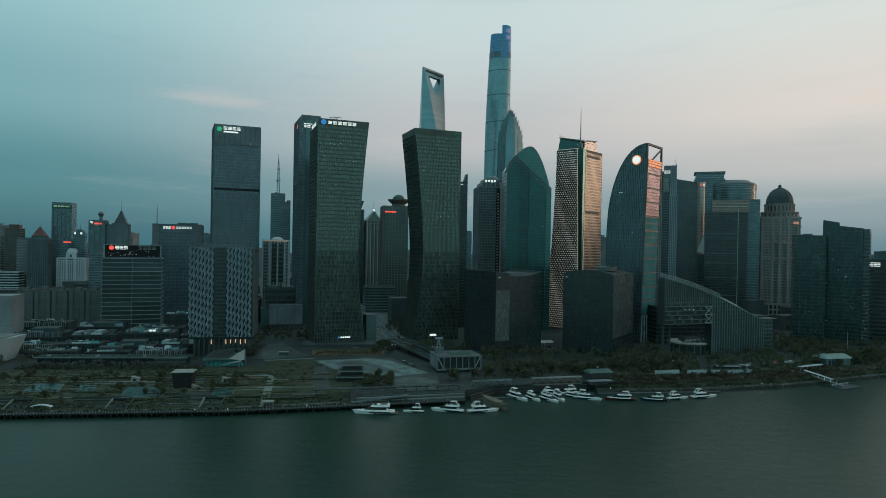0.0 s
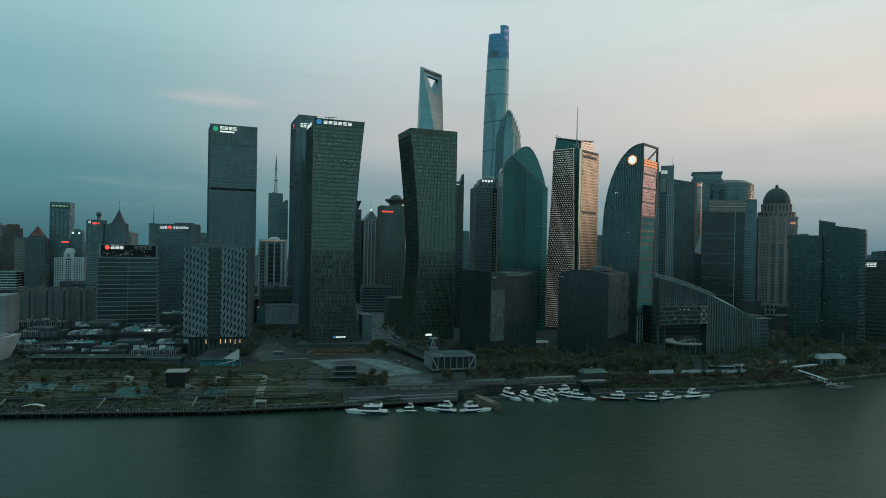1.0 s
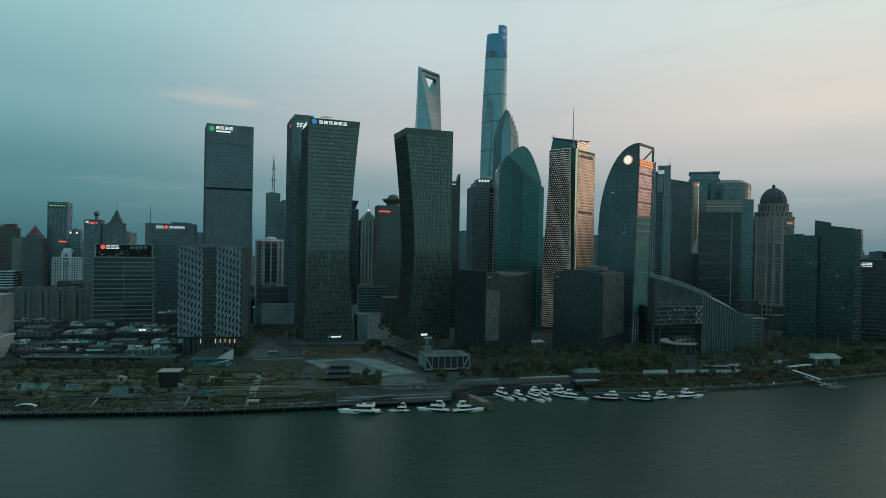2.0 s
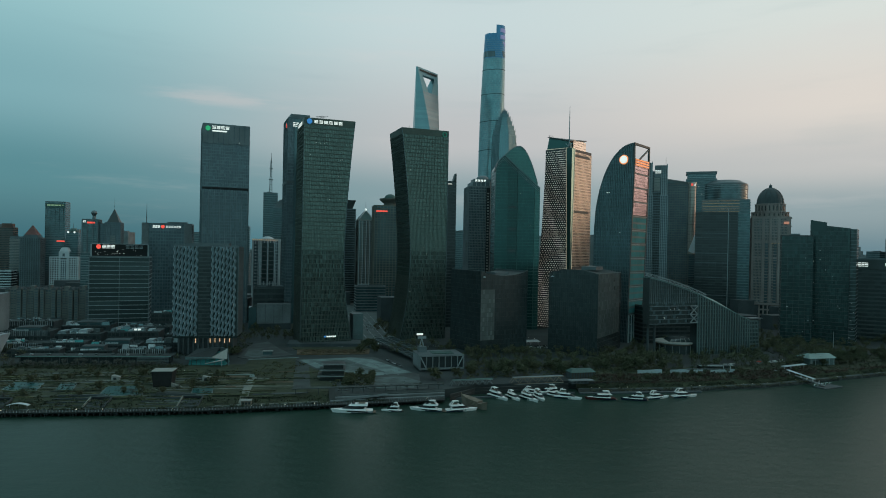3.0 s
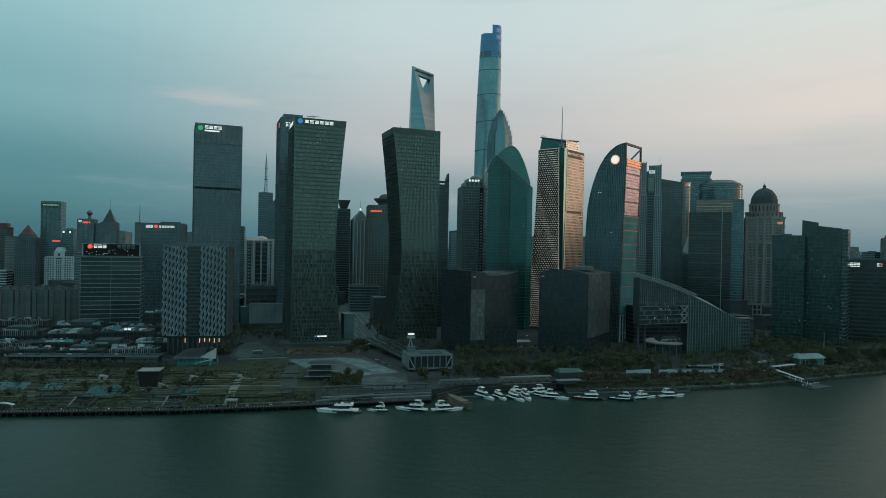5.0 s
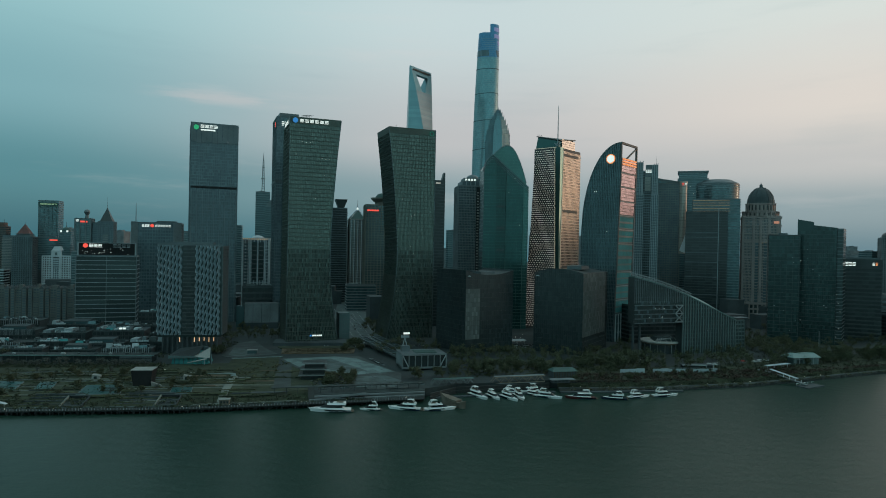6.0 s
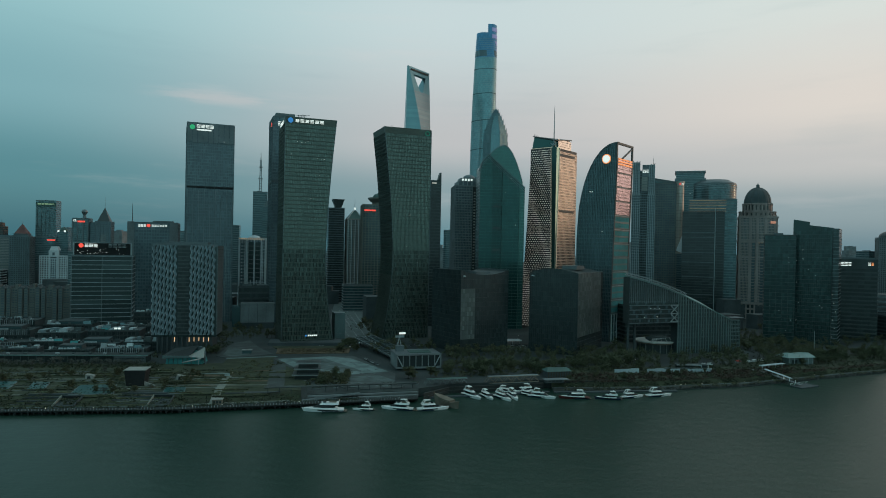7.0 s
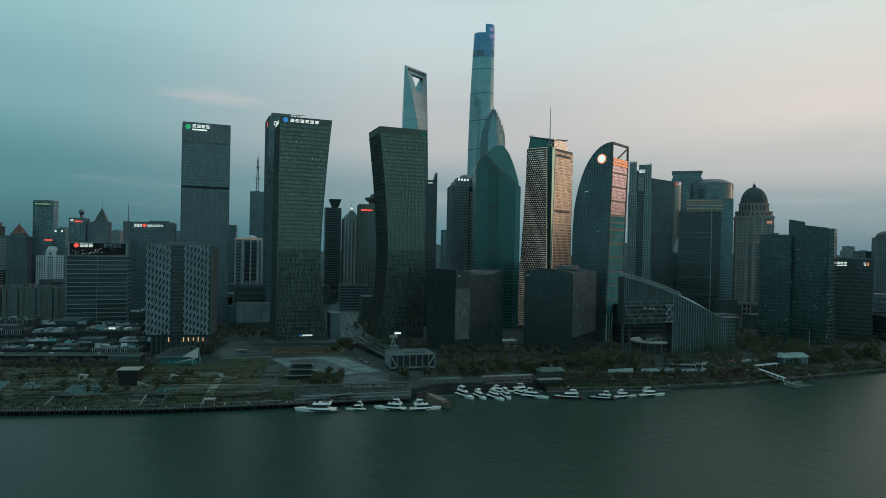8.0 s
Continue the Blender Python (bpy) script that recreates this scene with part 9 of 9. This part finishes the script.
woods(90, between(36, 215, lambda x: 515 + 0.3 * (x - 40), lambda x: 596), "dense dark green trees before the dark glass blocks")
woods(80, between(200, 345, lambda x: 548 + 0.3 * (x - 260), lambda x: 612 + 0.3 * (x - 260)), "dense dark green trees below the sloping building")
woods(120, between(345, 700, lambda x: along(x) + 45, lambda x: along(x) + 120), "dense dark green trees along the eastern bank")
woods(40, between(-450, -330, lambda x: 465, lambda x: 560), "dark green trees behind the garden")
woods(40, between(-270, -135, lambda x: 690, lambda x: 745), "dark green trees along the inner road")
def undergrowth(n, area, mat, label, lift=0.0):
    """A low tangle of shrubs."""
    gl = Geo()
    for _ in range(n):
        x, y = area()
        if any(abs(x - px) < 14 and abs(y - py) < 15 for px, py in POOLS):
            continue
        k_, hh = r.uniform(0.8, 2.0), r.uniform(0.8, 2.6)
        for _ in range(14):
            c_ = Vector((x + r.gauss(0, 0.6) * k_, y + r.gauss(0, 0.6) * k_, bank_z(x, y) + lift + r.uniform(0.1, 1) * hh))
            u_ = Vector((r.uniform(-1, 1), r.uniform(-1, 1), r.uniform(-0.6, 0.6))).normalized() * r.uniform(0.3, 0.7)
            v_ = u_.cross(Vector((r.uniform(-1, 1), r.uniform(-1, 1), r.uniform(-1, 1)))).normalized() * r.uniform(0.25, 0.5)
            gl.quad(c_ - u_, c_ - v_, c_ + u_, c_ + v_)
    solo("undergrowth", gl, M[mat], label, "shrubs", kind="stuff")


undergrowth(700, between(36, 205, lambda x: 487 + 0.3 * (x - 40), lambda x: 560 + 0.1 * x), "dull_leaf", "olive shrubs between the trees on the bank")
undergrowth(500, between(126, 340, lambda x: along(x) + 1, lambda x: along(x) + 24), "red_leaf", "reddish shrubs above the riverside path")
undergrowth(500, between(126, 360, lambda x: along(x) + 1, lambda x: along(x) + 50), "shrub", "dark shrubs above the riverside path")
undergrowth(420, between(126, 620, lambda x: along(x) - 4, lambda x: along(x) - 1), "shrub", "shrubs spilling over the riverside path", -3.2)
undergrowth(500, between(126, 620, lambda x: along(x) - 1.5, lambda x: along(x) + 3), "red_leaf", "brownish shrubs on the bank's verge", -1.0)
undergrowth(160, between(126, 620, lambda x: along(x) - 9, lambda x: along(x) - 7), "dull_leaf", "weeds among the bank's boulders", -4.8)
undergrowth(500, between(340, 640, lambda x: along(x) + 1, lambda x: along(x) + 50), "shrub", "dark shrubs along the eastern bank")
undergrowth(260, between(-345, -60, lambda x: along(x) + 4.5, lambda x: along(x) + 13), "shrub", "low dark planting along the promenade", -0.5)
undergrowth(200, between(-345, -20, lambda x: along(x) + 0.2, lambda x: along(x) + 1.6), "shrub", "dark planting at the foot of the slope", -0.6)
undergrowth(380, between(-330, -142, lambda x: along(x) + 12, lambda x: along(x) + 105), "shrub", "low dark shrubs scattered through the garden")
undergrowth(170, between(-330, -142, lambda x: along(x) + 12, lambda x: along(x) + 105), "dull_leaf", "low olive shrubs scattered through the garden")
undergrowth(420, between(-114, -56, lambda x: 580 + 0.19 * (x + 114), lambda x: 602 + 0.15 * (x + 114)), "dry_grass", "dry tan grasses in rows below the tower", -0.4)
undergrowth(90, between(-132, -98, lambda x: 452, lambda x: 540), "dull_leaf", "olive meadow plants beside the square")
undergrowth(140, between(-62, -34, lambda x: 448, lambda x: 498), "dull_leaf", "olive shrubs beside the plaza")
woods(44, between(-222, -176, lambda x: 580, lambda x: 690), "dark green trees between the blocks and the tower")
woods(22, between(-66, -34, lambda x: 690 - 3.4 * (x + 50), lambda x: 800 - 3.4 * (x + 50)), "dark green trees along the avenue")
woods(12, between(-176, -140, lambda x: 668, lambda x: 700), "dark green trees along the street behind the square")
woods(110, between(330, 620, lambda x: along(x) + 105, lambda x: along(x) + 230), "dark trees below the green glass towers")
woods(130, between(296, 420, lambda x: 636, lambda x: 745), "dark trees between the sloping building and the towers")
woods(40, between(200, 330, lambda x: 612 + 0.3 * (x - 260), lambda x: 690 + 0.3 * (x - 260)), "dark trees in the gateway of the sloping building")
undergrowth(200, between(-225, -172, lambda x: 545 + 0.2 * x + 44, lambda x: 640 + 0.2 * x + 30), "shrub", "dark shrubs between the garden and the towers")
undergrowth(500, between(290, 430, lambda x: 610, lambda x: 740), "shrub", "dark shrubs under the trees by the towers")
undergrowth(400, between(-330, -190, lambda x: 492 + 0.05 * (x + 330), lambda x: 508 + 0.1 * (x + 330)), "shrub", "low shrubs before the long hall")
woods(70, between(36, 215, lambda x: 580, lambda x: 612 + 0.05 * x), "dark trees at the foot of the dark glass blocks")
woods(30, between(-30, 30, lambda x: 575, lambda x: 660), "dark green trees at the foot of the twin tower")


b = thing("road_canopy", 99, 652, G, 14, "low white canopy beside the inner road", "canopy")
part("roof", Geo().hexa([(0, 0, 5), (18, 0, 5), (18, 9, 5.6), (0, 9, 5.6)], [(0, 0, 5.3), (18, 0, 5.3), (18, 9, 5.9), (0, 9, 5.9)]), M["white"], b)
for x in (1, 9, 17):
    part("post", Geo().box(x, 4, 0, x + 0.4, 4.4, 5.2), M["steel"], b)
part("strip_light", Geo().box(2, 0.3, 4.8, 16, 0.5, 5.0), M["lit_faint"], b)


# ---- lamps and cars ----
def street_lamp(x, y, z, h=5.0):
    root = thing("street_lamp", x, y, z, r.uniform(0, 360), "slim grey street lamp with a glowing white head", "street lamp", "street lamps")
    part("pole", Geo().drum(0, 0, 0, h, 0.1, 0.06, 6), M["dark_metal"], root)
    part("head", Geo().dome(0, 0, h, 0.17, 0.2, 8, 3), M["lamp_head"], root)
    return root


low_lamp = street_lamp(-247, along(-247) - 5.0, DECK, 1.5)
for x in (-232, -205, -190, -178, -150, -131, -121, -104, -98, -84, -66, -61, -58, -33, 6):
    copy_thing(low_lamp, pose(x, along(x) - 5.0, DECK))
first = street_lamp(-176, 474, G)
for x in (128, 134, 150, 156, 208, 215, 220, 224, 231, 238, 246, 254, 262, 276, 290, 305, 318, 334, 352):
    copy_thing(low_lamp, pose(x, along(x) - 6.8, 1.9))
spots = []
spots += [(-120, 470, G), (64, 500, G), (36, 502, G), (128, 520, G), (-60, 640, G), (-52, 600, G), (-178, 728, G), (-172, 734, G), (-190, 726, G), (204, 560, G), (268, 552, G), (286, 560, G), (60, 590, G), (96, 600, G), (102, 668, G), (108, 684, G), (113, 676, G), (106, 705, G), (118, 700, G), (310, 640, G)]
for p in spots:
    copy_thing(first, pose(*p))


def car_proto(mat, label):
    root = thing("car", 0, 0, -200, 0, label, "car", "cars on the road")
    part("body", Geo().hexa([(0, 0, 0.35), (4.5, 0, 0.35), (4.5, 1.8, 0.35), (0, 1.8, 0.35)], [(0.1, 0.05, 0.95), (4.35, 0.05, 0.85), (4.35, 1.75, 0.85), (0.1, 1.75, 0.95)]), mat, root)
    part("cabin", Geo().hexa([(0.7, 0.1, 0.9), (3.4, 0.1, 0.9), (3.4, 1.7, 0.9), (0.7, 1.7, 0.9)], [(1.2, 0.25, 1.45), (2.7, 0.25, 1.45), (2.7, 1.55, 1.45), (1.2, 1.55, 1.45)]), M["black_pane"], root)
    for x in (0.85, 3.6):
        for y in (0.0, 1.6):
            wheel = part("wheel", Geo().hexa([(x + 0.33 * math.cos(a), y, 0.33 + 0.33 * math.sin(a)) for a in np.linspace(0, 6.283, 11)[:-1]], [(x + 0.33 * math.cos(a), y + 0.2, 0.33 + 0.33 * math.sin(a)) for a in np.linspace(0, 6.283, 11)[:-1]]), M["rubber"], root)
            part("rim", Geo().hexa([(x + 0.2 * math.cos(a), y - 0.02, 0.33 + 0.2 * math.sin(a)) for a in np.linspace(0, 6.283, 9)[:-1]], [(x + 0.2 * math.cos(a), y + 0.22, 0.33 + 0.2 * math.sin(a)) for a in np.linspace(0, 6.283, 9)[:-1]]), M["steel"], wheel)
    return root


cars = [car_proto(M["car_white"], "white saloon car on the asphalt"), car_proto(M["car_dark"], "dark saloon car on the asphalt"), car_proto(M["car_silver"], "silver saloon car on the asphalt")]
places = [(-30 + 2.4 * k, 556 - 5.2 * k, 117, 6.5) for k in range(6)]
for k in range(26):
    t_ = r.random()
    places.append((-56 - 62 * t_ + r.uniform(-8, 10), 680 + 260 * t_, 102, 6.2))
for k in range(16):
    x = r.uniform(-100, 300)
    places.append((x, 613 + (x + 120) * 0.221 + r.uniform(-4, 4), 12, 6.15))
for k in range(22):
    places.append((94 + 3.4 * (k % 11) + r.uniform(-1, 1), 638 + 9 * (k // 11) + 0.22 * 3.4 * (k % 11), 100, 6.2))
for k, (x, y, yaw, z) in enumerate(places):
    c = cars[k % 3]
    if k < 3:
        c.matrix_world = pose(x, y, z, 0, 0, yaw)
    else:
        copy_thing(c, pose(x, y, z, 0, 0, yaw))

# ---- distant city ----
r = random.Random(77)
g = Geo()
for k in range(520):
    y = r.uniform(1600, 3900)
    x = r.uniform(-0.75, 0.85) * y
    if abs(x - 130) < 90 and y < 1650:
        continue
    h = r.uniform(18, 70) + (r.random() < 0.12) * r.uniform(30, 90)
    w, d = r.uniform(20, 60), r.uniform(20, 40)
    g.turned(x, y, GROUND, w, d, h, r.uniform(-10, 25))
    g.turned(x, y, GROUND + h, w * 0.4, d * 0.4, r.uniform(2, 6), r.uniform(-10, 25))
# unseen blocks added right of the view, to cut the low western glow in reflections
for k in range(60):
    y = r.uniform(520, 1250)
    x = max(0.86 * y, 640) + r.uniform(40, 420)
    h = r.uniform(70, 165)
    g.turned(x, y, GROUND, r.uniform(30, 60), r.uniform(26, 46), h, r.uniform(-10, 25))
solo("distant_city", g, M["concrete"], "grey mass of distant city blocks, with unseen blocks added in the west", "city", kind="stuff")
g = Geo()
for k in range(150):
    y = r.uniform(760, 1500)
    x = r.uniform(-0.75, 0.75) * y
    h = r.uniform(12, 34)
    g.turned(x, y + 60, GROUND, r.uniform(20, 50), r.uniform(18, 36), h, r.uniform(0, 25))
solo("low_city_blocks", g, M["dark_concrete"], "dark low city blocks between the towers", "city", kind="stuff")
